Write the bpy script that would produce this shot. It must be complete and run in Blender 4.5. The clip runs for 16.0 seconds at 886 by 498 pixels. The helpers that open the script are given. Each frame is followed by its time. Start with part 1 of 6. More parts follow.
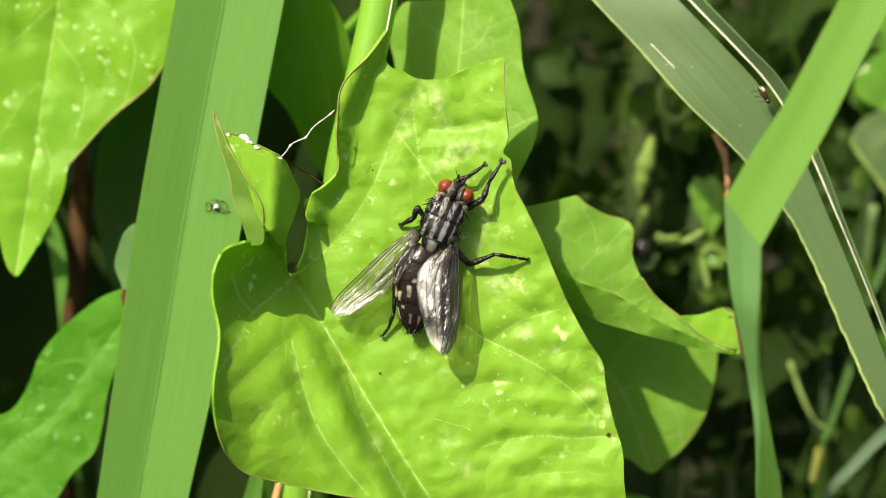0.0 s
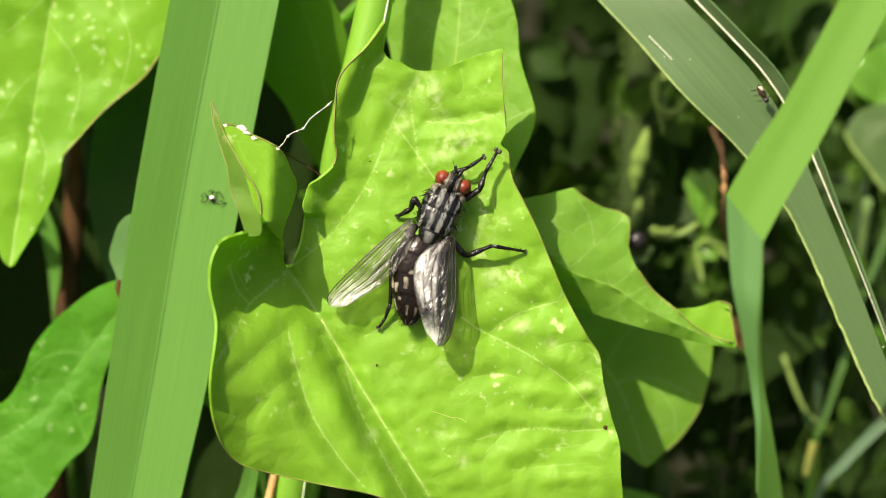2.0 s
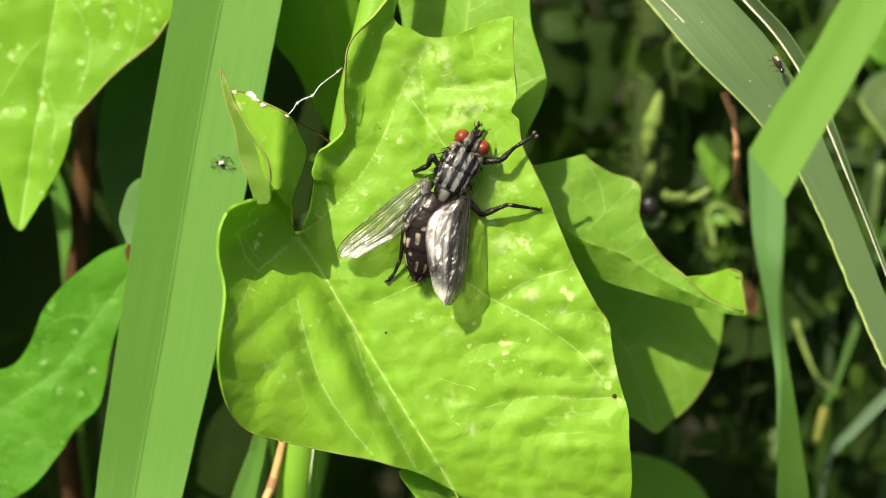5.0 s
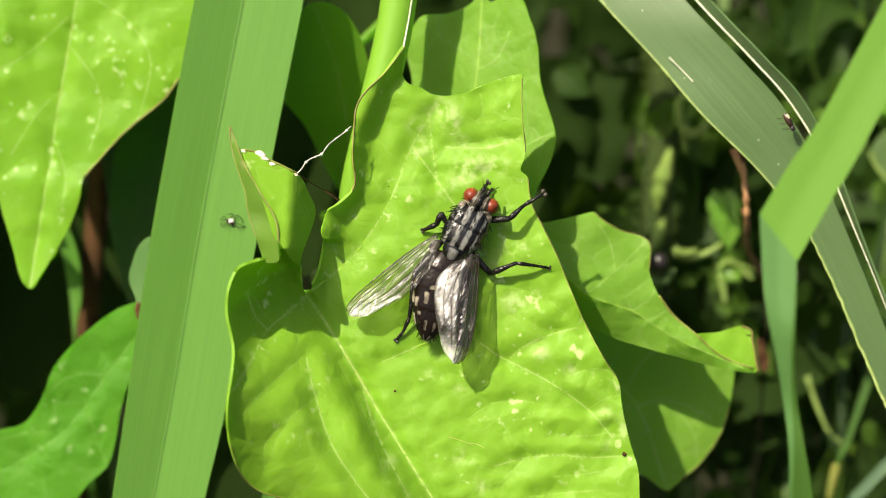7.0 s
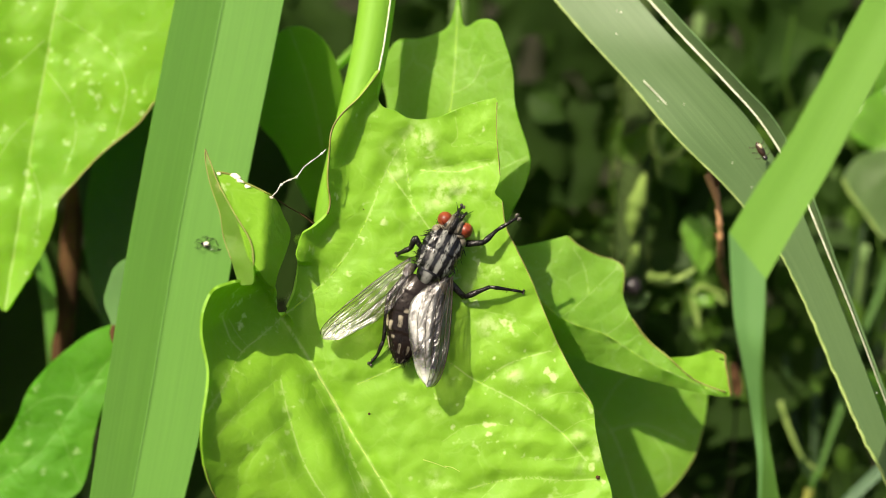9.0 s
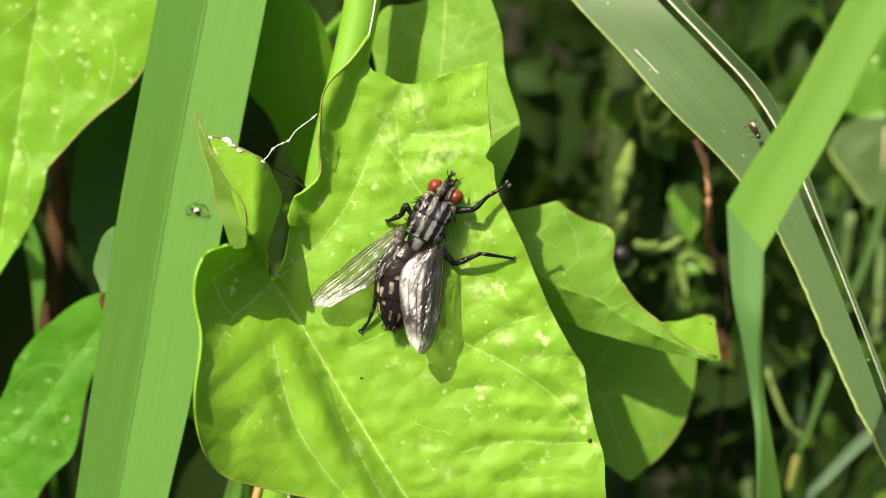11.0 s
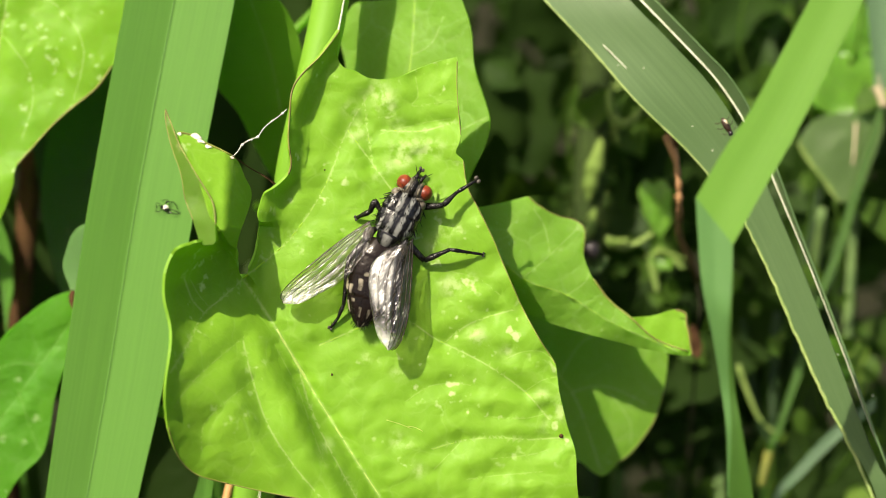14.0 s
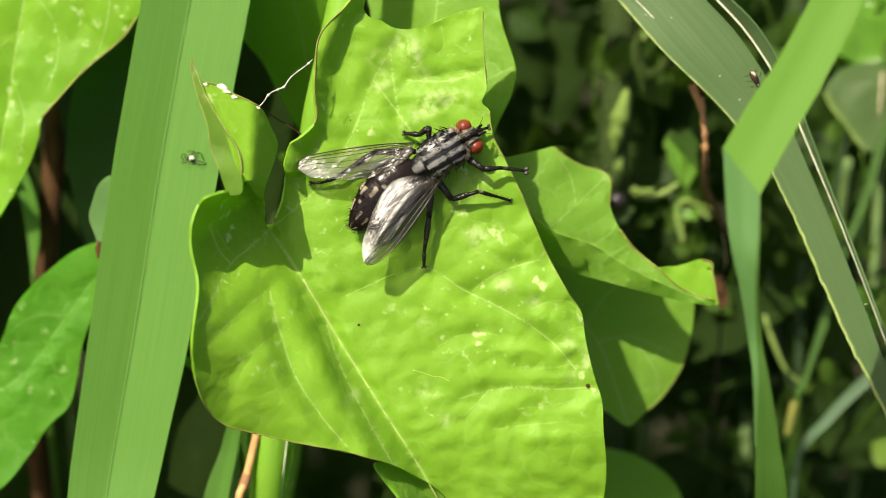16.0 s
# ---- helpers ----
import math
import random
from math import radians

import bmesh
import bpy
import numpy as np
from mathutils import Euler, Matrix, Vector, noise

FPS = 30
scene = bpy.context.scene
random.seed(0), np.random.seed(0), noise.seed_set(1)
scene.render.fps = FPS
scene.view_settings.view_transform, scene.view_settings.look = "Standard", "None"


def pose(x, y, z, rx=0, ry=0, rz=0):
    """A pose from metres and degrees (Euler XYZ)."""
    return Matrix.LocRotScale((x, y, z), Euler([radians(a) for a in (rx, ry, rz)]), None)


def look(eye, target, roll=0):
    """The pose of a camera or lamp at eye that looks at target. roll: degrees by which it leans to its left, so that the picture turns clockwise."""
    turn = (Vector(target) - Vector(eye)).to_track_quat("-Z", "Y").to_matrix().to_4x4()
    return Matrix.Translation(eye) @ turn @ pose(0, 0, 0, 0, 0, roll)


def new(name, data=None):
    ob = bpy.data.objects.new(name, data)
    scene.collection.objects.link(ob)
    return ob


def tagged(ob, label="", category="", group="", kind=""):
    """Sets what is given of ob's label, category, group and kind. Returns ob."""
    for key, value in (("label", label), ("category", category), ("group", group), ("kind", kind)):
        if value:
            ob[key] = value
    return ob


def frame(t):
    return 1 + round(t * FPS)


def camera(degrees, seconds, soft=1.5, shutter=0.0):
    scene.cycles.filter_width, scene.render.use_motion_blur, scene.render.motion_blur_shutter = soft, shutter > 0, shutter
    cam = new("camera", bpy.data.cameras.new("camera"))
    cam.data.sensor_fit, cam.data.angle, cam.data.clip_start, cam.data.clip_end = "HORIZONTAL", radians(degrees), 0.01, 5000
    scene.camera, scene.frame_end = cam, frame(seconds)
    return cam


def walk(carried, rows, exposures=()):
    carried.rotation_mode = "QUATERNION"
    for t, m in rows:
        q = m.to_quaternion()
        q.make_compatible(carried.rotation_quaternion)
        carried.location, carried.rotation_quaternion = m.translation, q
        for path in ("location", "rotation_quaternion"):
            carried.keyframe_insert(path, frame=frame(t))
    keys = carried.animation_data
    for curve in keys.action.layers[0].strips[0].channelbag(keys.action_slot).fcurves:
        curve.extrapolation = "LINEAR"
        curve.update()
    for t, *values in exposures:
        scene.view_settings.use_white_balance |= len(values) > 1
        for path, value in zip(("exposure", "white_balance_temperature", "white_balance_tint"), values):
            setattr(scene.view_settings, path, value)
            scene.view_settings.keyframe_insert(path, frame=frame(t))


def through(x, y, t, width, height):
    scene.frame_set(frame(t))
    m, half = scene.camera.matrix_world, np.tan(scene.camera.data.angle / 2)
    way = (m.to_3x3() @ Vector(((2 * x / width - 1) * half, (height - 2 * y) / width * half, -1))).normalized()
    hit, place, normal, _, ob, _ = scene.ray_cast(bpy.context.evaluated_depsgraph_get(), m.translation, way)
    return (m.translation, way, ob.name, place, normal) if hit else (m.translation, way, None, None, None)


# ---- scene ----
# A flesh fly on a bindweed leaf in a grassy bank. Shapes are in millimetres on the axes of the bank:
# u to the right, v up along the bank, w out of it; bank() turns them into the world's metres.
from mathutils import geometry

SLOPE, HEIGHT = radians(32), 0.25
BANK = Matrix(((1, 0, 0, 0), (0, math.sin(SLOPE), -math.cos(SLOPE), 0), (0, math.cos(SLOPE), math.sin(SLOPE), HEIGHT), (0, 0, 0, 1)))


def bank(u, v, w):
    return BANK @ Vector((u / 1000, v / 1000, w / 1000))


# ---- camera: hand-held, 20 cm from the leaf ----
cam = camera(20.0, 16.0, soft=0.8)
cam.data.dof.use_dof, cam.data.dof.focus_distance, cam.data.dof.aperture_fstop = True, 0.198, 21.0
# seconds; shift to the right, up, back (mm); turn left, up, roll (degrees)
HELD = [
    (0.0, 0.00, 0.00, 0.00, 0.000, 0.000, -0.000),
    (0.5, -0.41, -0.57, 0.10, -0.133, -0.112, 0.024),
    (1.0, -0.40, -0.96, -0.03, -0.725, 0.309, 0.097),
    (1.5, -0.14, -0.44, 0.06, -0.674, 0.352, 0.149),
    (2.0, -1.80, -0.28, -0.53, -0.582, -0.106, 0.200),
    (2.5, -1.44, 0.17, -0.10, -0.519, -0.375, 0.208),
    (3.0, -1.65, 0.06, -0.24, -0.751, -0.425, 0.221),
    (3.2, -1.61, -0.05, -0.57, -0.420, -0.437, 0.181),
    (5.3, -0.53, 3.08, -0.99, -0.013, -1.582, 0.540),
    (5.5, 0.94, 3.82, -0.85, 0.150, -1.333, 0.531),
    (6.0, 0.02, 3.09, -1.30, 0.145, -0.931, 0.332),
    (6.5, -0.81, 2.58, -0.91, 0.303, -0.887, 0.363),
    (7.0, -0.05, 3.08, -1.19, 0.354, -0.493, 0.359),
    (7.5, 0.45, 3.62, -1.16, 0.630, -0.970, 0.372),
    (8.0, 0.74, 2.55, -0.57, 0.762, -1.043, 0.405),
    (8.5, 0.59, 2.09, -0.44, 0.371, -0.315, 0.382),
    (9.0, -0.01, 2.34, -0.63, -0.211, 0.253, 0.534),
    (11.3, -2.61, -1.34, -0.57, -1.159, 0.291, 0.192),
    (11.5, -2.75, -1.65, -0.62, -1.232, -0.050, 0.139),
    (12.0, -2.65, -1.53, -0.69, -1.465, 0.063, 0.186),
    (12.5, -2.65, -2.40, -0.64, -1.639, -0.050, 0.142),
    (13.0, -3.10, -2.24, -0.53, -1.728, -0.061, 0.093),
    (13.5, -2.75, -1.82, -0.68, -2.036, 0.443, 0.228),
    (14.0, -2.10, -1.47, -0.90, -1.693, 0.434, 0.021),
    (14.5, -2.54, -1.17, -1.33, -1.217, 0.233, -0.100),
    (15.0, -2.81, -1.42, -1.48, -1.106, -0.353, -0.202),
    (15.5, -2.99, -1.48, -1.36, -0.715, -0.567, -0.241),
    (16.0, -2.56, -1.96, -0.98, -1.224, -0.564, -0.108),
]


def held(x, y, z, yaw, pitch, roll):
    turn = Matrix.Rotation(radians(yaw), 4, "Y") @ Matrix.Rotation(radians(pitch), 4, "X") @ Matrix.Rotation(radians(roll), 4, "Z")
    return BANK @ Matrix.Translation((x / 1000, y / 1000, 0.2 + z / 1000)) @ turn


walk(cam, [(t, held(*row)) for t, *row in HELD], exposures=((0.0, 0.72, 7350, 10), (13.5, 0.74, 7350, 10), (16.0, 0.66, 7350, 10)))

# ---- light: high sun over the left shoulder, clear sky ----
SUN = (BANK.to_3x3() @ Vector((-0.60, 0.84, 1.0))).normalized()
world = bpy.data.worlds.new("sky")
scene.world = world
world.use_nodes = True
sky = world.node_tree.nodes.new("ShaderNodeTexSky")
sky.sky_type, sky.sun_disc, sky.dust_density, sky.ozone_density = "NISHITA", False, 5.0, 0.6
sky.sun_elevation, sky.sun_rotation = math.asin(SUN.z), math.atan2(SUN.x, SUN.y)
world.node_tree.links.new(sky.outputs[0], world.node_tree.nodes["Background"].inputs[0])
world.node_tree.nodes["Background"].inputs[1].default_value = 0.095
sun = new("sun", bpy.data.lights.new("sun", "SUN"))
sun.data.energy, sun.data.angle, sun.data.color = 4.35, radians(0.53), (1.0, 0.95, 0.86)
sun.matrix_world = look(SUN * 3, (0, 0, 0))


# ---- materials ----
def shader(name):
    m = bpy.data.materials.new(name)
    m.use_nodes = True
    return m, m.node_tree.nodes, m.node_tree.links, m.node_tree.nodes["Principled BSDF"]


def mix_colour(nodes, links, fac, a, b):
    n = nodes.new("ShaderNodeMix")
    n.data_type = "RGBA"
    for socket, value in ((n.inputs[0], fac), (n.inputs[6], a), (n.inputs[7], b)):
        if isinstance(value, bpy.types.NodeSocket):
            links.new(value, socket)
        else:
            socket.default_value = value if isinstance(value, float) else (*value, 1)
    return n.outputs[2]


def noise_of(nodes, links, scale, detail=4.0, low=0.4, high=0.6, stretch=None, rough=0.55):
    """Noise in object space, features of about 1/scale metres, spread between low and high."""
    co = nodes.new("ShaderNodeTexCoord")
    tex = nodes.new("ShaderNodeTexNoise")
    tex.inputs["Scale"].default_value, tex.inputs["Detail"].default_value, tex.inputs["Roughness"].default_value = scale, detail, rough
    if stretch:
        m = nodes.new("ShaderNodeMapping")
        m.inputs["Scale"].default_value = stretch
        links.new(co.outputs["Object"], m.inputs[0])
        links.new(m.outputs[0], tex.inputs[0])
    else:
        links.new(co.outputs["Object"], tex.inputs[0])
    r = nodes.new("ShaderNodeMapRange")
    r.inputs[1].default_value, r.inputs[2].default_value = low, high
    links.new(tex.outputs[0], r.inputs[0])
    return r.outputs[0]


def bump(nodes, links, bsdf, height, distance, strength=1.0):
    b = nodes.new("ShaderNodeBump")
    b.inputs["Distance"].default_value, b.inputs["Strength"].default_value = distance, strength
    links.new(height, b.inputs["Height"])
    links.new(b.outputs[0], bsdf.inputs["Normal"])
    return b


def let_through(nodes, links, bsdf, colour, amount):
    """Light that comes through a leaf from behind."""
    t = nodes.new("ShaderNodeBsdfTranslucent")
    if isinstance(colour, bpy.types.NodeSocket):
        links.new(colour, t.inputs[0])
    else:
        t.inputs[0].default_value = (*colour, 1)
    m = nodes.new("ShaderNodeMixShader")
    m.inputs[0].default_value = amount
    links.new(bsdf.outputs[0], m.inputs[1])
    links.new(t.outputs[0], m.inputs[2])
    links.new(m.outputs[0], nodes["Material Output"].inputs[0])


def leaf_material(name, light, dark, scar, scars=0.62, through=0.48, rough=0.47, relief=0.00017, net=0.3, spec=0.36, crisp=False):
    """Leaf skin: mottled green, a net of fine pale veins sunk into puckered cells, pale scars."""
    m, nodes, links, b = shader(name)

    def maths(kind, x, y):
        n = nodes.new("ShaderNodeMath")
        n.operation, n.use_clamp = kind, kind == "MULTIPLY"
        for socket, value in ((n.inputs[0], x), (n.inputs[1], y)):
            if isinstance(value, float):
                socket.default_value = value
            else:
                links.new(value, socket)
        return n.outputs[0]

    co = nodes.new("ShaderNodeTexCoord")
    wobble = nodes.new("ShaderNodeTexNoise")
    wobble.inputs["Scale"].default_value, wobble.inputs["Detail"].default_value = 420, 3
    links.new(co.outputs["Object"], wobble.inputs[0])
    shift = nodes.new("ShaderNodeVectorMath")
    shift.operation = "MULTIPLY_ADD"
    shift.inputs[1].default_value = (0.0022, 0.0022, 0.0022)
    links.new(wobble.outputs["Color"], shift.inputs[0])
    links.new(co.outputs["Object"], shift.inputs[2])

    def cells(scale, width):
        v = nodes.new("ShaderNodeTexVoronoi")
        v.feature = "DISTANCE_TO_EDGE"
        v.inputs["Scale"].default_value = scale
        links.new(shift.outputs[0], v.inputs[0])
        line = nodes.new("ShaderNodeMapRange")
        line.interpolation_type = "SMOOTHSTEP"
        line.inputs[1].default_value, line.inputs[2].default_value, line.inputs[3].default_value, line.inputs[4].default_value = 0.0, width, 1.0, 0.0
        links.new(v.outputs["Distance"], line.inputs[0])
        return v.outputs["Distance"], line.outputs[0]
    wide, wide_line = cells(330, 0.055)
    fine_cell, fine_line = cells(1050, 0.10)
    big = noise_of(nodes, links, 130, 3, 0.35, 0.68)
    fine = noise_of(nodes, links, 1100, 5, 0.3, 0.7)
    c = mix_colour(nodes, links, big, light, dark)
    c = mix_colour(nodes, links, fine, c, tuple(0.55 * a + 0.45 * d for a, d in zip(light, dark)))
    pale = tuple(min(0.8, 0.55 * a + 0.45 * d + 0.02) for a, d in zip(light, scar))
    broken = noise_of(nodes, links, 240, 3, 0.42, 0.62)
    c = mix_colour(nodes, links, maths("MULTIPLY", maths("MULTIPLY", wide_line, broken), net), c, pale)
    c = mix_colour(nodes, links, maths("MULTIPLY", fine_line, net * 0.35), c, pale)
    spots = noise_of(nodes, links, 1000, 2, scars - 0.01, scars + 0.08)
    patch = noise_of(nodes, links, 170, 2, 0.5, 0.6)
    c = mix_colour(nodes, links, maths("MULTIPLY", spots, patch), c, scar)
    hurt = nodes.new("ShaderNodeAttribute")
    hurt.attribute_name = "scar"
    worn = maths("MULTIPLY", hurt.outputs["Fac"], noise_of(nodes, links, 2600 if crisp else 1300, 4, 0.36 if crisp else 0.4, 0.6))
    if crisp:
        worn = maths("MULTIPLY", maths("SUBTRACT", worn, 0.2), 3.5)
    c = mix_colour(nodes, links, maths("MULTIPLY", worn, 0.66), c, scar)
    vein_at = nodes.new("ShaderNodeAttribute")
    vein_at.attribute_name = "vein"
    some = maths("MULTIPLY", vein_at.outputs["Fac"], 0.72)
    c = mix_colour(nodes, links, some, c, tuple(min(0.8, 0.5 * a + 0.5 * d + 0.02) for a, d in zip(light, scar)))
    links.new(c, b.inputs["Base Color"])
    b.inputs["Specular IOR Level"].default_value = spec
    gloss = nodes.new("ShaderNodeMapRange")
    gloss.inputs[3].default_value, gloss.inputs[4].default_value = rough - 0.08, rough + 0.12
    links.new(fine, gloss.inputs[0])
    links.new(gloss.outputs[0], b.inputs["Roughness"])
    pucker = noise_of(nodes, links, 330, 5, 0.2, 0.8)
    height = maths("ADD", maths("MULTIPLY", wide, 0.9), maths("MULTIPLY", fine_cell, 0.32))
    height = maths("ADD", height, maths("MULTIPLY", pucker, 0.5))
    height = maths("ADD", height, maths("MULTIPLY", fine, 0.06))
    bump(nodes, links, b, height, relief * 0.9, 0.8)
    glow = mix_colour(nodes, links, some, tuple(min(1, k * a) for k, a in zip((2.1, 2.2, 1.0), light)), (0.95, 1.0, 0.35))
    let_through(nodes, links, b, glow, through)
    return m


def blade_material(name, light, dark, lines=46, rough=0.4, through=0.3, streak=0.5, worn=(0.5, 0.55, 0.28), wear=0.0):
    """Grass: fine ribs along the blade, from its own UV (x across, y along)."""
    m, nodes, links, b = shader(name)
    uv = nodes.new("ShaderNodeUVMap")
    sep = nodes.new("ShaderNodeSeparateXYZ")
    links.new(uv.outputs[0], sep.inputs[0])
    wave = nodes.new("ShaderNodeMath")
    wave.operation = "MULTIPLY"
    wave.inputs[1].default_value = lines * 2 * math.pi
    links.new(sep.outputs[0], wave.inputs[0])
    sine = nodes.new("ShaderNodeMath")
    sine.operation = "SINE"
    links.new(wave.outputs[0], sine.inputs[0])
    rib = nodes.new("ShaderNodeMapRange")
    rib.inputs[1].default_value, rib.inputs[2].default_value = -1, 1
    links.new(sine.outputs[0], rib.inputs[0])
    stretch = nodes.new("ShaderNodeMapping")
    stretch.inputs["Scale"].default_value = (26, 1.2, 1)
    links.new(uv.outputs[0], stretch.inputs[0])
    tex = nodes.new("ShaderNodeTexNoise")
    tex.inputs["Scale"].default_value, tex.inputs["Detail"].default_value = 1.6, 5
    links.new(stretch.outputs[0], tex.inputs[0])
    band = nodes.new("ShaderNodeMapRange")
    band.inputs[1].default_value, band.inputs[2].default_value = 0.3, 0.7
    links.new(tex.outputs[0], band.inputs[0])
    c = mix_colour(nodes, links, band.outputs[0], light, dark)
    half = nodes.new("ShaderNodeMath")
    half.operation = "MULTIPLY"
    half.inputs[1].default_value = streak * 0.4
    uneven = nodes.new("ShaderNodeMath")
    uneven.operation = "MULTIPLY"
    links.new(rib.outputs[0], uneven.inputs[0])
    links.new(band.outputs[0], uneven.inputs[1])
    links.new(uneven.outputs[0], half.inputs[0])
    c = mix_colour(nodes, links, half.outputs[0], c, tuple(0.7 * a for a in dark))
    if wear:
        c = mix_colour(nodes, links, noise_of(nodes, links, 260, 4, 0.66 - wear, 0.72 - wear, rough=0.7), c, worn)
    links.new(c, b.inputs["Base Color"])
    b.inputs["Roughness"].default_value, b.inputs["Specular IOR Level"].default_value = rough, 0.4
    bump(nodes, links, b, rib.outputs[0], 0.00004, 0.45)
    let_through(nodes, links, b, tuple(min(1, 1.6 * a) for a in light), through)
    return m


def plain_material(name, a, b2, scale=900, rough=0.5, metal=0.0, relief=0.0001, spec=0.5):
    m, nodes, links, b = shader(name)
    n = noise_of(nodes, links, scale, 5, 0.3, 0.7)
    links.new(mix_colour(nodes, links, n, a, b2), b.inputs["Base Color"])
    b.inputs["Roughness"].default_value, b.inputs["Metallic"].default_value, b.inputs["Specular IOR Level"].default_value = rough, metal, spec
    bump(nodes, links, b, n, relief, 0.6)
    return m


LEAF = leaf_material("bindweed_leaf", (0.205, 0.415, 0.030), (0.145, 0.325, 0.018), (0.45, 0.58, 0.22), through=0.24, rough=0.54, spec=0.28, net=0.18)
LEAF_LEFT = leaf_material("bindweed_leaf_broad", (0.225, 0.44, 0.028), (0.155, 0.36, 0.018), (0.62, 0.74, 0.34), scars=0.66, net=0.12, crisp=True)
LEAF_LOW = leaf_material("bindweed_leaf_low", (0.110, 0.335, 0.022), (0.060, 0.235, 0.014), (0.42, 0.6, 0.24), scars=0.68, rough=0.54, relief=0.0004, net=0.22, spec=0.24, crisp=True)
# darker copy of the leaf green, with shade put into the colour
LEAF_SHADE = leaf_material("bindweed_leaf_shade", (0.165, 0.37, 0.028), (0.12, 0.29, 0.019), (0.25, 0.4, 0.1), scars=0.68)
LEAF_PALE = leaf_material("bindweed_leaf_pale", (0.215, 0.40, 0.055), (0.145, 0.31, 0.03), (0.42, 0.56, 0.22), scars=0.66, rough=0.5, relief=0.00032, spec=0.2, net=0.45)
# bluish green: the pale sheen on the scrap is put into its colour
LEAF_SCRAP = leaf_material("leaf_scrap", (0.15, 0.30, 0.10), (0.11, 0.24, 0.075), (0.3, 0.42, 0.22), scars=0.66, rough=0.4)
VEIN = leaf_material("leaf_vein", (0.44, 0.58, 0.20), (0.38, 0.52, 0.15), (0.5, 0.66, 0.2))
VEIN_FAINT = leaf_material("leaf_vein_faint", (0.34, 0.53, 0.065), (0.26, 0.45, 0.045), (0.4, 0.58, 0.1))
LEAF_FOLD = leaf_material("bindweed_leaf_fold", (0.16, 0.30, 0.04), (0.09, 0.19, 0.02), (0.36, 0.38, 0.14), scars=0.57, rough=0.5)
RIM = plain_material("leaf_rim", (0.13, 0.10, 0.025), (0.22, 0.27, 0.04), 300, 0.6)
DRY = plain_material("dry_rim", (0.86, 0.83, 0.72), (0.62, 0.52, 0.36), 600, 0.6)
GRASS = blade_material("broad_grass", (0.112, 0.29, 0.040), (0.092, 0.25, 0.032), 54, 0.46, streak=0.8)
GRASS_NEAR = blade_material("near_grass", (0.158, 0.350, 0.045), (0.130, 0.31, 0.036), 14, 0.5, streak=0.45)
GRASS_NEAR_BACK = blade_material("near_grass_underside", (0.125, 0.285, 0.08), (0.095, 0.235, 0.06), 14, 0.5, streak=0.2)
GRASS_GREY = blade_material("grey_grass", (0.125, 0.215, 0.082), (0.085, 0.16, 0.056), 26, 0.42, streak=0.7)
# two darker grass greens for blades in shade, the shade put into the colour
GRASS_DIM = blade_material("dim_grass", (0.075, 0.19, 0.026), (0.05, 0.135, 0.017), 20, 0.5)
GRASS_SHADE = blade_material("grass_shade", (0.022, 0.065, 0.009), (0.013, 0.04, 0.006), 20, 0.5)
GRASS_FOLD = plain_material("grass_crease", (0.075, 0.205, 0.026), (0.055, 0.16, 0.02), 500, 0.5)
JOINT = plain_material("grass_joint", (0.18, 0.195, 0.03), (0.10, 0.125, 0.018), 500, 0.5)
GRASS_BLUE = blade_material("blue_grass", (0.13, 0.24, 0.12), (0.09, 0.18, 0.085), 18, 0.5)
CULM = blade_material("grass_culm", (0.24, 0.48, 0.05), (0.16, 0.38, 0.03), 9, 0.42)
EDGE = plain_material("grass_edge", (0.36, 0.46, 0.15), (0.24, 0.36, 0.09), 900, 0.6)
MIDRIB = plain_material("grass_midrib", (0.75, 0.77, 0.62), (0.58, 0.62, 0.42), 500, 0.5)
# weed greens darkened: the bank's shade is put into their colour
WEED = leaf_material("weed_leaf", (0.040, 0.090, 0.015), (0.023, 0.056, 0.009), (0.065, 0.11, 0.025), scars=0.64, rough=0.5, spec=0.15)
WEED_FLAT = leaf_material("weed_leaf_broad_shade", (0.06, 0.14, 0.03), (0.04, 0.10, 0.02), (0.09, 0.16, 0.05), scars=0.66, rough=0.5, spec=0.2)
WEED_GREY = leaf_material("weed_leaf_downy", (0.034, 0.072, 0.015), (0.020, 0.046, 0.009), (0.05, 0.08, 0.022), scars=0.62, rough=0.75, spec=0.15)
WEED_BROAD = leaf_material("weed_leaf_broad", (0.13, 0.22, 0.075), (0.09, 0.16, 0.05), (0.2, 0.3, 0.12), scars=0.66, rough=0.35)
WEED_SHADE = leaf_material("weed_leaf_shade", (0.030, 0.062, 0.012), (0.017, 0.040, 0.008), (0.035, 0.06, 0.015), scars=0.66, rough=0.6, spec=0.04)
# brighter copies of the weed leaf, with sunlight put into the colour
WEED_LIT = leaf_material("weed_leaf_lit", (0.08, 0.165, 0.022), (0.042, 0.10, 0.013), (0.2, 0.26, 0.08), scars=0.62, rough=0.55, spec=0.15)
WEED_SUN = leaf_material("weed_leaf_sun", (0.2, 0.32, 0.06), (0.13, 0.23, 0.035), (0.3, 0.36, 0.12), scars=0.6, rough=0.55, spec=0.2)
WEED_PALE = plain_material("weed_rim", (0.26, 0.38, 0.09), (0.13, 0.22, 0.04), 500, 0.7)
# bright green for sun patches, the light put into the colour
WEED_SUN_PATCH = plain_material("weed_sun_patch", (0.19, 0.28, 0.065), (0.09, 0.15, 0.03), 300, 0.8, spec=0.15)
WEED_GLOSS = leaf_material("weed_leaf_glossy", (0.17, 0.36, 0.05), (0.10, 0.25, 0.03), (0.2, 0.3, 0.1), scars=0.66, rough=0.2)
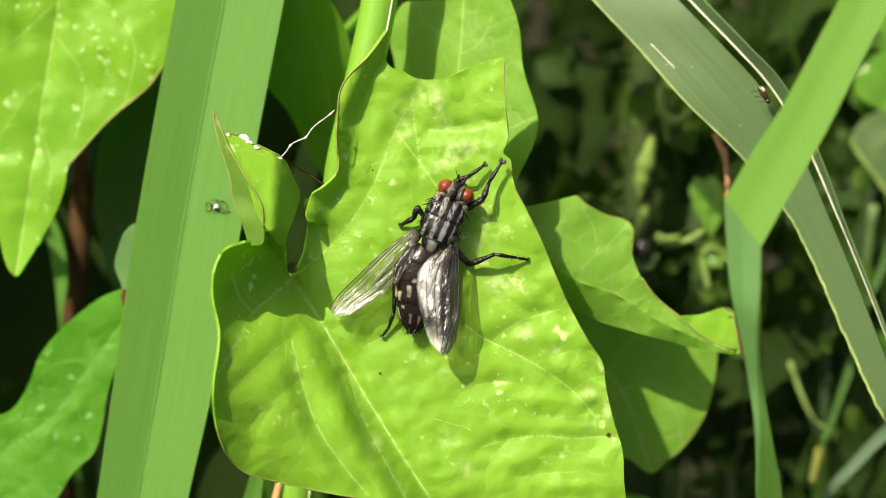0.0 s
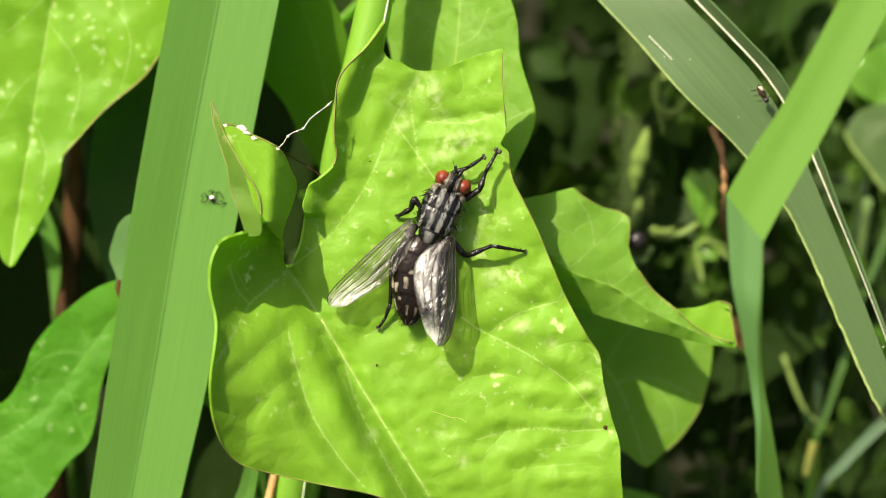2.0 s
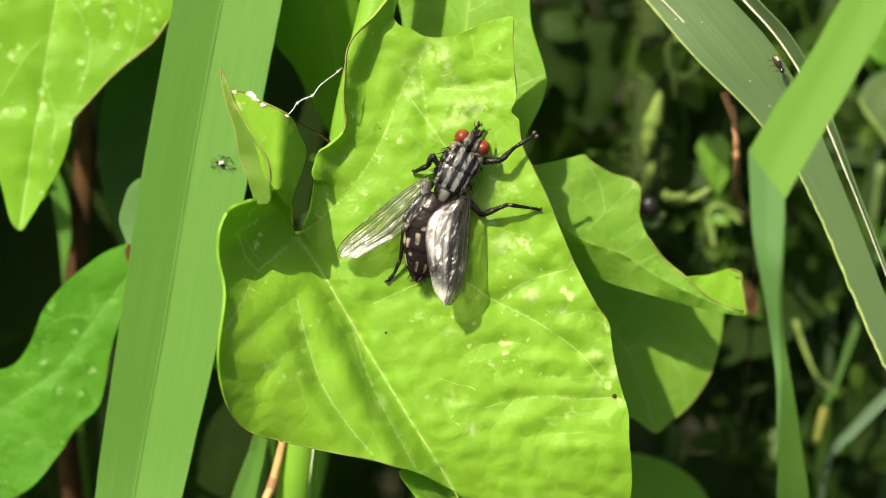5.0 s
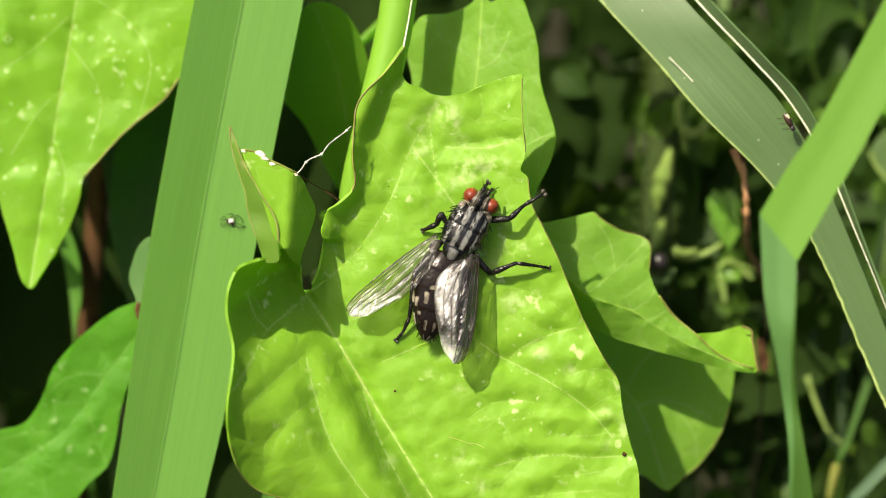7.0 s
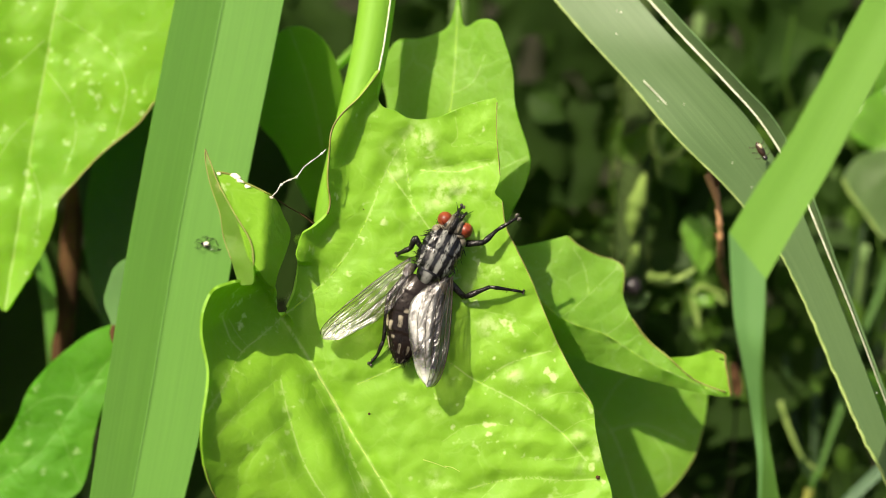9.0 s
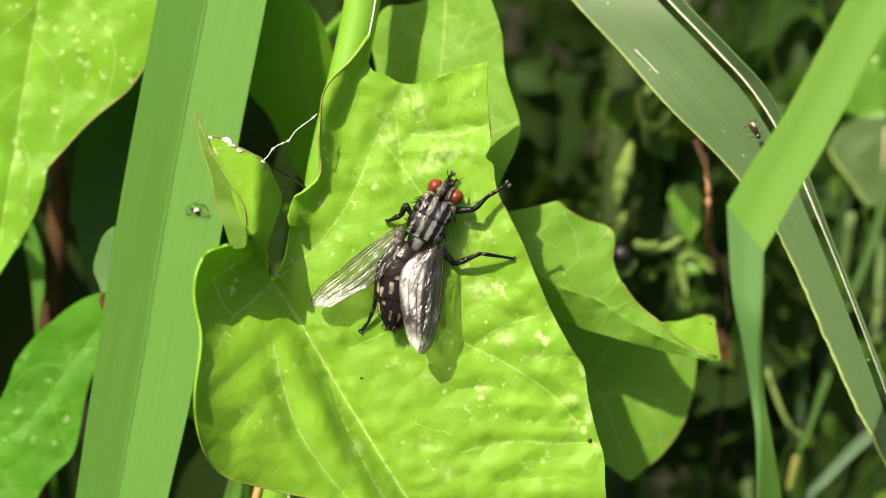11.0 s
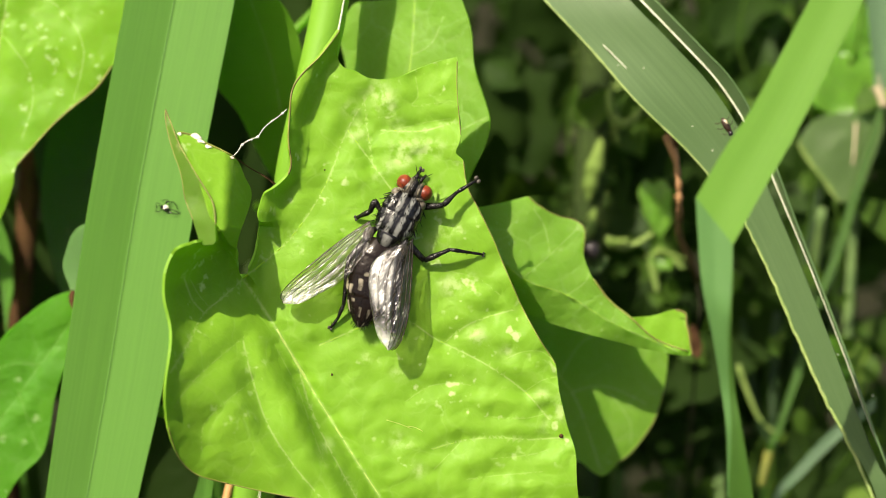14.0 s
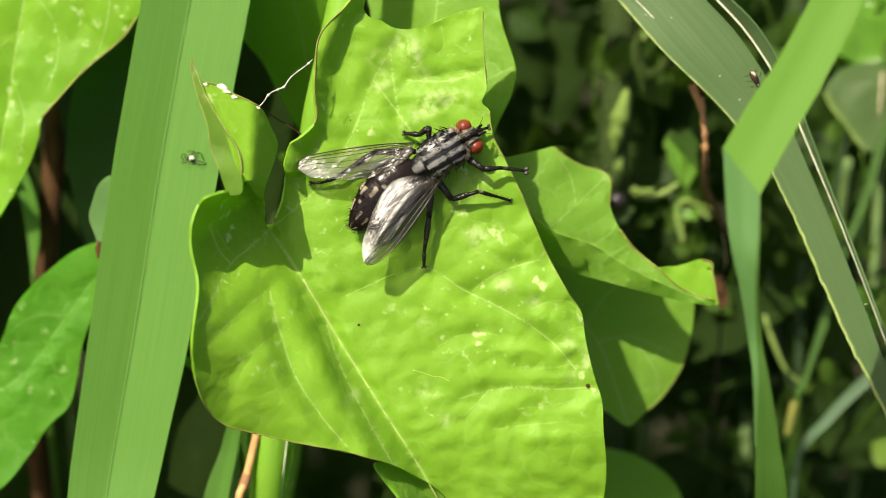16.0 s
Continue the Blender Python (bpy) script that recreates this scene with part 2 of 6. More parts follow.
# stalk green darkened, its shade put into the colour
WEED_STALK = plain_material("weed_stalk_shade", (0.05, 0.08, 0.022), (0.02, 0.036, 0.01), 120, 0.9, spec=0.1)
WEED_STEM = plain_material("weed_stem", (0.13, 0.22, 0.06), (0.06, 0.12, 0.03), 500, 0.7)
STEM_BROWN = plain_material("brown_stem", (0.095, 0.046, 0.017), (0.04, 0.02, 0.008), 250, 0.9, spec=0.2)
STRAW = plain_material("dry_straw", (0.60, 0.36, 0.14), (0.42, 0.22, 0.08), 500, 0.6)
STRAW_PALE = plain_material("papery_sheath", (0.62, 0.55, 0.36), (0.40, 0.34, 0.20), 500, 0.6)
STICK = plain_material("dry_stick", (0.42, 0.23, 0.10), (0.16, 0.075, 0.03), 420, 0.7)
SOIL = plain_material("soil", (0.026, 0.027, 0.014), (0.012, 0.013, 0.006), 90, 0.95, relief=0.004, spec=0.1)
GNAT = plain_material("small_insect_shell", (0.05, 0.025, 0.012), (0.02, 0.01, 0.006), 900, 0.3)
BERRY = plain_material("dark_bud", (0.012, 0.01, 0.012), (0.03, 0.024, 0.026), 500, 0.25)
WEB = plain_material("web_silk", (0.75, 0.73, 0.66), (0.6, 0.56, 0.48), 800, 0.5)

SPLINE_STEPS = 6


# ---- mesh helpers ----
def part(name, bm, material, parent, label=""):
    """Links a bmesh, in metres and world axes, as one mesh object under a thing or a part."""
    me = bpy.data.meshes.new(name)
    bm.to_mesh(me)
    bm.free()
    me.materials.append(material)
    me.shade_smooth()
    ob = new(name, me)
    ob.parent = parent
    return tagged(ob, label)


def thing(name, at, label, category, group="", kind=""):
    ob = new(name)
    ob.empty_display_size = 0.004
    ob.matrix_world = Matrix.Translation(at)
    return tagged(ob, label, category, group, kind)


def spline(points, steps=SPLINE_STEPS, closed=False):
    """A smooth line through the points."""
    pts, n, out = [Vector(p) for p in points], len(points), []
    for i in range(n if closed else n - 1):
        a, b, c, d = (pts[j % n] if closed else pts[min(max(j, 0), n - 1)] for j in (i - 1, i, i + 1, i + 2))
        for k in range(steps):
            t = k / steps
            out.append(0.5 * (2 * b + (c - a) * t + (2 * a - 5 * b + 4 * c - d) * t * t + (3 * b - a - 3 * c + d) * t ** 3))
    if not closed:
        out.append(pts[-1])
    return out


def tube(bm, points, radii, sides=8, flat=1.0):
    """A round rod along points (world metres), capped."""
    rings, n = [], len(points)
    side = None
    for i, p in enumerate(points):
        along = (points[min(i + 1, n - 1)] - points[max(i - 1, 0)]).normalized()
        side = (side - along * side.dot(along)).normalized() if side else along.orthogonal().normalized()
        up, r = along.cross(side), radii[i] if isinstance(radii, (list, tuple)) else radii
        rings.append([bm.verts.new(p + r * (math.cos(a) * side + flat * math.sin(a) * up)) for a in (2 * math.pi * k / sides for k in range(sides))])
    for a, b in zip(rings, rings[1:]):
        for k in range(sides):
            bm.faces.new((a[k], a[(k + 1) % sides], b[(k + 1) % sides], b[k]))
    bm.faces.new(rings[0][::-1])
    bm.faces.new(rings[-1])
    return bm


def rod(points, radius, base, sides=8, steps=SPLINE_STEPS, taper=1.0):
    """A rod along a spline of bank points, relative to base (world)."""
    line = [bank(*p) - base for p in spline(points, steps)]
    n = len(line) - 1
    return tube(bmesh.new(), line, [radius / 1000 * (1 + (taper - 1) * i / n) for i in range(n + 1)], sides)


def inside(x, y, poly):
    hit, j = False, len(poly) - 1
    for i in range(len(poly)):
        (xi, yi), (xj, yj) = poly[i], poly[j]
        if (yi > y) != (yj > y) and x < (xj - xi) * (y - yi) / (yj - yi) + xi:
            hit = not hit
        j = i
    return hit


def near_line(x, y, line):
    """Distance from a polyline, and on which side (left: plus)."""
    best, sign = 1e9, 1
    for (ax, ay), (bx, by) in zip(line, line[1:]):
        dx, dy = bx - ax, by - ay
        t = max(0, min(1, ((x - ax) * dx + (y - ay) * dy) / (dx * dx + dy * dy + 1e-9)))
        ex, ey = x - ax - t * dx, y - ay - t * dy
        d = math.hypot(ex, ey)
        if d < best:
            best, sign = d, 1 if dx * ey - dy * ex > 0 else -1
    return best, sign


def ease(t):
    t = max(0.0, min(1.0, t))
    return t * t * (3 - 2 * t)


def sheet(outline, height, base, spacing=0.7, thick=0.22, veins=(), scars=()):
    """A leaf blade: the outline filled with a fine net, lifted by height(u, v), and thickened. veins: lines and half widths of pale veins."""
    edge = [(p[0], p[1]) for p in spline(outline, SPLINE_STEPS, closed=True)]
    xs, ys = [p[0] for p in edge], [p[1] for p in edge]
    rnd, verts = random.Random(7), list(edge)
    y, row = min(ys), 0
    while y < max(ys):
        x = min(xs) + (row % 2) * spacing / 2
        while x < max(xs):
            px, py = x + rnd.uniform(-0.1, 0.1) * spacing, y + rnd.uniform(-0.1, 0.1) * spacing
            if inside(px, py, edge) and min((px - a) ** 2 + (py - b) ** 2 for a, b in edge) > (0.45 * spacing) ** 2:
                verts.append((px, py))
            x += spacing
        y, row = y + spacing * 0.87, row + 1
    lines = [([(p[0], p[1]) for p in spline([(a, b, 0) for a, b, *_ in line])], half, *(much or [1.0])) for line, half, *much in veins]
    for line, half, _ in lines:
        for (ax, ay), (bx, by) in zip(line, line[1:]):
            long = math.hypot(bx - ax, by - ay)
            for k in range(max(1, round(long / 0.35))):
                t = k / max(1, round(long / 0.35))
                for off in (-1.6, 0, 1.6):
                    px, py = ax + t * (bx - ax) - off * half * (by - ay) / (long + 1e-9), ay + t * (by - ay) + off * half * (bx - ax) / (long + 1e-9)
                    if inside(px, py, edge):
                        verts.append((px, py))
    for u, v, r in scars:
        ring = [(u, v)] + [(u + k * r * math.cos(j), v + k * r * math.sin(j)) for j in range(6) for k in (0.8, 1.7)]
        verts += [q for q in ring if inside(*q, edge)]
    co, _, faces, *_ = geometry.delaunay_2d_cdt([Vector(p) for p in verts], [], [list(range(len(edge)))], 1, 1e-5)
    bm = bmesh.new()
    bm.verts.layers.float.new("vein")
    bm.verts.layers.float.new("scar")
    pale, hurt = bm.verts.layers.float["vein"], bm.verts.layers.float["scar"]
    top = [bm.verts.new(bank(p[0], p[1], height(p[0], p[1])) - base) for p in co]
    if lines:
        for p, vert in zip(co, top):
            vert[pale] = max(much * math.exp(-(near_line(p[0], p[1], line)[0] / half) ** 2) for line, half, much in lines)
    for p, vert in zip(co, top):
        vert[hurt] = sum(math.exp(-((p[0] - u) ** 2 + (p[1] - v) ** 2) / (r * r)) for u, v, r in scars)
    for f in faces:
        bm.faces.new([top[i] for i in f])
    bm.normal_update()
    facing = BANK.to_3x3() @ Vector((0, 0, 1))
    if sum(f.normal.dot(facing) for f in bm.faces) < 0:
        bmesh.ops.reverse_faces(bm, faces=bm.faces[:])
        bm.normal_update()
    bmesh.ops.solidify(bm, geom=bm.faces[:], thickness=thick / 1000)
    for e in bm.edges:
        e.smooth = len(e.link_faces) == 2 and e.calc_face_angle() < 0.9
    return bm


def vein(line, height, base, radius, taper=0.35, lift=0.0):
    """A raised vein that follows the leaf's surface."""
    flat = [(p[0], p[1]) for p in spline([(a, b, 0) for a, b, *_ in line])]
    pts = [bank(x, y, height(x, y) + lift) - base for x, y in flat]
    n = len(pts) - 1
    return tube(bmesh.new(), pts, [radius / 1000 * (1 + (taper - 1) * i / n) for i in range(n + 1)], 6)


def add_leaf(plant, outline, height, material, midrib, veins, label, spacing=0.8, rim=None, vein_radius=0.16, vein_material=None, bare=0, scars=(), faint=()):
    base = plant.matrix_world.translation
    pale = [(line, 0.065 * (vein_radius / 0.16) ** 0.5) for line in veins] + ([(midrib, 0.11 * (vein_radius / 0.16) ** 0.5)] if midrib else []) + [(line, 0.05, 0.4) for line in faint]
    leaf = part("leaf", sheet(outline, height, base, spacing, veins=pale, scars=scars), material, plant, label)
    midrib, veins = midrib and midrib[bare:], veins[4 * bare:]
    if midrib:
        part("midrib", vein(midrib, height, base, vein_radius * 0.85, 0.5, lift=-0.45 * vein_radius), vein_material or VEIN, leaf)
    for line in veins:
        part("vein", vein(line, height, base, vein_radius * 0.5, lift=-0.44 * vein_radius), VEIN_FAINT, leaf)
    for line, mat, r in rim or ():
        part("leaf_edge", vein(line, height, base, r, 0.8), mat, leaf)
    return leaf


def grass_blade(left, right, base, across=10, crease=0.3, steps=8, thick=0.18, keel=0.5):
    """A blade between two edges (bank points), with a shallow crease along the middle, as a bmesh with UV."""
    a, b = spline(left, steps), spline(right, steps)
    bm = bmesh.new()
    uv = bm.loops.layers.uv.new("UVMap")
    grid, place, run = [], {}, 0.0
    for i, (p, q) in enumerate(zip(a, b)):
        if i:
            run += ((p + q) / 2 - (a[i - 1] + b[i - 1]) / 2).length
        row = []
        for k in range(across + 1):
            s = k / across
            c = p.lerp(q, s)
            c.z -= crease * min(s / keel, (1 - s) / (1 - keel)) * (p - q).length * 0.25
            vert = bm.verts.new(bank(*c) - base)
            place[vert] = (s, run / 30)
            row.append(vert)
        grid.append(row)
    for r0, r1 in zip(grid, grid[1:]):
        for k in range(across):
            f = bm.faces.new((r0[k], r0[k + 1], r1[k + 1], r1[k]))
            for loop in f.loops:
                loop[uv].uv = place[loop.vert]
    bm.normal_update()
    facing = BANK.to_3x3() @ Vector((0, 0, 1))
    if sum(f.normal.dot(facing) for f in bm.faces) < 0:
        bmesh.ops.reverse_faces(bm, faces=bm.faces[:])
        bm.normal_update()
    bmesh.ops.solidify(bm, geom=bm.faces[:], thickness=thick / 1000)
    for e in bm.edges:
        e.smooth = len(e.link_faces) == 2 and e.calc_face_angle() < 0.9
    return bm


def down(u, v, w, lean=0.0):
    """Bank points that carry a stem from (u, v, w) straight down to the soil."""
    z = bank(u, v, w).z * 1000 + 4
    c, s = math.cos(SLOPE), math.sin(SLOPE)
    return [(u + lean * k * z, v - k * z * c, w - k * z * s) for k in (0.05, 0.16, 0.4, 1.0)]


def rows_mid(a, b, s=0.5):
    return [tuple(x + (y - x) * s for x, y in zip(p, q)) for p, q in zip(a, b)]


# ---- ground ----
def build_ground():
    bm = bmesh.new()
    xs = [-400, -60, -8, -1.5] + [-0.6 + 0.05 * i for i in range(25)] + [1.5, 8, 60, 400]
    grid = [[bm.verts.new((x, y, 0.006 * noise.noise((x * 14, y * 14, 3)) if abs(x) < 1 and abs(y) < 1 else 0.0)) for x in xs] for y in xs]
    for r0, r1 in zip(grid, grid[1:]):
        for k in range(len(xs) - 1):
            bm.faces.new((r0[k], r0[k + 1], r1[k + 1], r1[k]))
    ground = part("ground", bm, SOIL, None)
    tagged(ground, "dark soil under the plants of the bank", "ground", kind="structure")


build_ground()

# ---- the bindweed ----
VINE_BASE = bank(-14, -235, -95)
VINE_BASE.z = 0.0


def interp(x, table):
    return float(np.interp(x, [a for a, _ in table], [b for _, b in table]))


MAIN_MIDRIB = [(-12.0, -2.3, 0.0), (-9.4, -6.3, 0.0), (-6.5, -11.2, 0.0), (-2.9, -17.0, 0.0), (-0.6, -20.6, 0.0), (3.0, -26.9, 0.0), (7.5, -33.7, 0.0)]
MAIN_VEINS = [
    [(-12.0, -2.3, 0.0), (-13.8, -4.0, 0.0), (-14.9, -5.0, 0.0), (-16.1, -7.6, 0.0), (-17.2, -9.6, 0.0)],
    [(-14.9, -5.0, 0.0), (-15.8, -3.9, 0.0), (-16.4, -2.2, 0.0)],
    [(-11.9, -7.2, 0.0), (-11.2, -9.9, 0.0), (-9.9, -13.7, 0.0), (-7.8, -17.0, 0.0), (-5.8, -19.4, 0.0)],
    [(-7.8, -9.0, 0.0), (-6.5, -13.0, 0.0), (-4.2, -17.5, 0.0), (-2.2, -21.1, 0.0)],
    [(-12.0, -2.3, 0.0), (-8.3, 0.9, 0.0), (-5.6, 5.0, 0.0), (-3.8, 9.5, 0.0), (-2.2, 12.2, 0.0)],
    [(-3.8, 9.5, 0.0), (-1.8, 6.8, 0.0), (-0.5, 5.0, 0.0), (0.3, 4.1, 0.0)],
    [(-1.8, 6.8, 0.0), (-2.2, 9.5, 0.0), (-2.5, 12.2, 0.0)],
    [(-1.1, 9.5, 0.0), (2.1, 9.4, 0.0), (4.8, 10.2, 0.0)],
    [(-6.0, -7.6, 0.0), (-0.2, -5.4, 0.0), (3.4, -7.2, 0.0), (7.0, -9.0, 0.0), (10.2, -11.2, 0.0), (12.4, -13.7, 0.0)],
    [(3.0, -15.8, 0.0), (5.2, -15.2, 0.0), (7.9, -14.9, 0.0), (10.6, -15.1, 0.0), (13.7, -14.9, 0.0)],
    [(3.9, -7.4, 0.0), (6.1, -5.8, 0.0), (9.7, -4.7, 0.0)],
]
MAIN_FAINT = [
    [(8.9, -8.6, 0.0), (10.2, -8.1, 0.0), (11.6, -8.1, 0.0), (12.5, -8.8, 0.0)],
    [(4.2, -1.7, 0.0), (6.6, -2.3, 0.0), (8.4, -3.7, 0.0)],
    [(0.9, -12.0, 0.0), (2.6, -10.9, 0.0), (4.4, -10.6, 0.0), (6.2, -10.8, 0.0)],
    [(10.3, -11.3, 0.0), (11.6, -10.4, 0.0), (12.9, -10.1, 0.0)],
    [(7.8, -13.3, 0.0), (10.3, -13.4, 0.0), (12.1, -13.0, 0.0)],
    [(3.1, -17.4, 0.0), (4.5, -16.0, 0.0), (5.4, -15.1, 0.0)],
    [(7.8, -16.6, 0.0), (10.7, -16.3, 0.0), (12.1, -15.9, 0.0)],
    [(5.8, -18.2, 0.0), (8.5, -17.9, 0.0), (12.1, -17.6, 0.0)],
    [(-1.1, 9.2, 0.0), (0.7, 9.7, 0.0), (3.0, 10.2, 0.0), (4.5, 10.4, 0.0)],
    [(1.6, 13.7, 0.0), (1.8, 12.2, 0.0), (1.4, 11.4, 0.0), (3.8, 11.7, 0.0)],
    [(-11.9, -6.9, 0.0), (-15.3, -9.9, 0.0), (-17.0, -12.3, 0.0)],
    [(-11.2, -10.3, 0.0), (-13.5, -12.1, 0.0), (-14.8, -13.7, 0.0), (-14.9, -15.7, 0.0)],
    [(-9.5, -7.6, 0.0), (-7.6, -11.2, 0.0), (-6.5, -14.3, 0.0), (-5.4, -17.0, 0.0)],
    [(-14.4, -4.7, 0.0), (-15.3, -3.6, 0.0), (-16.0, -2.3, 0.0)],
]
MAIN_SCARS = [(-1.5, 12.6, 0.9), (-0.8, 11.9, 0.8), (-0.3, 11.2, 0.5), (-3.5, 11.1, 0.6), (-2.8, 9.5, 0.7), (-3.5, 8.8, 0.4), (0.1, 9.8, 0.6), (0.1, 7.7, 0.7), (1.1, 8.1, 0.8), (0.7, 7.1, 0.6), (2.1, 8.3, 0.7), (2.5, 7.7, 0.6), (3.4, 8.1, 0.6), (-0.6, 6.6, 0.5), (-1.3, 5.7, 0.4), (3.0, 4.1, 0.8), (4.1, 1.4, 0.9), (3.0, 0.1, 0.7), (4.8, -3.0, 0.8), (4.2, -2.8, 0.6), (6.4, -6.6, 0.6), (6.6, -7.1, 0.5), (8.9, -8.1, 0.5), (11.6, -11.5, 0.5), (13.4, -12.4, 0.8), (13.2, -13.0, 0.6), (0.2, -9.8, 0.5), (5.9, -2.1, 0.4), (0.2, -15.1, 0.6), (1.9, -17.5, 0.5), (-2.3, -8.7, 0.4), (-5.4, -15.4, 0.5), (12.1, -14.2, 0.5)]
MAIN_FLAT = [(a, b) for a, b, _ in MAIN_MIDRIB]
VEIN_FLAT = [[(a, b) for a, b, _ in line] for line in MAIN_VEINS]
FAINT_FLAT = [[(a, b) for a, b, _ in line] for line in MAIN_FAINT]
CURL = [(-2, -11.2), (4, -10.4), (6, -8.9), (10, -8.5), (14, -7.0), (18, -4.5)]


# the raised left rim: its height, and the leaf's edge, by v
RIM_HEIGHT = [(-19, 0.0), (-18, 0.6), (-16.4, 2.2), (-14.4, 4.2), (-11.3, 6.8), (-7.2, 8.0), (-4, 7.2), (-2.7, 6.3), (-0.5, 8.2), (0.6, 9.0), (1.8, 8.8), (2.8, 6.0), (4, 0.0)]
RIM_EDGE = [(-18, -15.8), (-16.7, -17.3), (-14.4, -18.3), (-11.3, -18.5), (-7.2, -18.0), (-3.3, -18.3), (-0.5, -17.5), (0.4, -15.9), (0.8, -14.5)]


MIDRIB_LEFT = [(4.0, -10.75), (6.3, -10.2), (11.2, -7.6), (17.0, -4.2)]


def lobe_height(u, v):
    """The upturned lobe: a slope that rises to a ridge and drops behind it."""
    crest = 3.3 - 1.6 * (u + 14.8)
    top = max(1.0, 7.1 - 0.6 * (crest - 3.3) - 0.45 * (u + 15))
    up, drop = max(0.3, top - 0.6 * (v - crest)), top * math.exp(-max(0.0, crest - v) / 1.05)
    k = ease(0.5 + (v - crest) / 0.9)
    return (k * up + (1 - k) * drop) * max(0.0, min(1.0, (-10.6 - u) / (2.4 + 2.6 * ease((1.5 - v) / 2))))


def main_height(u, v):
    d, side = near_line(u, v, MAIN_FLAT)
    h = -0.35 * math.exp(-(d / 0.6) ** 2)
    if side < 0:
        h += 1.7 * ease(d / 2.2) * ease((-4 - v) / 6) + 0.2 * d * ease((1 - v) / 4)
    for line in VEIN_FLAT:
        e, _ = near_line(u, v, line)
        h -= 0.3 * math.exp(-(e / 0.9) ** 2)
    for line in FAINT_FLAT:
        if abs(u - line[1][0]) < 6 and abs(v - line[1][1]) < 6:
            e, _ = near_line(u, v, line)
            h -= 0.22 * math.exp(-(e / 0.7) ** 2)
    near, far = noise.voronoi((u * 0.3 + 0.3 * noise.noise((u * 0.4, v * 0.4, 1)), v * 0.36 + 0.3 * noise.noise((u * 0.4, v * 0.4, 8)), 0.0))[0][:2]
    calm = 1 - 0.5 * ease(d / 2) * ease((2 - v) / 3) if side < 0 else 1.0
    h += 0.26 * calm * min(0.45, far - near)
    for line in VEIN_FLAT[2:4]:
        e, right = near_line(u, v, line)
        if right < 0:
            h += 0.75 * ease(e / 1.5) * ease((line[0][1] - 1 - v) / 4) * ease((6 - e) / 4)
    h += 0.22 * noise.noise((u * 0.24, v * 0.24, 2.0)) + calm * (0.13 * noise.noise((u * 0.6, v * 0.6, 5.0)) + 0.05 * noise.noise((u * 1.5, v * 1.5, 7.0)) + 0.2 * abs(noise.noise((u * 0.5, v * 0.8, 17.0))) + 0.07 * abs(noise.noise((u * 1.1, v * 1.5, 19.0))))
    foot = -9.9 + 0.21 * v if v > -4 else interp(-v, MIDRIB_LEFT)
    rim = 0.0
    if u < foot and v < 4:
        k, low = max(0.0, min(1.0 if v > 0 else 1.1, (foot - u) / (foot - interp(v, RIM_EDGE)))), ease((-1 - v) / 5)
        rim = interp(v, RIM_HEIGHT) * ((1 - low) * k ** 2.2 + low * (0.65 * k ** 1.1 + 0.35 * k ** 5))
        rim += 2.4 * ease((k - 0.82) / 0.2) * ease((-0.5 - v) / 2.5) * ease((12 + v) / 6)
    lobe = lobe_height(u, v) if v > -9 else 0.0
    h += max(rim, lobe)
    if v > 2 and u > -11.05:
        h += 1.8 * ease(1 - (u - interp(v, CURL)) / 1.8)
    h -= 3.0 * ease((-v - 17) / 14)
    h += ease((u - 3) / 6) * (0.3 * noise.noise((u * 0.25, v * 0.5, 9.0)) + 0.12 * noise.noise((u * 0.6, v * 1.1, 12.0)))
    return h


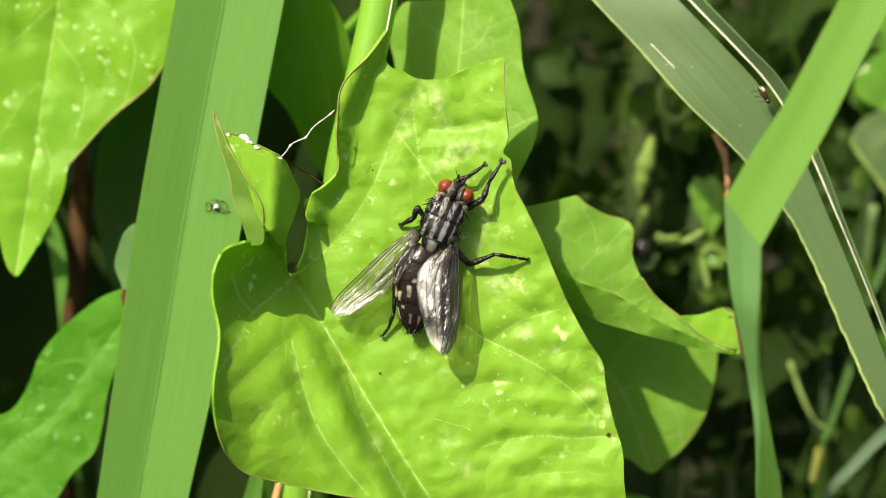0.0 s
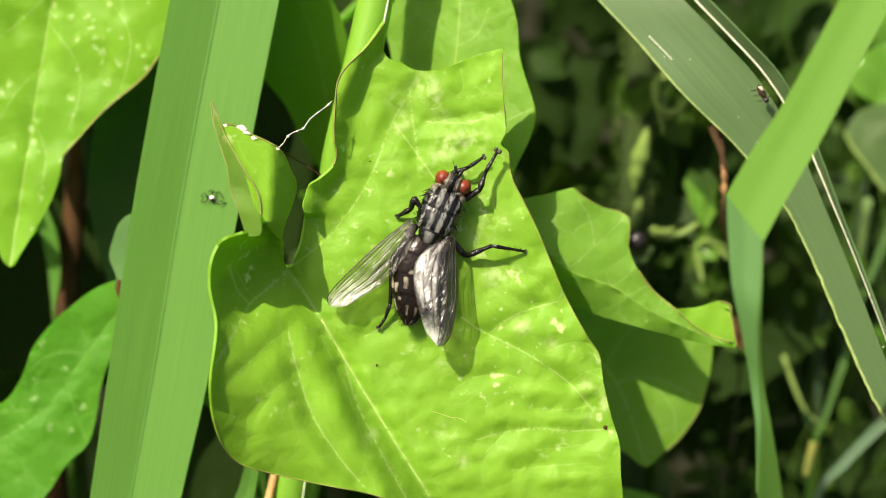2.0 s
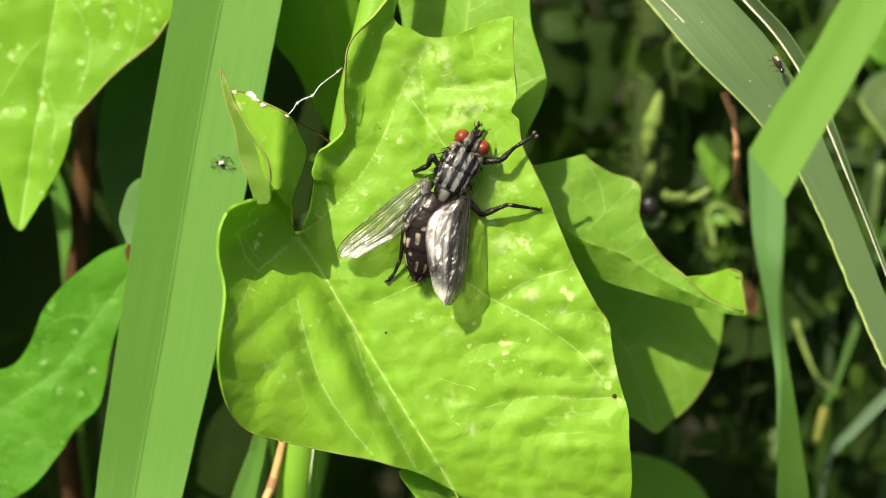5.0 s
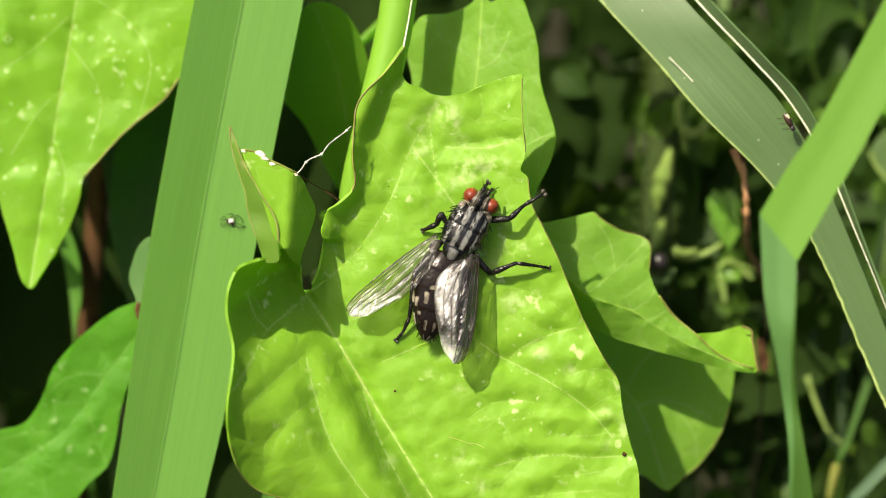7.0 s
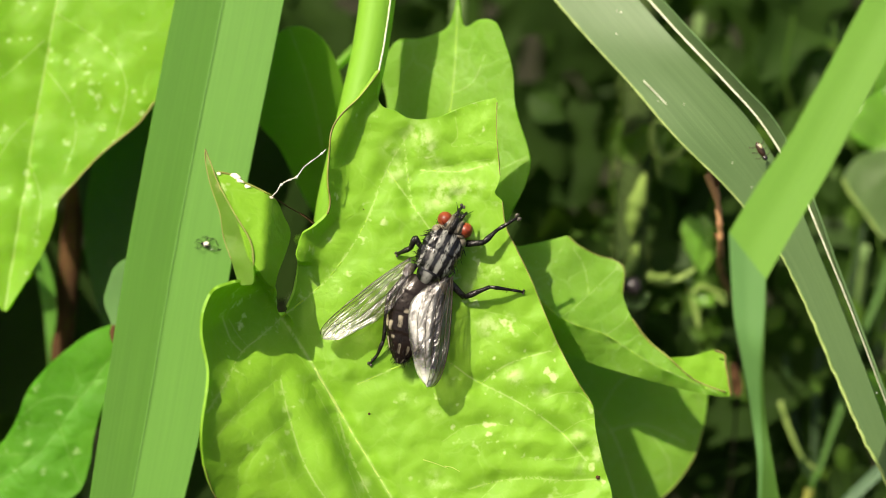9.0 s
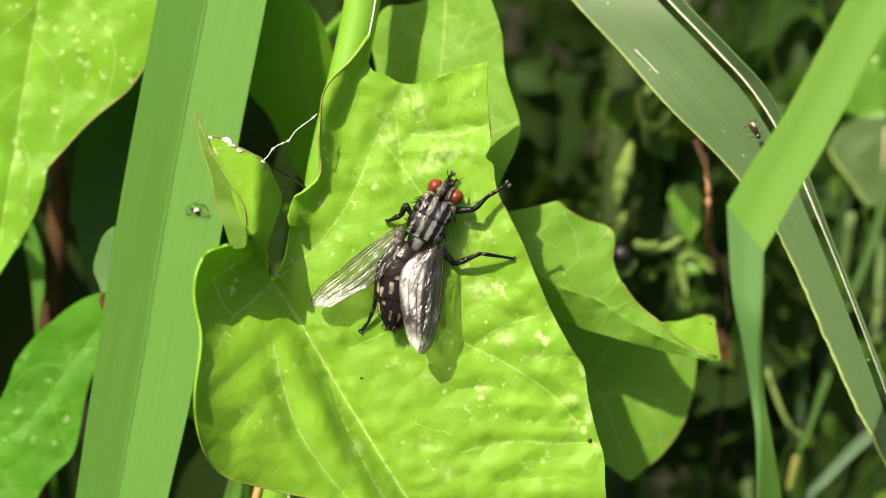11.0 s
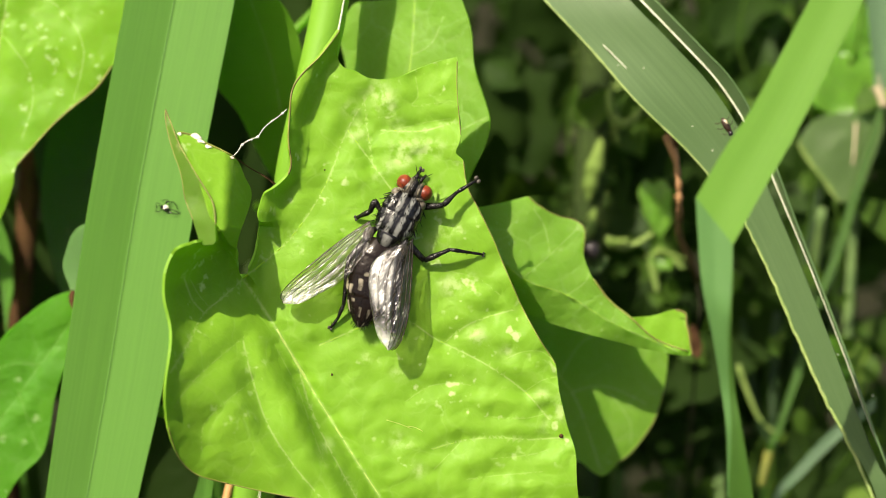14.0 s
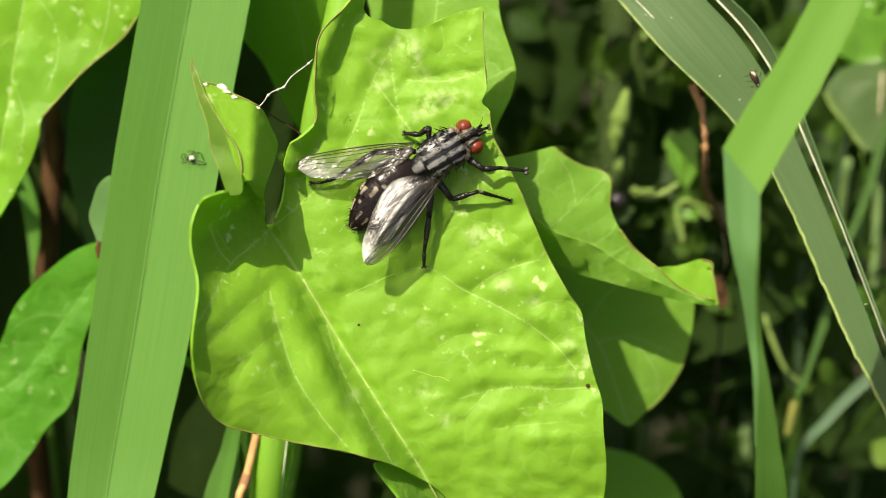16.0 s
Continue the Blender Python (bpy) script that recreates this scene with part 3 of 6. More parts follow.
def build_vine():
    vine = thing("bindweed_vine", VINE_BASE, "climbing bindweed with bright yellow-green arrow-shaped leaves among grass", "vine")
    base = VINE_BASE
    outline = [(-12.0, -2.3, 0.0), (-11.2, -0.9, 0.0), (-10.8, 0.7, 0.0), (-10.7, 3.0, 0.0), (-10.4, 4.2, 0.0), (-9.4, 4.9, 0.0), (-8.4, 5.9, 2.0), (-8.2, 6.9, 3.0), (-8.4, 8.5, 3.0), (-8.3, 10.7, 3.0), (-8.1, 12.5, 3.0), (-7.3, 13.8, 3.0), (-5.9, 15.2, 3.0), (-4.4, 17.2, 3.0), (-4.6, 15.5, 2.0), (-4.2, 14.5, 0.0), (-3.1, 14.1, 0.0), (-1.8, 13.5, 0.0), (0.3, 13.7, 0.0), (2.5, 14.6, 0.0), (4.5, 15.2, 0.0), (4.9, 14.9, 0.0), (4.9, 12.4, 0.0), (5.2, 9.1, 0.0), (4.8, 7.7, 0.0), (5.4, 7.0, 0.0), (5.7, 5.0, 0.0), (6.6, 3.2, 0.0), (7.9, 0.5, 0.0), (9.0, -2.2, 0.0), (10.3, -5.0, 0.0), (11.5, -7.2, 0.0), (12.7, -9.0, 0.0), (13.0, -11.2, 0.0), (13.6, -13.7, 0.0), (14.3, -16.1, 0.0), (14.4, -18.4, 0.0), (14.7, -22.0, 0.0), (14.1, -25.6, 0.0), (11.5, -30.5, 0.0), (7.7, -34.4, 0.0), (5.0, -28.7, 0.0), (2.1, -24.0, 0.0), (-0.6, -21.9, 0.0), (-3.1, -20.6, 0.0), (-6.4, -19.6, 1.9), (-9.9, -18.9, 2.7), (-12.9, -18.2, 4.2), (-15.3, -17.4, 6.0), (-16.6, -16.0, 7.0), (-17.3, -13.6, 7.5), (-17.4, -10.6, 7.5), (-17.0, -6.8, 7.5), (-17.6, -3.2, 7.5), (-17.0, -0.5, 6.0), (-15.4, 0.4, 6.0), (-14.0, 0.7, 6.0), (-14.0, 2.1, 6.0), (-15.4, 5.8, 5.0), (-16.8, 9.0, 4.0), (-14.7, 8.2, 4.0), (-12.6, 7.2, 4.0), (-11.8, 5.7, 5.0), (-11.3, 4.0, 5.0), (-12.3, 0.4, 4.0), (-12.4, -1.3, 1.0)]
    leaf = add_leaf(vine, outline, main_height, LEAF, MAIN_MIDRIB, MAIN_VEINS,
                    "large sunlit yellow-green bindweed leaf with pale veins and ragged edge", 0.42, bare=1, vein_material=VEIN, scars=MAIN_SCARS, faint=MAIN_FAINT,
                    rim=[([(4.9, 14.9, 0.0), (4.9, 12.4, 0.0), (5.2, 9.1, 0.0)], RIM, 0.05), ([(-8.4, 5.9, 2.0), (-8.2, 6.9, 3.0), (-8.4, 8.5, 3.0), (-8.3, 10.7, 3.0), (-8.1, 12.5, 3.0), (-7.3, 13.8, 3.0), (-5.9, 15.2, 3.0), (-4.4, 17.2, 3.0)], RIM, 0.09),
                         ([(5.4, 7.0, 0.0), (5.7, 5.0, 0.0), (6.6, 3.2, 0.0), (7.9, 0.5, 0.0), (9.0, -2.2, 0.0), (10.3, -5.0, 0.0), (11.5, -7.2, 0.0), (12.7, -9.0, 0.0)], RIM, 0.05),
                         ([(-12.9, -18.2, 4.2), (-15.3, -17.4, 6.0), (-16.6, -16.0, 7.0), (-17.3, -13.6, 7.5)], RIM, 0.06), ([(-12.9, -18.2, 0), (-9.9, -18.9, 0), (-6.4, -19.6, 0), (-3.1, -20.6, 0)], RIM, 0.05), ([(-16.8, 9.0, 4.0), (-15.8, 8.8, 4.0), (-14.7, 8.2, 4.0), (-13.8, 7.8, 4.0), (-12.6, 7.2, 4.0)], RIM, 0.1)])
    # the lobe's torn edge, folded back over itself
    ridge = [(-17.9, 10.8), (-17.3, 9.4), (-16.7, 8.0), (-15.5, 5.9), (-14.1, 3.6), (-13.8, 1.8), (-13.8, 0.5)]
    fold = [(v, u) for u, v in ridge][::-1]

    def fold_height(u, v):
        edge = interp(v, fold)
        return lobe_height(edge + 0.05, max(v, 2.2)) + 0.15 - 0.7 * max(0.0, edge - u) + 0.25 * noise.noise((u * 1.4, v * 0.5, 4))
    part("folded_lobe", sheet([(-17.9, 10.8, 0), (-17.3, 9.4, 0), (-16.7, 8.0, 0), (-15.5, 5.9, 0), (-14.1, 3.6, 0), (-13.8, 1.8, 0), (-13.8, 0.5, 0), (-14.4, 0.3, 0), (-15.0, 0.5, 0), (-15.6, 2.2, 0), (-16.3, 3.9, 0), (-16.6, 5.7, 0), (-17.3, 7.7, 0), (-17.8, 9.5, 0)], fold_height, base, 0.5), LEAF_FOLD, leaf, "pale dull green underside of the folded lobe")
    part("leaf_edge", vein([(u + 0.05, v, 0) for u, v in ridge[:6]], fold_height, base, 0.06, 0.8), RIM, leaf)
    part("leaf_edge", vein([(-17.85, 10.6, 0), (-17.75, 9.5, 0), (-17.25, 7.7, 0), (-16.55, 5.7, 0), (-16.25, 3.9, 0), (-15.55, 2.2, 0)], fold_height, base, 0.05, 0.8), RIM, leaf)
    part("curled_edge", sheet([(-3.7, -20.8, -3.0), (-2.0, -21.0, -3.0), (-0.2, -21.6, -3.0), (1.7, -22.7, -3.0), (3.3, -24.3, -3.0), (4.8, -26.9, -3.0), (3.0, -26.7, -3.0), (0.7, -25.5, -3.0), (-1.1, -24.2, -3.0), (-2.6, -22.6, -3.0)], lambda u, v: main_height(u, v + 1.2) - 1.0 + 0.2 * noise.noise((u, v * 0.4, 3)), base, 0.6), LEAF_PALE, leaf, "curled lower edge showing its underside")
    for u, v, size in ((-16.7, 8.9, 0.3), (-15.5, 8.7, 0.6), (-15.1, 8.3, 0.4), (-14.5, 7.9, 0.35), (-12.7, 7.1, 0.3)):
        bm = bmesh.new()
        bmesh.ops.create_icosphere(bm, subdivisions=2, radius=size / 3000)
        for q in bm.verts:
            q.co = BANK.to_3x3() @ Matrix.Rotation(-0.35, 3, "Z") @ Vector((q.co.x * 1.9 * (1 + noise.noise(q.co * 4000 + Vector((u, v, 0)))), q.co.y * (1.0 + 1.3 * noise.noise(q.co * 6000 + Vector((v, u, 2)))), q.co.z * 0.25)) + bank(u, v, main_height(u, v) + 0.15) - base
        part("dry_flake", bm, DRY, leaf, "torn dry white edge")
    for u, v, r in ((-5.0, -9.9, 0.11), (13.2, -14.8, 0.2), (-5.6, 6.3, 0.07)):
        bm = bmesh.new()
        bmesh.ops.create_icosphere(bm, subdivisions=1, radius=r / 1000)
        for q in bm.verts:
            q.co += bank(u, v, main_height(u, v)) - base
        part("speck", bm, STEM_BROWN, leaf, "small dark brown speck")
    for line in ([(-0.7, -13.5, 0.0), (0.3, -13.8, 0.0), (1.3, -14.2, 0.0)], [(1.0, -14.0, 0.0), (1.6, -14.1, 0.0), (2.2, -14.4, 0.0)]):
        part("scratch", vein(line, main_height, base, 0.04, 0.6, lift=0.01), VEIN, leaf, "pale scratch")
    part("leaf_stalk", rod([(-11.9, -2.5, -1.0), (-13.0, -4.5, -4.0), (-13.3, -9.4, -9.0), (-13, -40, -22)], 0.7, base), CULM, leaf)

    # broad leaf over the grass
    def left_height(u, v):
        d, side = near_line(u, v, [(a, b) for a, b, _ in left_rib])
        return -12 + 0.04 * d - 0.2 * math.exp(-(d / 0.4) ** 2) + 0.5 * noise.noise((u * 0.25, v * 0.25, 1)) + 0.2 * noise.noise((u * 0.8, v * 0.8, 4))
    left_rib = [(-30.2, 33.4, -12.0), (-31.6, 25.8, -12.0), (-32.4, 21.0, -12.0), (-33.5, 14.8, -12.0), (-34.5, 7.7, -12.0), (-35.6, 1.0, -12.0), (-36.0, -2.2, -12.0)]
    left_outline = [(-36.0, -2.3, -12.0), (-36.9, -1.1, -12.0), (-37.6, 1.5, -12.0), (-38.6, 4.8, -12.0), (-40.2, 11.5, -12.0), (-42.6, 18.2, -12.0), (-44.5, 25.8, -12.0), (-41.7, 32.5, -12.0), (-34.5, 36.3, -12.0), (-26.4, 34.9, -12.0), (-21.6, 29.1, -12.0), (-20.9, 21.0, -12.0), (-22.1, 17.2, -12.0), (-23.6, 15.4, -12.0), (-24.6, 13.9, -12.0), (-25.7, 12.9, -12.0), (-27.3, 11.6, -12.0), (-28.8, 10.2, -12.0), (-30.3, 8.5, -12.0), (-31.5, 7.1, -12.0), (-31.9, 5.1, -12.0), (-32.7, 3.0, -12.0), (-33.9, 0.8, -12.0), (-35.1, -1.1, -12.0)]
    rnd = random.Random(12)
    left_specks = [(rnd.uniform(-40, -24), rnd.uniform(0, 30), rnd.uniform(0.12, 0.3)) for _ in range(60)]
    add_leaf(vine, left_outline, left_height, LEAF_LEFT, left_rib,
             [[(-32.4, 21.0, -12.0), (-34.5, 19.1, -12.0), (-37.4, 16.7, -12.0), (-40.2, 15.8, -12.0)], [(-32.9, 18.2, -12.0), (-30.7, 15.3, -12.0), (-30.2, 12.4, -12.0), (-31.2, 9.1, -12.0)], [(-33.6, 14.4, -12.0), (-35.5, 12.4, -12.0), (-37.9, 8.6, -12.0)], [(-34.0, 10.1, -12.0), (-33.1, 7.2, -12.0), (-33.3, 4.3, -12.0)], [(-32.1, 22.9, -12.0), (-27.8, 20.1, -12.0), (-25.9, 16.7, -12.0), (-26.9, 12.4, -12.0)]],
             "broad bright green bindweed leaf with a pale midrib and light specks", 0.8, scars=[(-27.7, 17.7, 0.3), (-28.4, 15.8, 0.35), (-27.0, 14.9, 0.4), (-29.4, 13.5, 0.3), (-27.9, 13.2, 0.3), (-31.0, 12.0, 0.35), (-36.7, 12.2, 0.45), (-37.9, 18.6, 0.35), (-34.1, 8.2, 0.3), (-29.6, 18.7, 0.3), (-25.3, 16.3, 0.25), (-35.7, 7.7, 0.3), (-26.8, 16.8, 0.3), (-37.2, 7.7, 0.25), (-28.9, 17.0, 0.3)] + left_specks, vein_radius=0.06, vein_material=VEIN,
             rim=[([(-23.6, 15.4, -12.0), (-24.6, 13.9, -12.0), (-25.7, 12.9, -12.0), (-27.3, 11.6, -12.0), (-28.8, 10.2, -12.0), (-30.3, 8.5, -12.0), (-31.5, 7.1, -12.0)], RIM, 0.11)])

    def low_height(u, v):
        d, _ = near_line(u, v, [(a, b) for a, b, _ in low_rib])
        return -14 + 0.06 * d - 0.15 * math.exp(-(d / 0.6) ** 2) + 0.5 * noise.noise((u * 0.25, v * 0.25, 11)) + 0.16 * noise.noise((u * 0.7, v * 0.7, 13)) + 0.14 * abs(noise.noise((u * 0.9 + v * 0.5, v * 0.4, 15)))
    low_rib = [(-26.4, -4.8, -14.0), (-29.8, -9.6, -14.0), (-33.4, -14.4, -14.0), (-37.7, -17.3, -14.0), (-42.1, -19.2, -14.0)]
    add_leaf(vine, [(-25.2, -2.8, -14.0), (-27.3, -3.4, -14.0), (-29.1, -4.1, -14.0), (-31.0, -5.5, -14.0), (-32.9, -7.3, -14.0), (-34.4, -9.2, -14.0), (-35.3, -11.6, -14.0), (-36.8, -13.7, -14.0), (-39.2, -14.5, -14.0), (-43.0, -15.8, -14.0), (-45.9, -20.2, -14.0), (-45.0, -25.0, -14.0), (-40.6, -26.2, -14.0), (-35.8, -24.5, -14.0), (-33.0, -21.4, -14.0), (-31.5, -19.1, -14.0), (-29.7, -17.3, -14.0), (-29.0, -15.0, -14.0), (-28.6, -12.6, -14.0), (-27.8, -10.1, -14.0), (-26.2, -7.7, -14.0)], low_height, LEAF_LOW, None,
             [],
             "green bindweed leaf with pale specks beside the broad grass", 0.8, faint=[low_rib, [(-29.8, -9.6, 0), (-33.0, -9.8, 0), (-35.4, -11.8, 0)], [(-31.6, -12.0, 0), (-30.8, -14.5, 0), (-30.0, -16.8, 0)], [(-33.4, -14.4, 0), (-36.5, -14.6, 0), (-39.0, -15.2, 0)]], scars=[(-30.2, -14.2, 0.48), (-32.9, -15.9, 0.30), (-31.2, -16.2, 0.30), (-34.3, -13.5, 0.30), (-35.5, -11.4, 0.36), (-33.6, -9.0, 0.30), (-31.7, -10.9, 0.30)], vein_radius=0.05, vein_material=LEAF_LOW)

    # leaf behind the top of the large one
    def back_height(u, v):
        return -10.2 + 0.45 * (u + 3) - 0.06 * (v - 5) + 0.5 * noise.noise((u * 0.22, v * 0.22, 21)) + 0.2 * noise.noise((u * 0.8, v * 0.8, 24))
    add_leaf(vine, [(-4.0, 14.5, -10.5), (-4.5, 18.0, -10.5), (-3.4, 20.6, -10.5), (-1.1, 20.9, -10.5), (1.0, 21.8, -10.5), (1.8, 24.1, -10.5), (2.3, 21.8, -10.5), (3.7, 22.3, -10.5), (4.9, 22.0, -10.5), (5.6, 20.4, -10.5), (6.3, 18.0, -10.5), (6.6, 14.7, -10.5), (7.7, 11.0, -10.5), (7.4, 8.7, -10.5), (6.3, 6.4, -10.5), (4.5, 2.9, -10.5), (-0.2, 2.4, -10.5), (-4.5, 6.7, -10.5)], back_height, LEAF_PALE,
             [(-0.2, 2.9, -10.5), (0.8, 11.4, -10.5), (1.5, 17.1, -10.5), (1.8, 23.7, -10.5)], [[(1.3, 16.1, -10.5), (3.1, 17.1, -10.5), (4.1, 19.5, -10.5)], [(1.0, 13.3, -10.5), (3.6, 13.8, -10.5), (5.5, 15.2, -10.5)], [(0.8, 10.5, -10.5), (4.1, 9.5, -10.5), (7.1, 10.7, -10.5)]],
             "pale green leaf behind, crossed by a stem's shadow", 0.9, vein_radius=0.12, vein_material=VEIN_FAINT)

    # folded leaf and the one under it
    def fold2_height(u, v):
        d, side = near_line(u, v, [(a, b) for a, b, _ in [(6.8, 1.0, -6.8), (10.5, -2.3, -6.8), (14.2, -3.7, -6.8), (18.0, -6.0, -6.8), (23.5, -8.4, -6.8)]])
        return -6.8 - 0.04 * (u - 10) - 0.05 * (v + 2) + 0.5 * noise.noise((u * 0.3, v * 0.3, 31)) + 0.15 * noise.noise((u, v, 32)) - (0.75 * d + 0.25 * noise.noise((u * 1.6, v * 1.6, 36)) if side < 0 else 0.1 * d)
    fold2 = add_leaf(vine, [(5.4, 3.1, -6.8), (7.5, 3.6, -6.8), (10.0, 4.2, -6.8), (11.1, 4.4, -6.8), (11.9, 3.7, -6.8), (13.4, 2.9, -6.8), (14.9, 2.5, -6.8), (15.7, 1.7, -6.8), (15.6, -0.3, -6.8), (16.4, -2.4, -6.8), (17.7, -4.1, -6.8), (19.5, -5.6, -6.8), (21.5, -7.3, -6.8), (24.1, -8.2, -6.8), (24.1, -8.7, -6.8), (21.9, -8.4, -6.8), (19.3, -7.8, -6.8), (15.2, -6.7, -6.8), (12.4, -5.8, -6.8), (8.2, -3.7, -6.8), (5.4, -0.4, -6.8)], fold2_height, LEAF_PALE,
             [(6.8, 1.0, -6.8), (10.5, -2.3, -6.8), (14.2, -3.7, -6.8), (18.0, -6.0, -6.8), (23.5, -8.4, -6.8)], [[(10.5, -2.3, -6.8), (12.8, -0.4, -6.8), (15.2, 1.9, -6.8)], [(12.8, -0.4, -6.8), (12.4, 1.9, -6.8), (11.4, 3.5, -6.8)], [(14.2, -3.7, -6.8), (15.6, -2.7, -6.8), (16.1, -1.8, -6.8)]],
             "folded light green leaf with a brown torn tip", 0.8, vein_radius=0.06, vein_material=VEIN_FAINT,
             rim=[([(16.4, -2.4, -6.8), (17.7, -4.1, -6.8), (19.5, -5.6, -6.8), (21.5, -7.3, -6.8), (24.1, -8.3, -6.8)], RIM, 0.09), ([(11.1, 4.4, -6.8), (11.9, 3.7, -6.8), (13.4, 2.9, -6.8), (14.9, 2.5, -6.8), (15.7, 1.7, -6.8), (15.6, -0.3, -6.8)], RIM, 0.05)])

    part("folded_tip", sheet([(19.2, -5.8, -7.5), (21.3, -5.4, -7.5), (23.2, -4.9, -7.5), (24.0, -5.2, -7.5), (24.3, -6.7, -7.5), (24.6, -8.6, -7.5), (23.4, -8.4, -7.5), (21.8, -8.0, -7.5), (20.4, -7.1, -7.5)], lambda u, v: -7.9 + 0.25 * (20 - u) * 0.3 + 0.25 * noise.noise((u * 0.7, v * 0.7, 43)), base, 0.5), LEAF, fold2, "sunlit folded tip with a brown ragged edge")
    part("leaf_edge", rod([(23.2, -4.9, -7.4), (24.0, -5.2, -7.4), (24.1, -6.0, -7.4), (24.3, -7.0, -7.4), (24.4, -7.7, -7.4), (24.6, -8.6, -7.4)], 0.09, base, 6), RIM, fold2, "brown ragged edge")

    def under_height(u, v):
        return -15.6 - 0.05 * (u - 14) + 0.6 * noise.noise((u * 0.25, v * 0.25, 41))
    add_leaf(vine, [(10.5, -5.8, -15.6), (14.4, -4.8, -15.6), (20.2, -6.5, -15.6), (22.5, -7.9, -15.6), (23.5, -8.7, -15.6), (23.6, -9.6, -15.6), (23.2, -12.1, -15.6), (22.4, -14.5, -15.6), (20.8, -16.9, -15.6), (19.2, -18.3, -15.6), (17.8, -19.3, -15.6), (15.9, -18.0, -15.6), (13.4, -17.4, -15.6), (10.5, -12.6, -15.6)], under_height, LEAF_PALE,
             [(11.0, -7.7, -15.6), (15.3, -12.1, -15.6), (17.8, -18.9, -15.6)], [[(15.3, -12.1, -15.6), (18.2, -11.6, -15.6), (22.1, -13.3, -15.6)], [(14.4, -10.6, -15.6), (16.3, -7.7, -15.6), (20.2, -6.3, -15.6)], [(18.5, -12.1, -15.6), (20.2, -14.5, -15.6), (20.4, -16.4, -15.6)]],
             "light green leaf shaded by the one above it", 0.9, vein_radius=0.06, vein_material=VEIN_FAINT,
             rim=[([(23.2, -12.1, -15.6), (22.4, -14.5, -15.6), (20.8, -16.9, -15.6), (19.2, -18.3, -15.6)], RIM, 0.05)])

    # leaves between the grass and the stalk, and low at the right, their shade put into the greens
    def dim_height(u, v):
        return -15 + 0.5 * (0.81 * (v - 12) - 0.58 * (u + 11)) + 0.4 * noise.noise((u * 0.25, v * 0.25, 51))
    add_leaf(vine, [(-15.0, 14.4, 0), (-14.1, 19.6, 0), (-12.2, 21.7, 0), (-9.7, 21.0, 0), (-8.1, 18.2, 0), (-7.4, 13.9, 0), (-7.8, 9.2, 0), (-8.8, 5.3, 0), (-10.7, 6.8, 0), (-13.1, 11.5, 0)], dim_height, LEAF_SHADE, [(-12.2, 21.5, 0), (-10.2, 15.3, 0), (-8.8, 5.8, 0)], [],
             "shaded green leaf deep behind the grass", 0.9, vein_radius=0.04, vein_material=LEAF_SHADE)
    # leaves in the gaps use darkened weed greens in place of shade
    add_leaf(vine, [(-15.7, 14.0, -22.0), (-14.2, 16.0, -22.0), (-11.2, 11.5, -22.0), (-9.2, 5.5, -22.0), (-10.7, 1.0, -22.0), (-14.2, -1.4, -22.0), (-17.2, 1.0, -22.0), (-17.7, 9.0, -22.0)], lambda u, v: -25 + 0.3 * noise.noise((u * 0.3, v * 0.3, 52)), WEED_SHADE, None, [],
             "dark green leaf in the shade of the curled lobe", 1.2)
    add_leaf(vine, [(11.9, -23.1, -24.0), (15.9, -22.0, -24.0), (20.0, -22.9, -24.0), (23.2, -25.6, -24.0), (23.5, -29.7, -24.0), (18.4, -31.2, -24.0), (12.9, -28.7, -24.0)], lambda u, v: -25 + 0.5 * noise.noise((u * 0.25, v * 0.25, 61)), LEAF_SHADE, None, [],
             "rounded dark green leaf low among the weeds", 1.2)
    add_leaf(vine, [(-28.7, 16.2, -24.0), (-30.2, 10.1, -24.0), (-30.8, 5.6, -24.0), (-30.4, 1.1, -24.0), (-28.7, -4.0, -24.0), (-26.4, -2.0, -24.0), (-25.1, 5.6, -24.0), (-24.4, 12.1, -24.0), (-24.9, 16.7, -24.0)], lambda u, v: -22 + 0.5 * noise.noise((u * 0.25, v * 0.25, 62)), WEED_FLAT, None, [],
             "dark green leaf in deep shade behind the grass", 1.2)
    add_leaf(vine, [(-20.5, -14.2, -26.0), (-23.1, -18.2, -26.0), (-23.6, -23.3, -26.0), (-19.5, -26.4, -26.0), (-13.4, -25.4, -26.0), (-11.4, -22.3, -26.0), (-14.4, -18.2, -26.0)], lambda u, v: -25 + 0.5 * noise.noise((u * 0.25, v * 0.25, 63)), WEED_SHADE, None, [],
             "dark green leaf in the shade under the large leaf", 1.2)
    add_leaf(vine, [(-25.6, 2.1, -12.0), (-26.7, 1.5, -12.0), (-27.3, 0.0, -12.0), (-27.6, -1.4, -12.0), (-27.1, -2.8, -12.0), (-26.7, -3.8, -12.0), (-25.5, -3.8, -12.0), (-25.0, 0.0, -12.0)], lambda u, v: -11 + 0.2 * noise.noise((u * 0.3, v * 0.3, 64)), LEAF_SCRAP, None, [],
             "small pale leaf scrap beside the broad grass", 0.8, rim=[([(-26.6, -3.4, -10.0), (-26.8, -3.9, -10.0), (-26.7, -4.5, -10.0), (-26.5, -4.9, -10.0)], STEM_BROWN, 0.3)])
    # added dark leaf that stands for the deep shade of the gap
    add_leaf(vine, [(-44.0, 3.2, -32.0), (-37.8, 5.3, -32.0), (-32.6, 1.1, -32.0), (-28.9, -4.1, -32.0), (-30.5, -10.4, -32.0), (-37.8, -12.5, -32.0), (-44.0, -9.3, -32.0)], lambda u, v: -33 + 0.6 * noise.noise((u * 0.25, v * 0.25, 65)), WEED_SHADE, None, [],
             "near-black leaf added for the deep shade behind the others", 1.4)
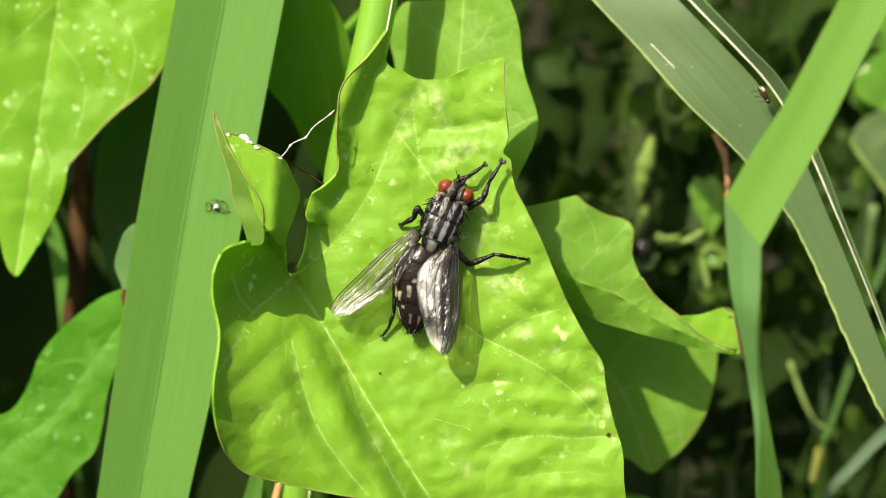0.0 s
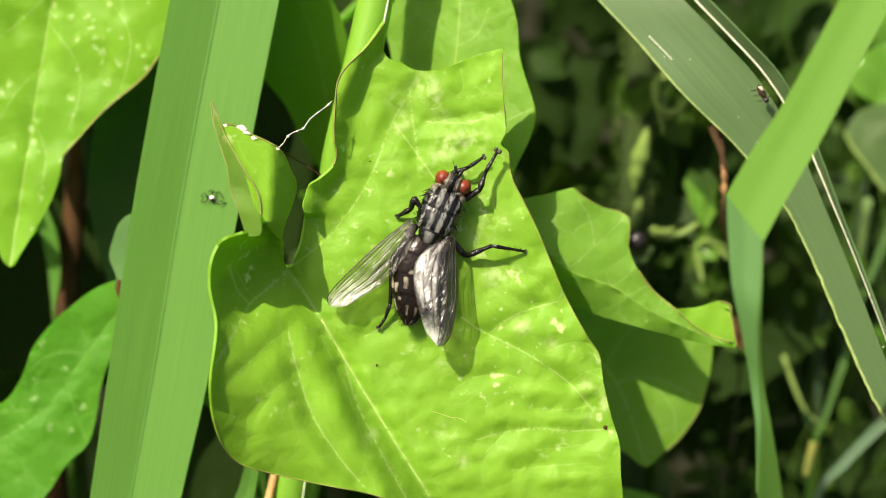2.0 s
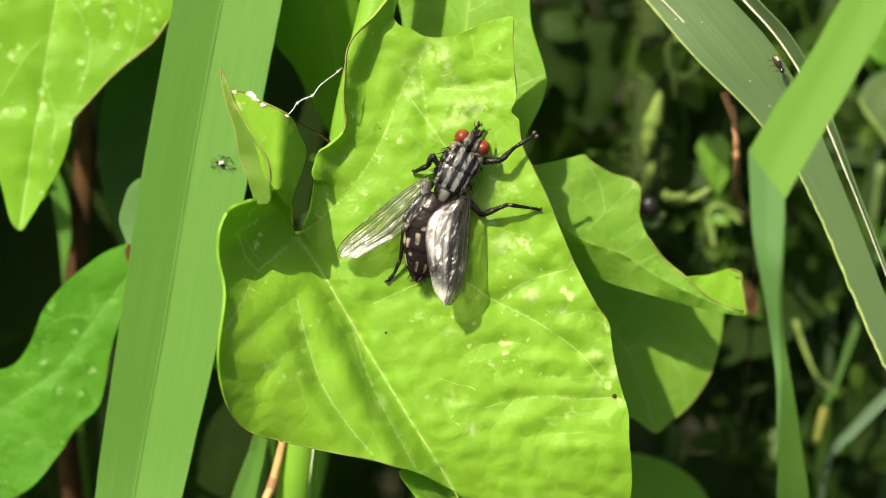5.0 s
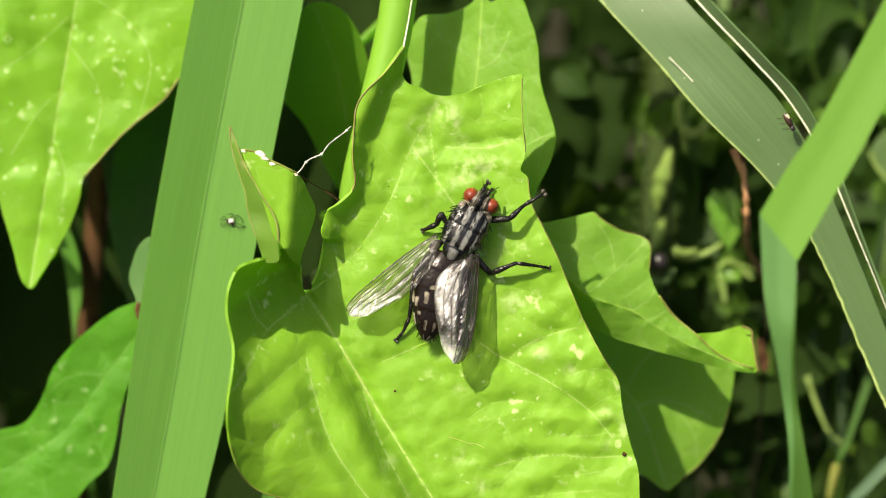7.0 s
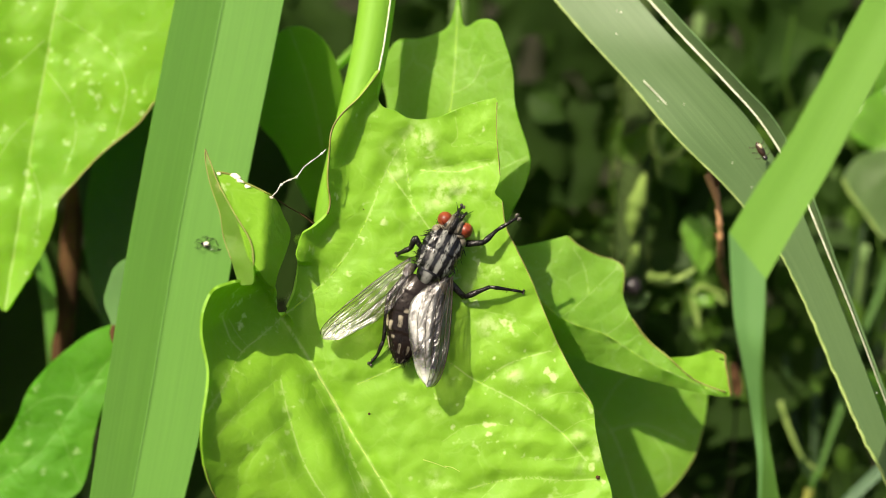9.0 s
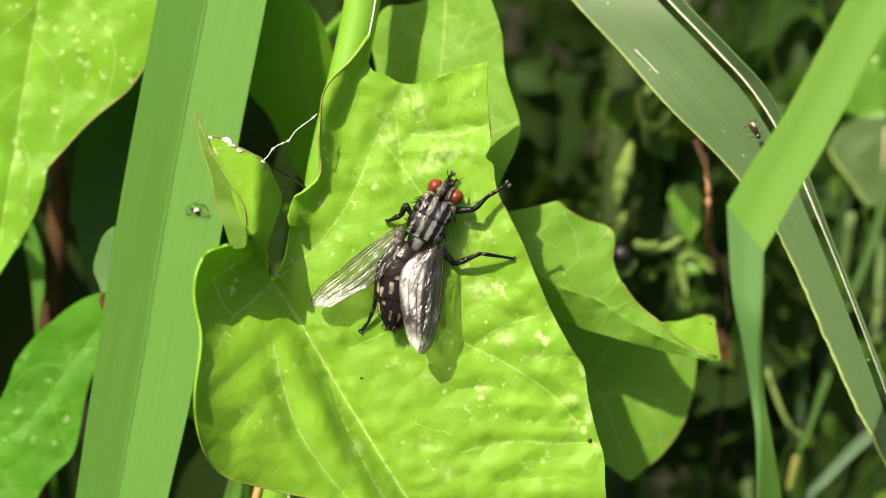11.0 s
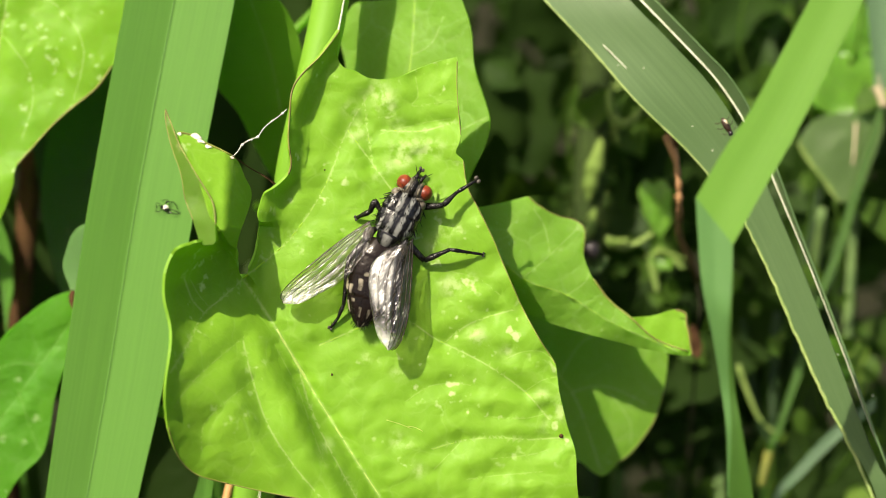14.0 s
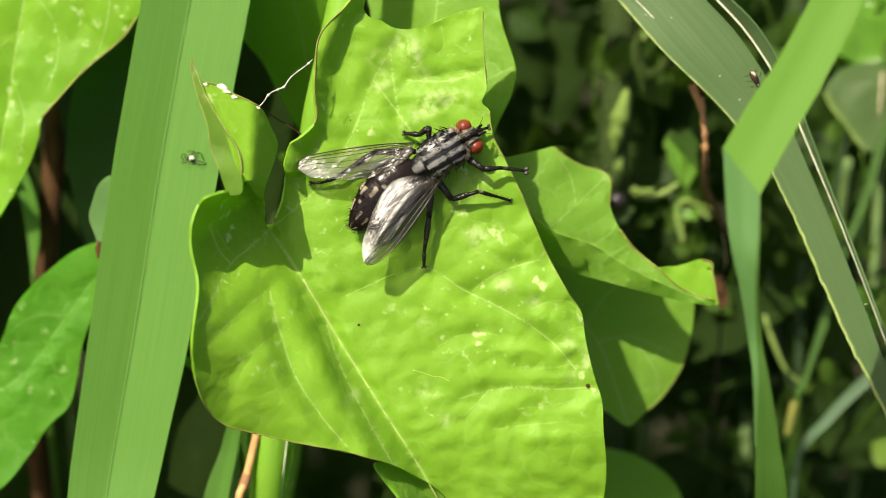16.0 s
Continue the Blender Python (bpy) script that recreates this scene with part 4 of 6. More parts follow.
    part("stem", rod([(-8, 60, -20), (-5, 30, -22), (-9, 0, -20), (-11, -20, -22), (-13, -40, -24), (-14, -120, -62), (-14, -238, -97)], 0.9, base), CULM, vine)
    for a, b in (((-22, -12, -14), (-11, -20, -22)), ((-22, 40, -13), (-6, 36, -21)), ((2, 3, -14), (-9, -2, -20)), ((6, -3, -12), (-9, -3, -20)), ((10, -8, -17), (-10, -12, -21)), ((14, -24, -25), (-13, -60, -34)), ((-14, 14, -21), (-6, 22, -22)), ((-12, 4, -25), (-8, 4, -20)), ((-26, -2, -22), (-9, -8, -20)), ((-16, -20, -25), (-12, -24, -22)), ((-24, -2, -11), (-9, -5, -20)), ((-30, -6, -33), (-11, -14, -21))):
        # stalks in the darkened leaf green, as if shaded
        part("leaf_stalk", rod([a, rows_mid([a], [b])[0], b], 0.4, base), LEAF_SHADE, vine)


build_vine()


# ---- grass ----
def grass_thing(label, left, right, material, crease=0.3, rib=None, group="grasses", across=10, name="grass_shoot", pivot=None, keel=0.5):
    base = pivot or bank(*left[-1])
    t = thing(name, base, label, "grass", group)
    part("blade", grass_blade(left, right, base, across, crease, keel=keel), material, t)
    if rib:
        mat, r, s, lift = rib
        mid = [(u, v, w - crease * 0.25 * (Vector(p) - Vector(q)).length * min(s / keel, (1 - s) / (1 - keel)) + lift) for (u, v, w), p, q in zip(rows_mid(left, right, s), left, right)]
        part("midrib", rod(mid, r, base, 6, 8), mat, t)
    return t


def build_grass():
    a = [(-20.4, 28.9, -7.0), (-22.0, 20.5, -7.0), (-23.7, 11.2, -7.0), (-25.3, 1.9, -7.0), (-26.9, -9.3, -7.0), (-28.5, -20.5, -7.0), (-30.0, -30.7, -7.0)]
    b = [(-11.6, 28.9, -7.0), (-13.1, 20.5, -7.0), (-14.9, 11.2, -7.0), (-16.7, 1.4, -7.0), (-19.0, -11.6, -7.0), (-21.0, -20.5, -7.0), (-23.0, -30.7, -7.0)]
    grass_thing("wide smooth green grass blade with a fine crease", a + [(p[0] - 5, p[1], p[2]) for p in down(*a[-1])], b + down(b[-1][0], *b[-1][1:]), GRASS, 0.44, (GRASS_FOLD, 0.05, 0.44, 0.015), across=25, keel=0.44)
    # round stalk behind the large leaf
    base = bank(-19, -240, -100)
    base.z = 0
    t = thing("grass_stalk", base, "thick light green grass stalk behind the large leaf", "grass")
    line = [(-4.3, 27.7, -5.0), (-5.2, 20.3, -5.0), (-6.2, 15.3, -5.0), (-7.5, 9.7, -5.0), (-8.4, 5.1, -6.0), (-8.9, -1.8, -8.0), (-10.4, -9.3, -9.0), (-12.2, -20.3, -10.0), (-12.9, -26.7, -12.0)]
    part("stalk", rod(line + down(*line[-1]), 1.5, base, 12), CULM, t)
    part("sheath_edge", rod([(u + 1.1, v, w + 1.1) for u, v, w in line], 0.065, base, 6), MIDRIB, t)
    # thin blades in the shade, which is put into the colour of the dark one
    for label, l, r, mat in (
        ("narrow pale blade beside a brown stem", [(-36.5, 5.6, -24.0), (-35.4, 1.1, -24.0), (-34.6, -3.0, -24.0), (-34.2, -7.1, -24.0)], [(-36.2, 6.1, -24.0), (-34.0, 1.1, -24.0), (-33.5, -3.0, -24.0), (-34.0, -7.5, -24.0)], GRASS),
        ("dark green blade in the shade", [(-32.2, 10.2, -26.0), (-31.5, 5.6, -26.0), (-30.4, 0.1, -26.0), (-29.4, -6.0, -26.0)], [(-30.2, 10.2, -26.0), (-28.9, 5.6, -26.0), (-27.7, 0.1, -26.0), (-27.1, -6.0, -26.0)], GRASS_SHADE),
        ("light grass blade under the large leaf", [(-17.5, -16.8, -20.0), (-16.5, -20.7, -20.0), (-16.6, -24.2, -20.0), (-17.0, -27.7, -20.0)], [(-16.3, -17.3, -20.0), (-14.1, -20.7, -20.0), (-13.1, -24.2, -20.0), (-12.6, -27.7, -20.0)], GRASS),
        ("pale grass blade crossing low", [(-18.8, -26.7, -12.0), (-17.9, -23.8, -12.0), (-16.8, -20.9, -12.0), (-15.4, -17.1, -12.0)], [(-16.4, -26.7, -12.0), (-15.9, -23.8, -12.0), (-15.3, -20.9, -12.0), (-14.6, -17.1, -12.0)], GRASS),
    ):
        end = l[-1]
        grass_thing(label, l + down(*end), r + down(end[0] + 0.6, end[1], end[2]), mat)
    # brown stem
    base = bank(-36, -235, -110)
    base.z = 0
    t = thing("brown_stem", base, "smooth dark brown plant stem in the shade", "stem")
    line = [(-31.6, 19.5, -27.0), (-32.0, 12.3, -27.0), (-32.4, 7.2, -27.0), (-32.9, 0.1, -27.0), (-33.5, -7.1, -27.0), (-34.4, -18.3, -27.0)]
    part("stem", rod(line + down(*line[-1]), 1.0, base, 10), STEM_BROWN, t)
    part("stem_joint", rod([(-33.3, -5.3, -27.0), (-33.4, -6.2, -27.0), (-33.5, -7.1, -27.0)], 1.25, base, 10), STEM_BROWN, t)

    base = bank(*down(-15.1, -25.6, -9.0)[-1])
    t = thing("dry_straw", base, "bent orange-tan dry straw under the large leaf", "straw")
    part("straw", rod([(-13.3, -18.3, -9.0), (-13.9, -20.8, -9.0), (-14.5, -23.2, -9.0), (-15.1, -25.6, -9.0)] + down(-15.1, -25.6, -9.0), 0.36, base, 7), STRAW, t)
    part("straw_joint", rod([(-14.3, -22.6, -9.0), (-14.5, -23.2, -9.0), (-14.7, -23.9, -9.0)], 0.45, base, 7), STICK, t)
    # bent blade close to the camera
    up_l = [(35.2, 30.5, 17.0), (32.3, 24.7, 17.0), (28.9, 18.2, 17.0), (24.9, 10.7, 17.0), (22.5, 7.0, 17.0), (20.5, 3.6, 17.0)]
    up_r = [(39.3, 30.5, 17.0), (36.3, 24.7, 17.0), (32.6, 17.8, 17.0), (27.9, 8.5, 17.0), (25.3, 4.0, 17.0), (23.2, 0.2, 17.0)]
    low_l = [(20.5, 3.6, 17.0), (20.7, 0.0, 17.0), (21.0, -3.3, 17.0), (21.9, -7.0, 16.0), (22.6, -10.4, 15.0), (23.0, -13.7, 15.0), (23.2, -18.4, 14.0), (23.5, -24.1, 12.0)]
    low_r = [(23.2, 0.2, 17.0), (23.2, -2.4, 17.0), (23.1, -4.9, 17.0), (23.2, -7.4, 16.0), (23.6, -10.4, 15.0), (24.2, -13.7, 15.0), (25.1, -18.4, 14.0), (26.0, -24.1, 12.0)]
    pivot = bank(low_r[-1][0], -230, -70)
    pivot.z = 0
    t = thing("grass_shoot", pivot, "bright green grass blade bent sharply over, soft and near", "grass", "grasses")
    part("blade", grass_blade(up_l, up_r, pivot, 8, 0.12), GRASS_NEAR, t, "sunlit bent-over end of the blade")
    end = low_r[-1]
    # the twist: its other face comes round from the far edge
    turn = [tuple(p + (q - p) * k for p, q in zip(r, l)) for r, l, k in zip(low_r, low_l, (0.02, 0.05, 0.1, 0.18, 0.4, 0.72, 0.94, 1.0))]
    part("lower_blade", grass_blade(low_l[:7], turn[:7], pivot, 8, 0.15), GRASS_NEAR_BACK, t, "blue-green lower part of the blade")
    # foot in the dim green, its shade put into the colour
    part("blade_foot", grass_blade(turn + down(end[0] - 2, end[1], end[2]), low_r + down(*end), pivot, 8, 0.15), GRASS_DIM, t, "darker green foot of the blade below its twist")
    near = t
    # arching blade with a pale midrib
    a = [(4.6, 30.4, -14.0), (8.4, 25.7, -11.0), (12.5, 20.7, -9.0), (16.2, 16.6, -8.0), (19.9, 12.2, -7.0), (24.5, 7.7, -7.0), (28.1, 3.3, -7.0), (30.2, -0.5, -7.0), (33.3, -7.5, -7.0), (35.4, -12.2, -7.0), (37.1, -15.3, -7.0), (39.9, -21.4, -7.0)]
    b = [(13.2, 30.1, -12.0), (17.2, 25.4, -9.0), (21.3, 20.4, -6.0), (24.9, 16.5, -5.0), (27.8, 13.3, -5.0), (30.3, 8.5, -5.0), (32.8, 1.9, -5.0), (34.6, -2.7, -5.0), (37.2, -9.6, -5.0), (38.8, -14.2, -5.0), (40.2, -17.9, -5.0), (42.2, -22.5, -5.0)]
    pivot = bank(a[-1][0], -230, -110)
    pivot.z = 0
    t = thing("grass_shoot", pivot, "arching grey-green grass blade with a white midrib and nicked edge", "grass", "grasses")
    mid = rows_mid(a, b, 0.80)
    mid = [(u, v, w - 0.9) for u, v, w in mid]
    end = down(*a[-1])
    part("blade", grass_blade(a + end, mid + [(u + 0.4, v, w) for u, v, w in end], pivot, 12, 0.15), GRASS_GREY, t)
    part("far_blade", grass_blade([(u + 0.6, v + 0.3, w) for u, v, w in mid] + [(u + 0.4, v, w) for u, v, w in end], b + [(u + 1, v, w) for u, v, w in end], pivot, 5, 0.1), GRASS_GREY, t)
    part("midrib", rod([(u + 0.6, v + 0.3, w + 0.15) for u, v, w in mid], 0.075, pivot, 6), MIDRIB, t, "thin white midrib")
    bm, rim = bmesh.new(), []
    for i, p in enumerate(spline(a, 40)):
        nick = (noise.noise((i * 0.11, 0, 3)) + 0.6 * noise.noise((i * 0.31, 4, 3))) * ease((i - 190) / 90)
        rim.append(bank(p.x - 0.11 * nick, p.y - 0.03 * nick, p.z + 0.04) - pivot)
    tube(bm, rim, [0.000065 + 0.00006 * abs(noise.noise((i * 0.09, 1, 3))) + 0.00005 * ease((i - 240) / 80) for i in range(len(rim))], 6)
    part("blade_edge", bm, EDGE, t, "pale yellow-green edge")
    part("scratch", rod([(17.2, 16.9, -7.45), (18.3, 15.8, -7.45), (19.5, 14.6, -7.45), (21.0, 13.4, -7.45)], 0.055, pivot, 6, taper=1.0), MIDRIB, t, "pale scratch along the blade")
    rnd = random.Random(4)
    for k in range(26):
        q = rnd.choice(spline(a)[10:60])
        bm = bmesh.new()
        bmesh.ops.create_icosphere(bm, subdivisions=1, radius=rnd.uniform(0.00004, 0.0001))
        at = bank(q.x + 1.0 + rnd.uniform(0, 3.2), q.y + rnd.uniform(0, 1.5), q.z + 0.1) - pivot
        for p in bm.verts:
            p.co += at
        part("speck", bm, MIDRIB, t)
    arch = t
    return near, arch


near_blade, arch_blade = build_grass()


# ---- weeds in the shade behind ----
def weed_leaf_mesh(seed, length, lobes, width, spiny):
    """A lobed, slightly arched weed leaf along +x, in millimetres."""
    rnd, n = random.Random(seed), lobes * 6
    bm, rows = bmesh.new(), []
    for i in range(n + 1):
        s = i / n
        half = width * math.sin(math.pi * min(1, s * 0.93 + 0.06)) ** 0.8
        half *= 1 - spiny * (0.5 + 0.5 * math.cos(2 * math.pi * s * lobes)) + rnd.uniform(-0.08, 0.08)
        arch = -0.9 * length * 0.25 * s * s + length * 0.1 * s
        row = []
        for k in (-1, -0.5, 0, 0.5, 1):
            back = -0.25 * abs(k) * half * spiny
            row.append(bm.verts.new(Vector((s * length + back, k * half, arch + 0.35 * abs(k) * half + 0.06 * length * noise.noise((s * 4, k * 2, seed)))) / 1000))
        rows.append(row)
    for a, b in zip(rows, rows[1:]):
        for k in range(4):
            bm.faces.new((a[k], b[k], b[k + 1], a[k + 1]))
    return bm


def weed_leaf(plant, seed, at, aim, roll, length, lobes, width, spiny, material):
    """One leaf of a weed: at and aim are bank points, roll turns it about its own line."""
    ob = part("leaf", weed_leaf_mesh(seed, length, lobes, width, spiny), material, plant)
    x = (bank(*aim) - bank(*at)).normalized()
    facing = BANK.to_3x3() @ Vector((0, 0, 1))
    y = facing.cross(x).normalized()
    m = Matrix((x, y, x.cross(y))).transposed().to_4x4() @ Matrix.Rotation(radians(roll), 4, "X")
    ob.matrix_local = Matrix.Translation(bank(*at) - plant.matrix_world.translation) @ m
    return ob


def build_weeds():
    rnd = random.Random(5)
    # downy thistle-like weed: stalk darkened for shade, with bristles, lobed leaves
    line = [(19.2, 29.4, -33.0), (19.0, 20.0, -33.0), (18.8, 13.7, -33.0), (18.4, 7.9, -33.0), (18.2, 2.1, -33.0), (18.0, -4.1, -33.0), (17.9, -13.6, -33.0), (17.6, -24.1, -33.0)]
    base = bank(*down(*line[-1])[-1])
    t = thing("downy_weed", base, "downy thistle-like weed with a pale hairy stalk in the shade", "weed")
    part("stalk", rod(line + down(*line[-1]), 1.45, base, 12), WEED_STALK, t)
    bm, curve = bmesh.new(), spline(line)
    for i in range(420):
        k = rnd.uniform(6, 30)
        q = curve[int(k)].lerp(curve[int(k) + 1], k % 1)
        a = rnd.uniform(0, 6.28)
        out = Vector((math.cos(a), rnd.uniform(-0.3, 0.3), math.sin(a)))
        tube(bm, [bank(*(q + out * 1.4)) - base, bank(*(q + out * rnd.uniform(1.8, 2.5))) - base], [0.00002, 0.00001], 3)
    part("hairs", bm, WEED_PALE, t, "fine pale hairs")
    k = 0
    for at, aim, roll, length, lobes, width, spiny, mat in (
        ((14, 12, -44), (6, 16, -40), 20, 19, 4, 6, 0.5, WEED_SHADE), ((16, 6, -43), (9, 2, -38), -20, 17, 4, 5, 0.5, WEED_SHADE),
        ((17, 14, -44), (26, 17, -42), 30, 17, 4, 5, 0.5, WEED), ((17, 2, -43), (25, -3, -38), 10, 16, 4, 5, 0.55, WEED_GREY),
        ((18, 20, -45), (12, 28, -40), 0, 18, 4, 6, 0.5, WEED_SHADE), ((16, -5, -43), (10, -12, -38), -10, 17, 4, 5, 0.5, WEED),
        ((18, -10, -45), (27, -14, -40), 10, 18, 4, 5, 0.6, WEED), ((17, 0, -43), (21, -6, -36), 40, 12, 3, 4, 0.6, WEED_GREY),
        ((18, 8, -44), (22, 3, -37), 0, 13, 3, 4, 0.6, WEED), ((8, 19, -46), (12, 12, -43), 0, 14, 3, 6, 0.3, WEED_SHADE),
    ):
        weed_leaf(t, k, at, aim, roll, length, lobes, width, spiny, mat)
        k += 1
    # dark round buds
    for u, v in ((16.6, 0.3), (17.9, 0.1)):
        c = bank(u, v, -26)
        bm = bmesh.new()
        bmesh.ops.create_uvsphere(bm, u_segments=16, v_segments=10, radius=0.0008)
        for q in bm.verts:
            q.co = Vector((q.co.x, q.co.y, q.co.z * 1.1)) + c - base
        part("bud", bm, BERRY, t, "small glossy black bud")
    part("bud_cup", rod([(16.5, 0.1, -27.0), (16.7, -1.1, -27.0), (17.7, -1.7, -27.0), (18.7, -1.5, -27.0), (19.3, -0.5, -27.0)], 0.32, base, 8), WEED_STEM, t)
    for line, radius in (
        ([(18.2, 2.9, -30.0), (17.6, 1.5, -30.0), (17.0, 0.3, -30.0)], 0.5), ([(19.6, 1.3, -30.0), (20.4, 0.6, -30.0), (21.7, 0.5, -30.0), (23.9, 1.7, -30.0)], 0.42),
        ([(23.8, -0.1, -32.0), (24.2, -2.0, -32.0), (24.5, -3.7, -32.0)], 0.45), ([(24.7, -1.1, -32.0), (25.9, -0.8, -32.0), (27.0, -1.5, -32.0)], 0.4),
        ([(21.1, 15.7, -32.0), (20.9, 14.7, -32.0), (20.8, 11.4, -32.0)], 0.3), ([(32.3, -10.5, -34.0), (33.2, -13.1, -34.0), (34.3, -15.5, -34.0), (35.7, -16.8, -34.0)], 0.25),
    ):
        part("curled_rim", rod(line, radius, base, 7, taper=0.5), WEED_PALE, t)
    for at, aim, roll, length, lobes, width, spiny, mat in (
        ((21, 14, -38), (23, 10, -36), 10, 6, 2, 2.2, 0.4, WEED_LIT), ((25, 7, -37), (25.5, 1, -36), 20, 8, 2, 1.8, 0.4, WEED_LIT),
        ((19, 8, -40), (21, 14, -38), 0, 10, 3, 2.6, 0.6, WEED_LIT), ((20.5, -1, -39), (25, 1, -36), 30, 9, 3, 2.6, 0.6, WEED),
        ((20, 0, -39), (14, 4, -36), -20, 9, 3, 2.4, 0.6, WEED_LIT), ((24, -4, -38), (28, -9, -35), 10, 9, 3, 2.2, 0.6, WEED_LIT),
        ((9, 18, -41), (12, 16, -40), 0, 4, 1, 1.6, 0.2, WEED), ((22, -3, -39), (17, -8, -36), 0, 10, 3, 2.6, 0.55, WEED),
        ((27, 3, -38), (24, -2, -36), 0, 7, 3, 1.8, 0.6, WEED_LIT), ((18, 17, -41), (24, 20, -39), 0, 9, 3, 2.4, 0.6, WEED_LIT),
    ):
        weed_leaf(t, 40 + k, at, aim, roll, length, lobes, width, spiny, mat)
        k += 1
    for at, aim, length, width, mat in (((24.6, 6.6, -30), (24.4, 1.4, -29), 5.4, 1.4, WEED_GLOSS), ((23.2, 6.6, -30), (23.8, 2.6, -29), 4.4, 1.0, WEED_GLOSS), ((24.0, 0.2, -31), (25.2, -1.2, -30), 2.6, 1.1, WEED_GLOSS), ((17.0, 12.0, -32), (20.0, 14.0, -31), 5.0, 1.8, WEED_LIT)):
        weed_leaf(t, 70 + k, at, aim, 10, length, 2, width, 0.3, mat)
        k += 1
    # added ribs: sun patches on the stalk and bright curled rims
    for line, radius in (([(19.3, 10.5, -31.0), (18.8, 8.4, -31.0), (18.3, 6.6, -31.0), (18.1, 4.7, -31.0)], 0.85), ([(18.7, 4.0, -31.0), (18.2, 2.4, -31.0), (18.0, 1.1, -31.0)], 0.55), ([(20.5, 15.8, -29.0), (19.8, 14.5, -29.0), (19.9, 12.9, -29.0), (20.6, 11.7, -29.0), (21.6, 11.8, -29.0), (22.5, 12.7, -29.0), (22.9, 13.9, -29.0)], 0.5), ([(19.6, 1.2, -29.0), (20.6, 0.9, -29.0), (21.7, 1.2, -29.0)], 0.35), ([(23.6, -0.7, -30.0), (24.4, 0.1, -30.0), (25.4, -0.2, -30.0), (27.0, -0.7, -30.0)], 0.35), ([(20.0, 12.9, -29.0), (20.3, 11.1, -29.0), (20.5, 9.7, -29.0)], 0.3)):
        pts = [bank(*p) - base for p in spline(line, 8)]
        part("sunlit_rib", tube(bmesh.new(), pts, [radius / 1000 * (0.12 + 0.88 * math.sin(math.pi * (i + 0.5) / len(pts))) * (1 + 0.25 * noise.noise((i * 0.3, radius * 9, 1))) for i in range(len(pts))], 9), WEED_SUN_PATCH, t, "added pale green rib with sunlight put into its colour")
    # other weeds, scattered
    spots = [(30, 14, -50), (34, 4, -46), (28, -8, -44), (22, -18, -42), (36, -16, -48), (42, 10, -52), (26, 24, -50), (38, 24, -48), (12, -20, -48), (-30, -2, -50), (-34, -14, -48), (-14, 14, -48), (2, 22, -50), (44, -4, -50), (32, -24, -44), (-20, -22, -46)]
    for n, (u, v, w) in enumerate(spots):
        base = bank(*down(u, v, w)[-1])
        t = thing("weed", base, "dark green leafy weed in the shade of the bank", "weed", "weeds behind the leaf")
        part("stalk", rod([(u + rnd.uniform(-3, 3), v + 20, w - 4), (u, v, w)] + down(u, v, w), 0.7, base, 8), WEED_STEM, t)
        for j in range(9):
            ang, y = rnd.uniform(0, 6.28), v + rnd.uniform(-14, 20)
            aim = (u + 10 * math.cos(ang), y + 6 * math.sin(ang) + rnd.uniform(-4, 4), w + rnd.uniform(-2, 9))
            # low and left leaves get the darkest green, shade put into the colour
            weed_leaf(t, 100 + n * 9 + j, (u, y, w), aim, rnd.uniform(-40, 40), rnd.uniform(8, 18), rnd.choice((2, 3, 4)), rnd.uniform(2.5, 5), rnd.choice((0.1, 0.35, 0.55)), rnd.choice((WEED, WEED, WEED_GREY)) if v > 0 and u > 24 else WEED_SHADE)
    # dry stick and small grasses at the right
    line = [(23.7, 9.8, -14.0), (24.1, 7.3, -14.0), (24.3, 5.3, -14.0), (24.6, 3.4, -16.0), (25.9, 1.1, -26.0), (29.7, -3.2, -42.0), (32.0, -11.9, -54.0), (33.2, -18.7, -60.0)]
    base = bank(*down(*line[-1])[-1])
    t = thing("dry_stick", base, "thin orange-brown dry stick among the weeds", "stick")
    pts = [bank(*p) - base for p in spline(line + down(*line[-1]), 10)]
    part("stick", tube(bmesh.new(), pts, [0.00028 * (1 + 0.3 * noise.noise((i * 0.35, 0, 6)) + 0.15 * noise.noise((i * 0.9, 3, 6))) for i in range(len(pts))], 8), STICK, t)
    part("knot", rod([(23.5, 10.3, -14.0), (23.8, 9.6, -14.0), (24.0, 8.8, -14.0)], 0.55, base, 8, taper=0.6), STEM_BROWN, t, "dark broken knot at its top")
    part("bark_flake", rod([(24.0, 4.8, -14.6), (24.5, 3.6, -15.4), (24.9, 2.6, -18.0)], 0.22, base, 6, taper=0.4), STEM_BROWN, t)
    part("bark_flake", rod([(23.3, 9.9, -14.0), (23.6, 8.9, -14.0), (24.0, 7.7, -14.0)], 0.5, base, 7, taper=0.5), STICK, t)
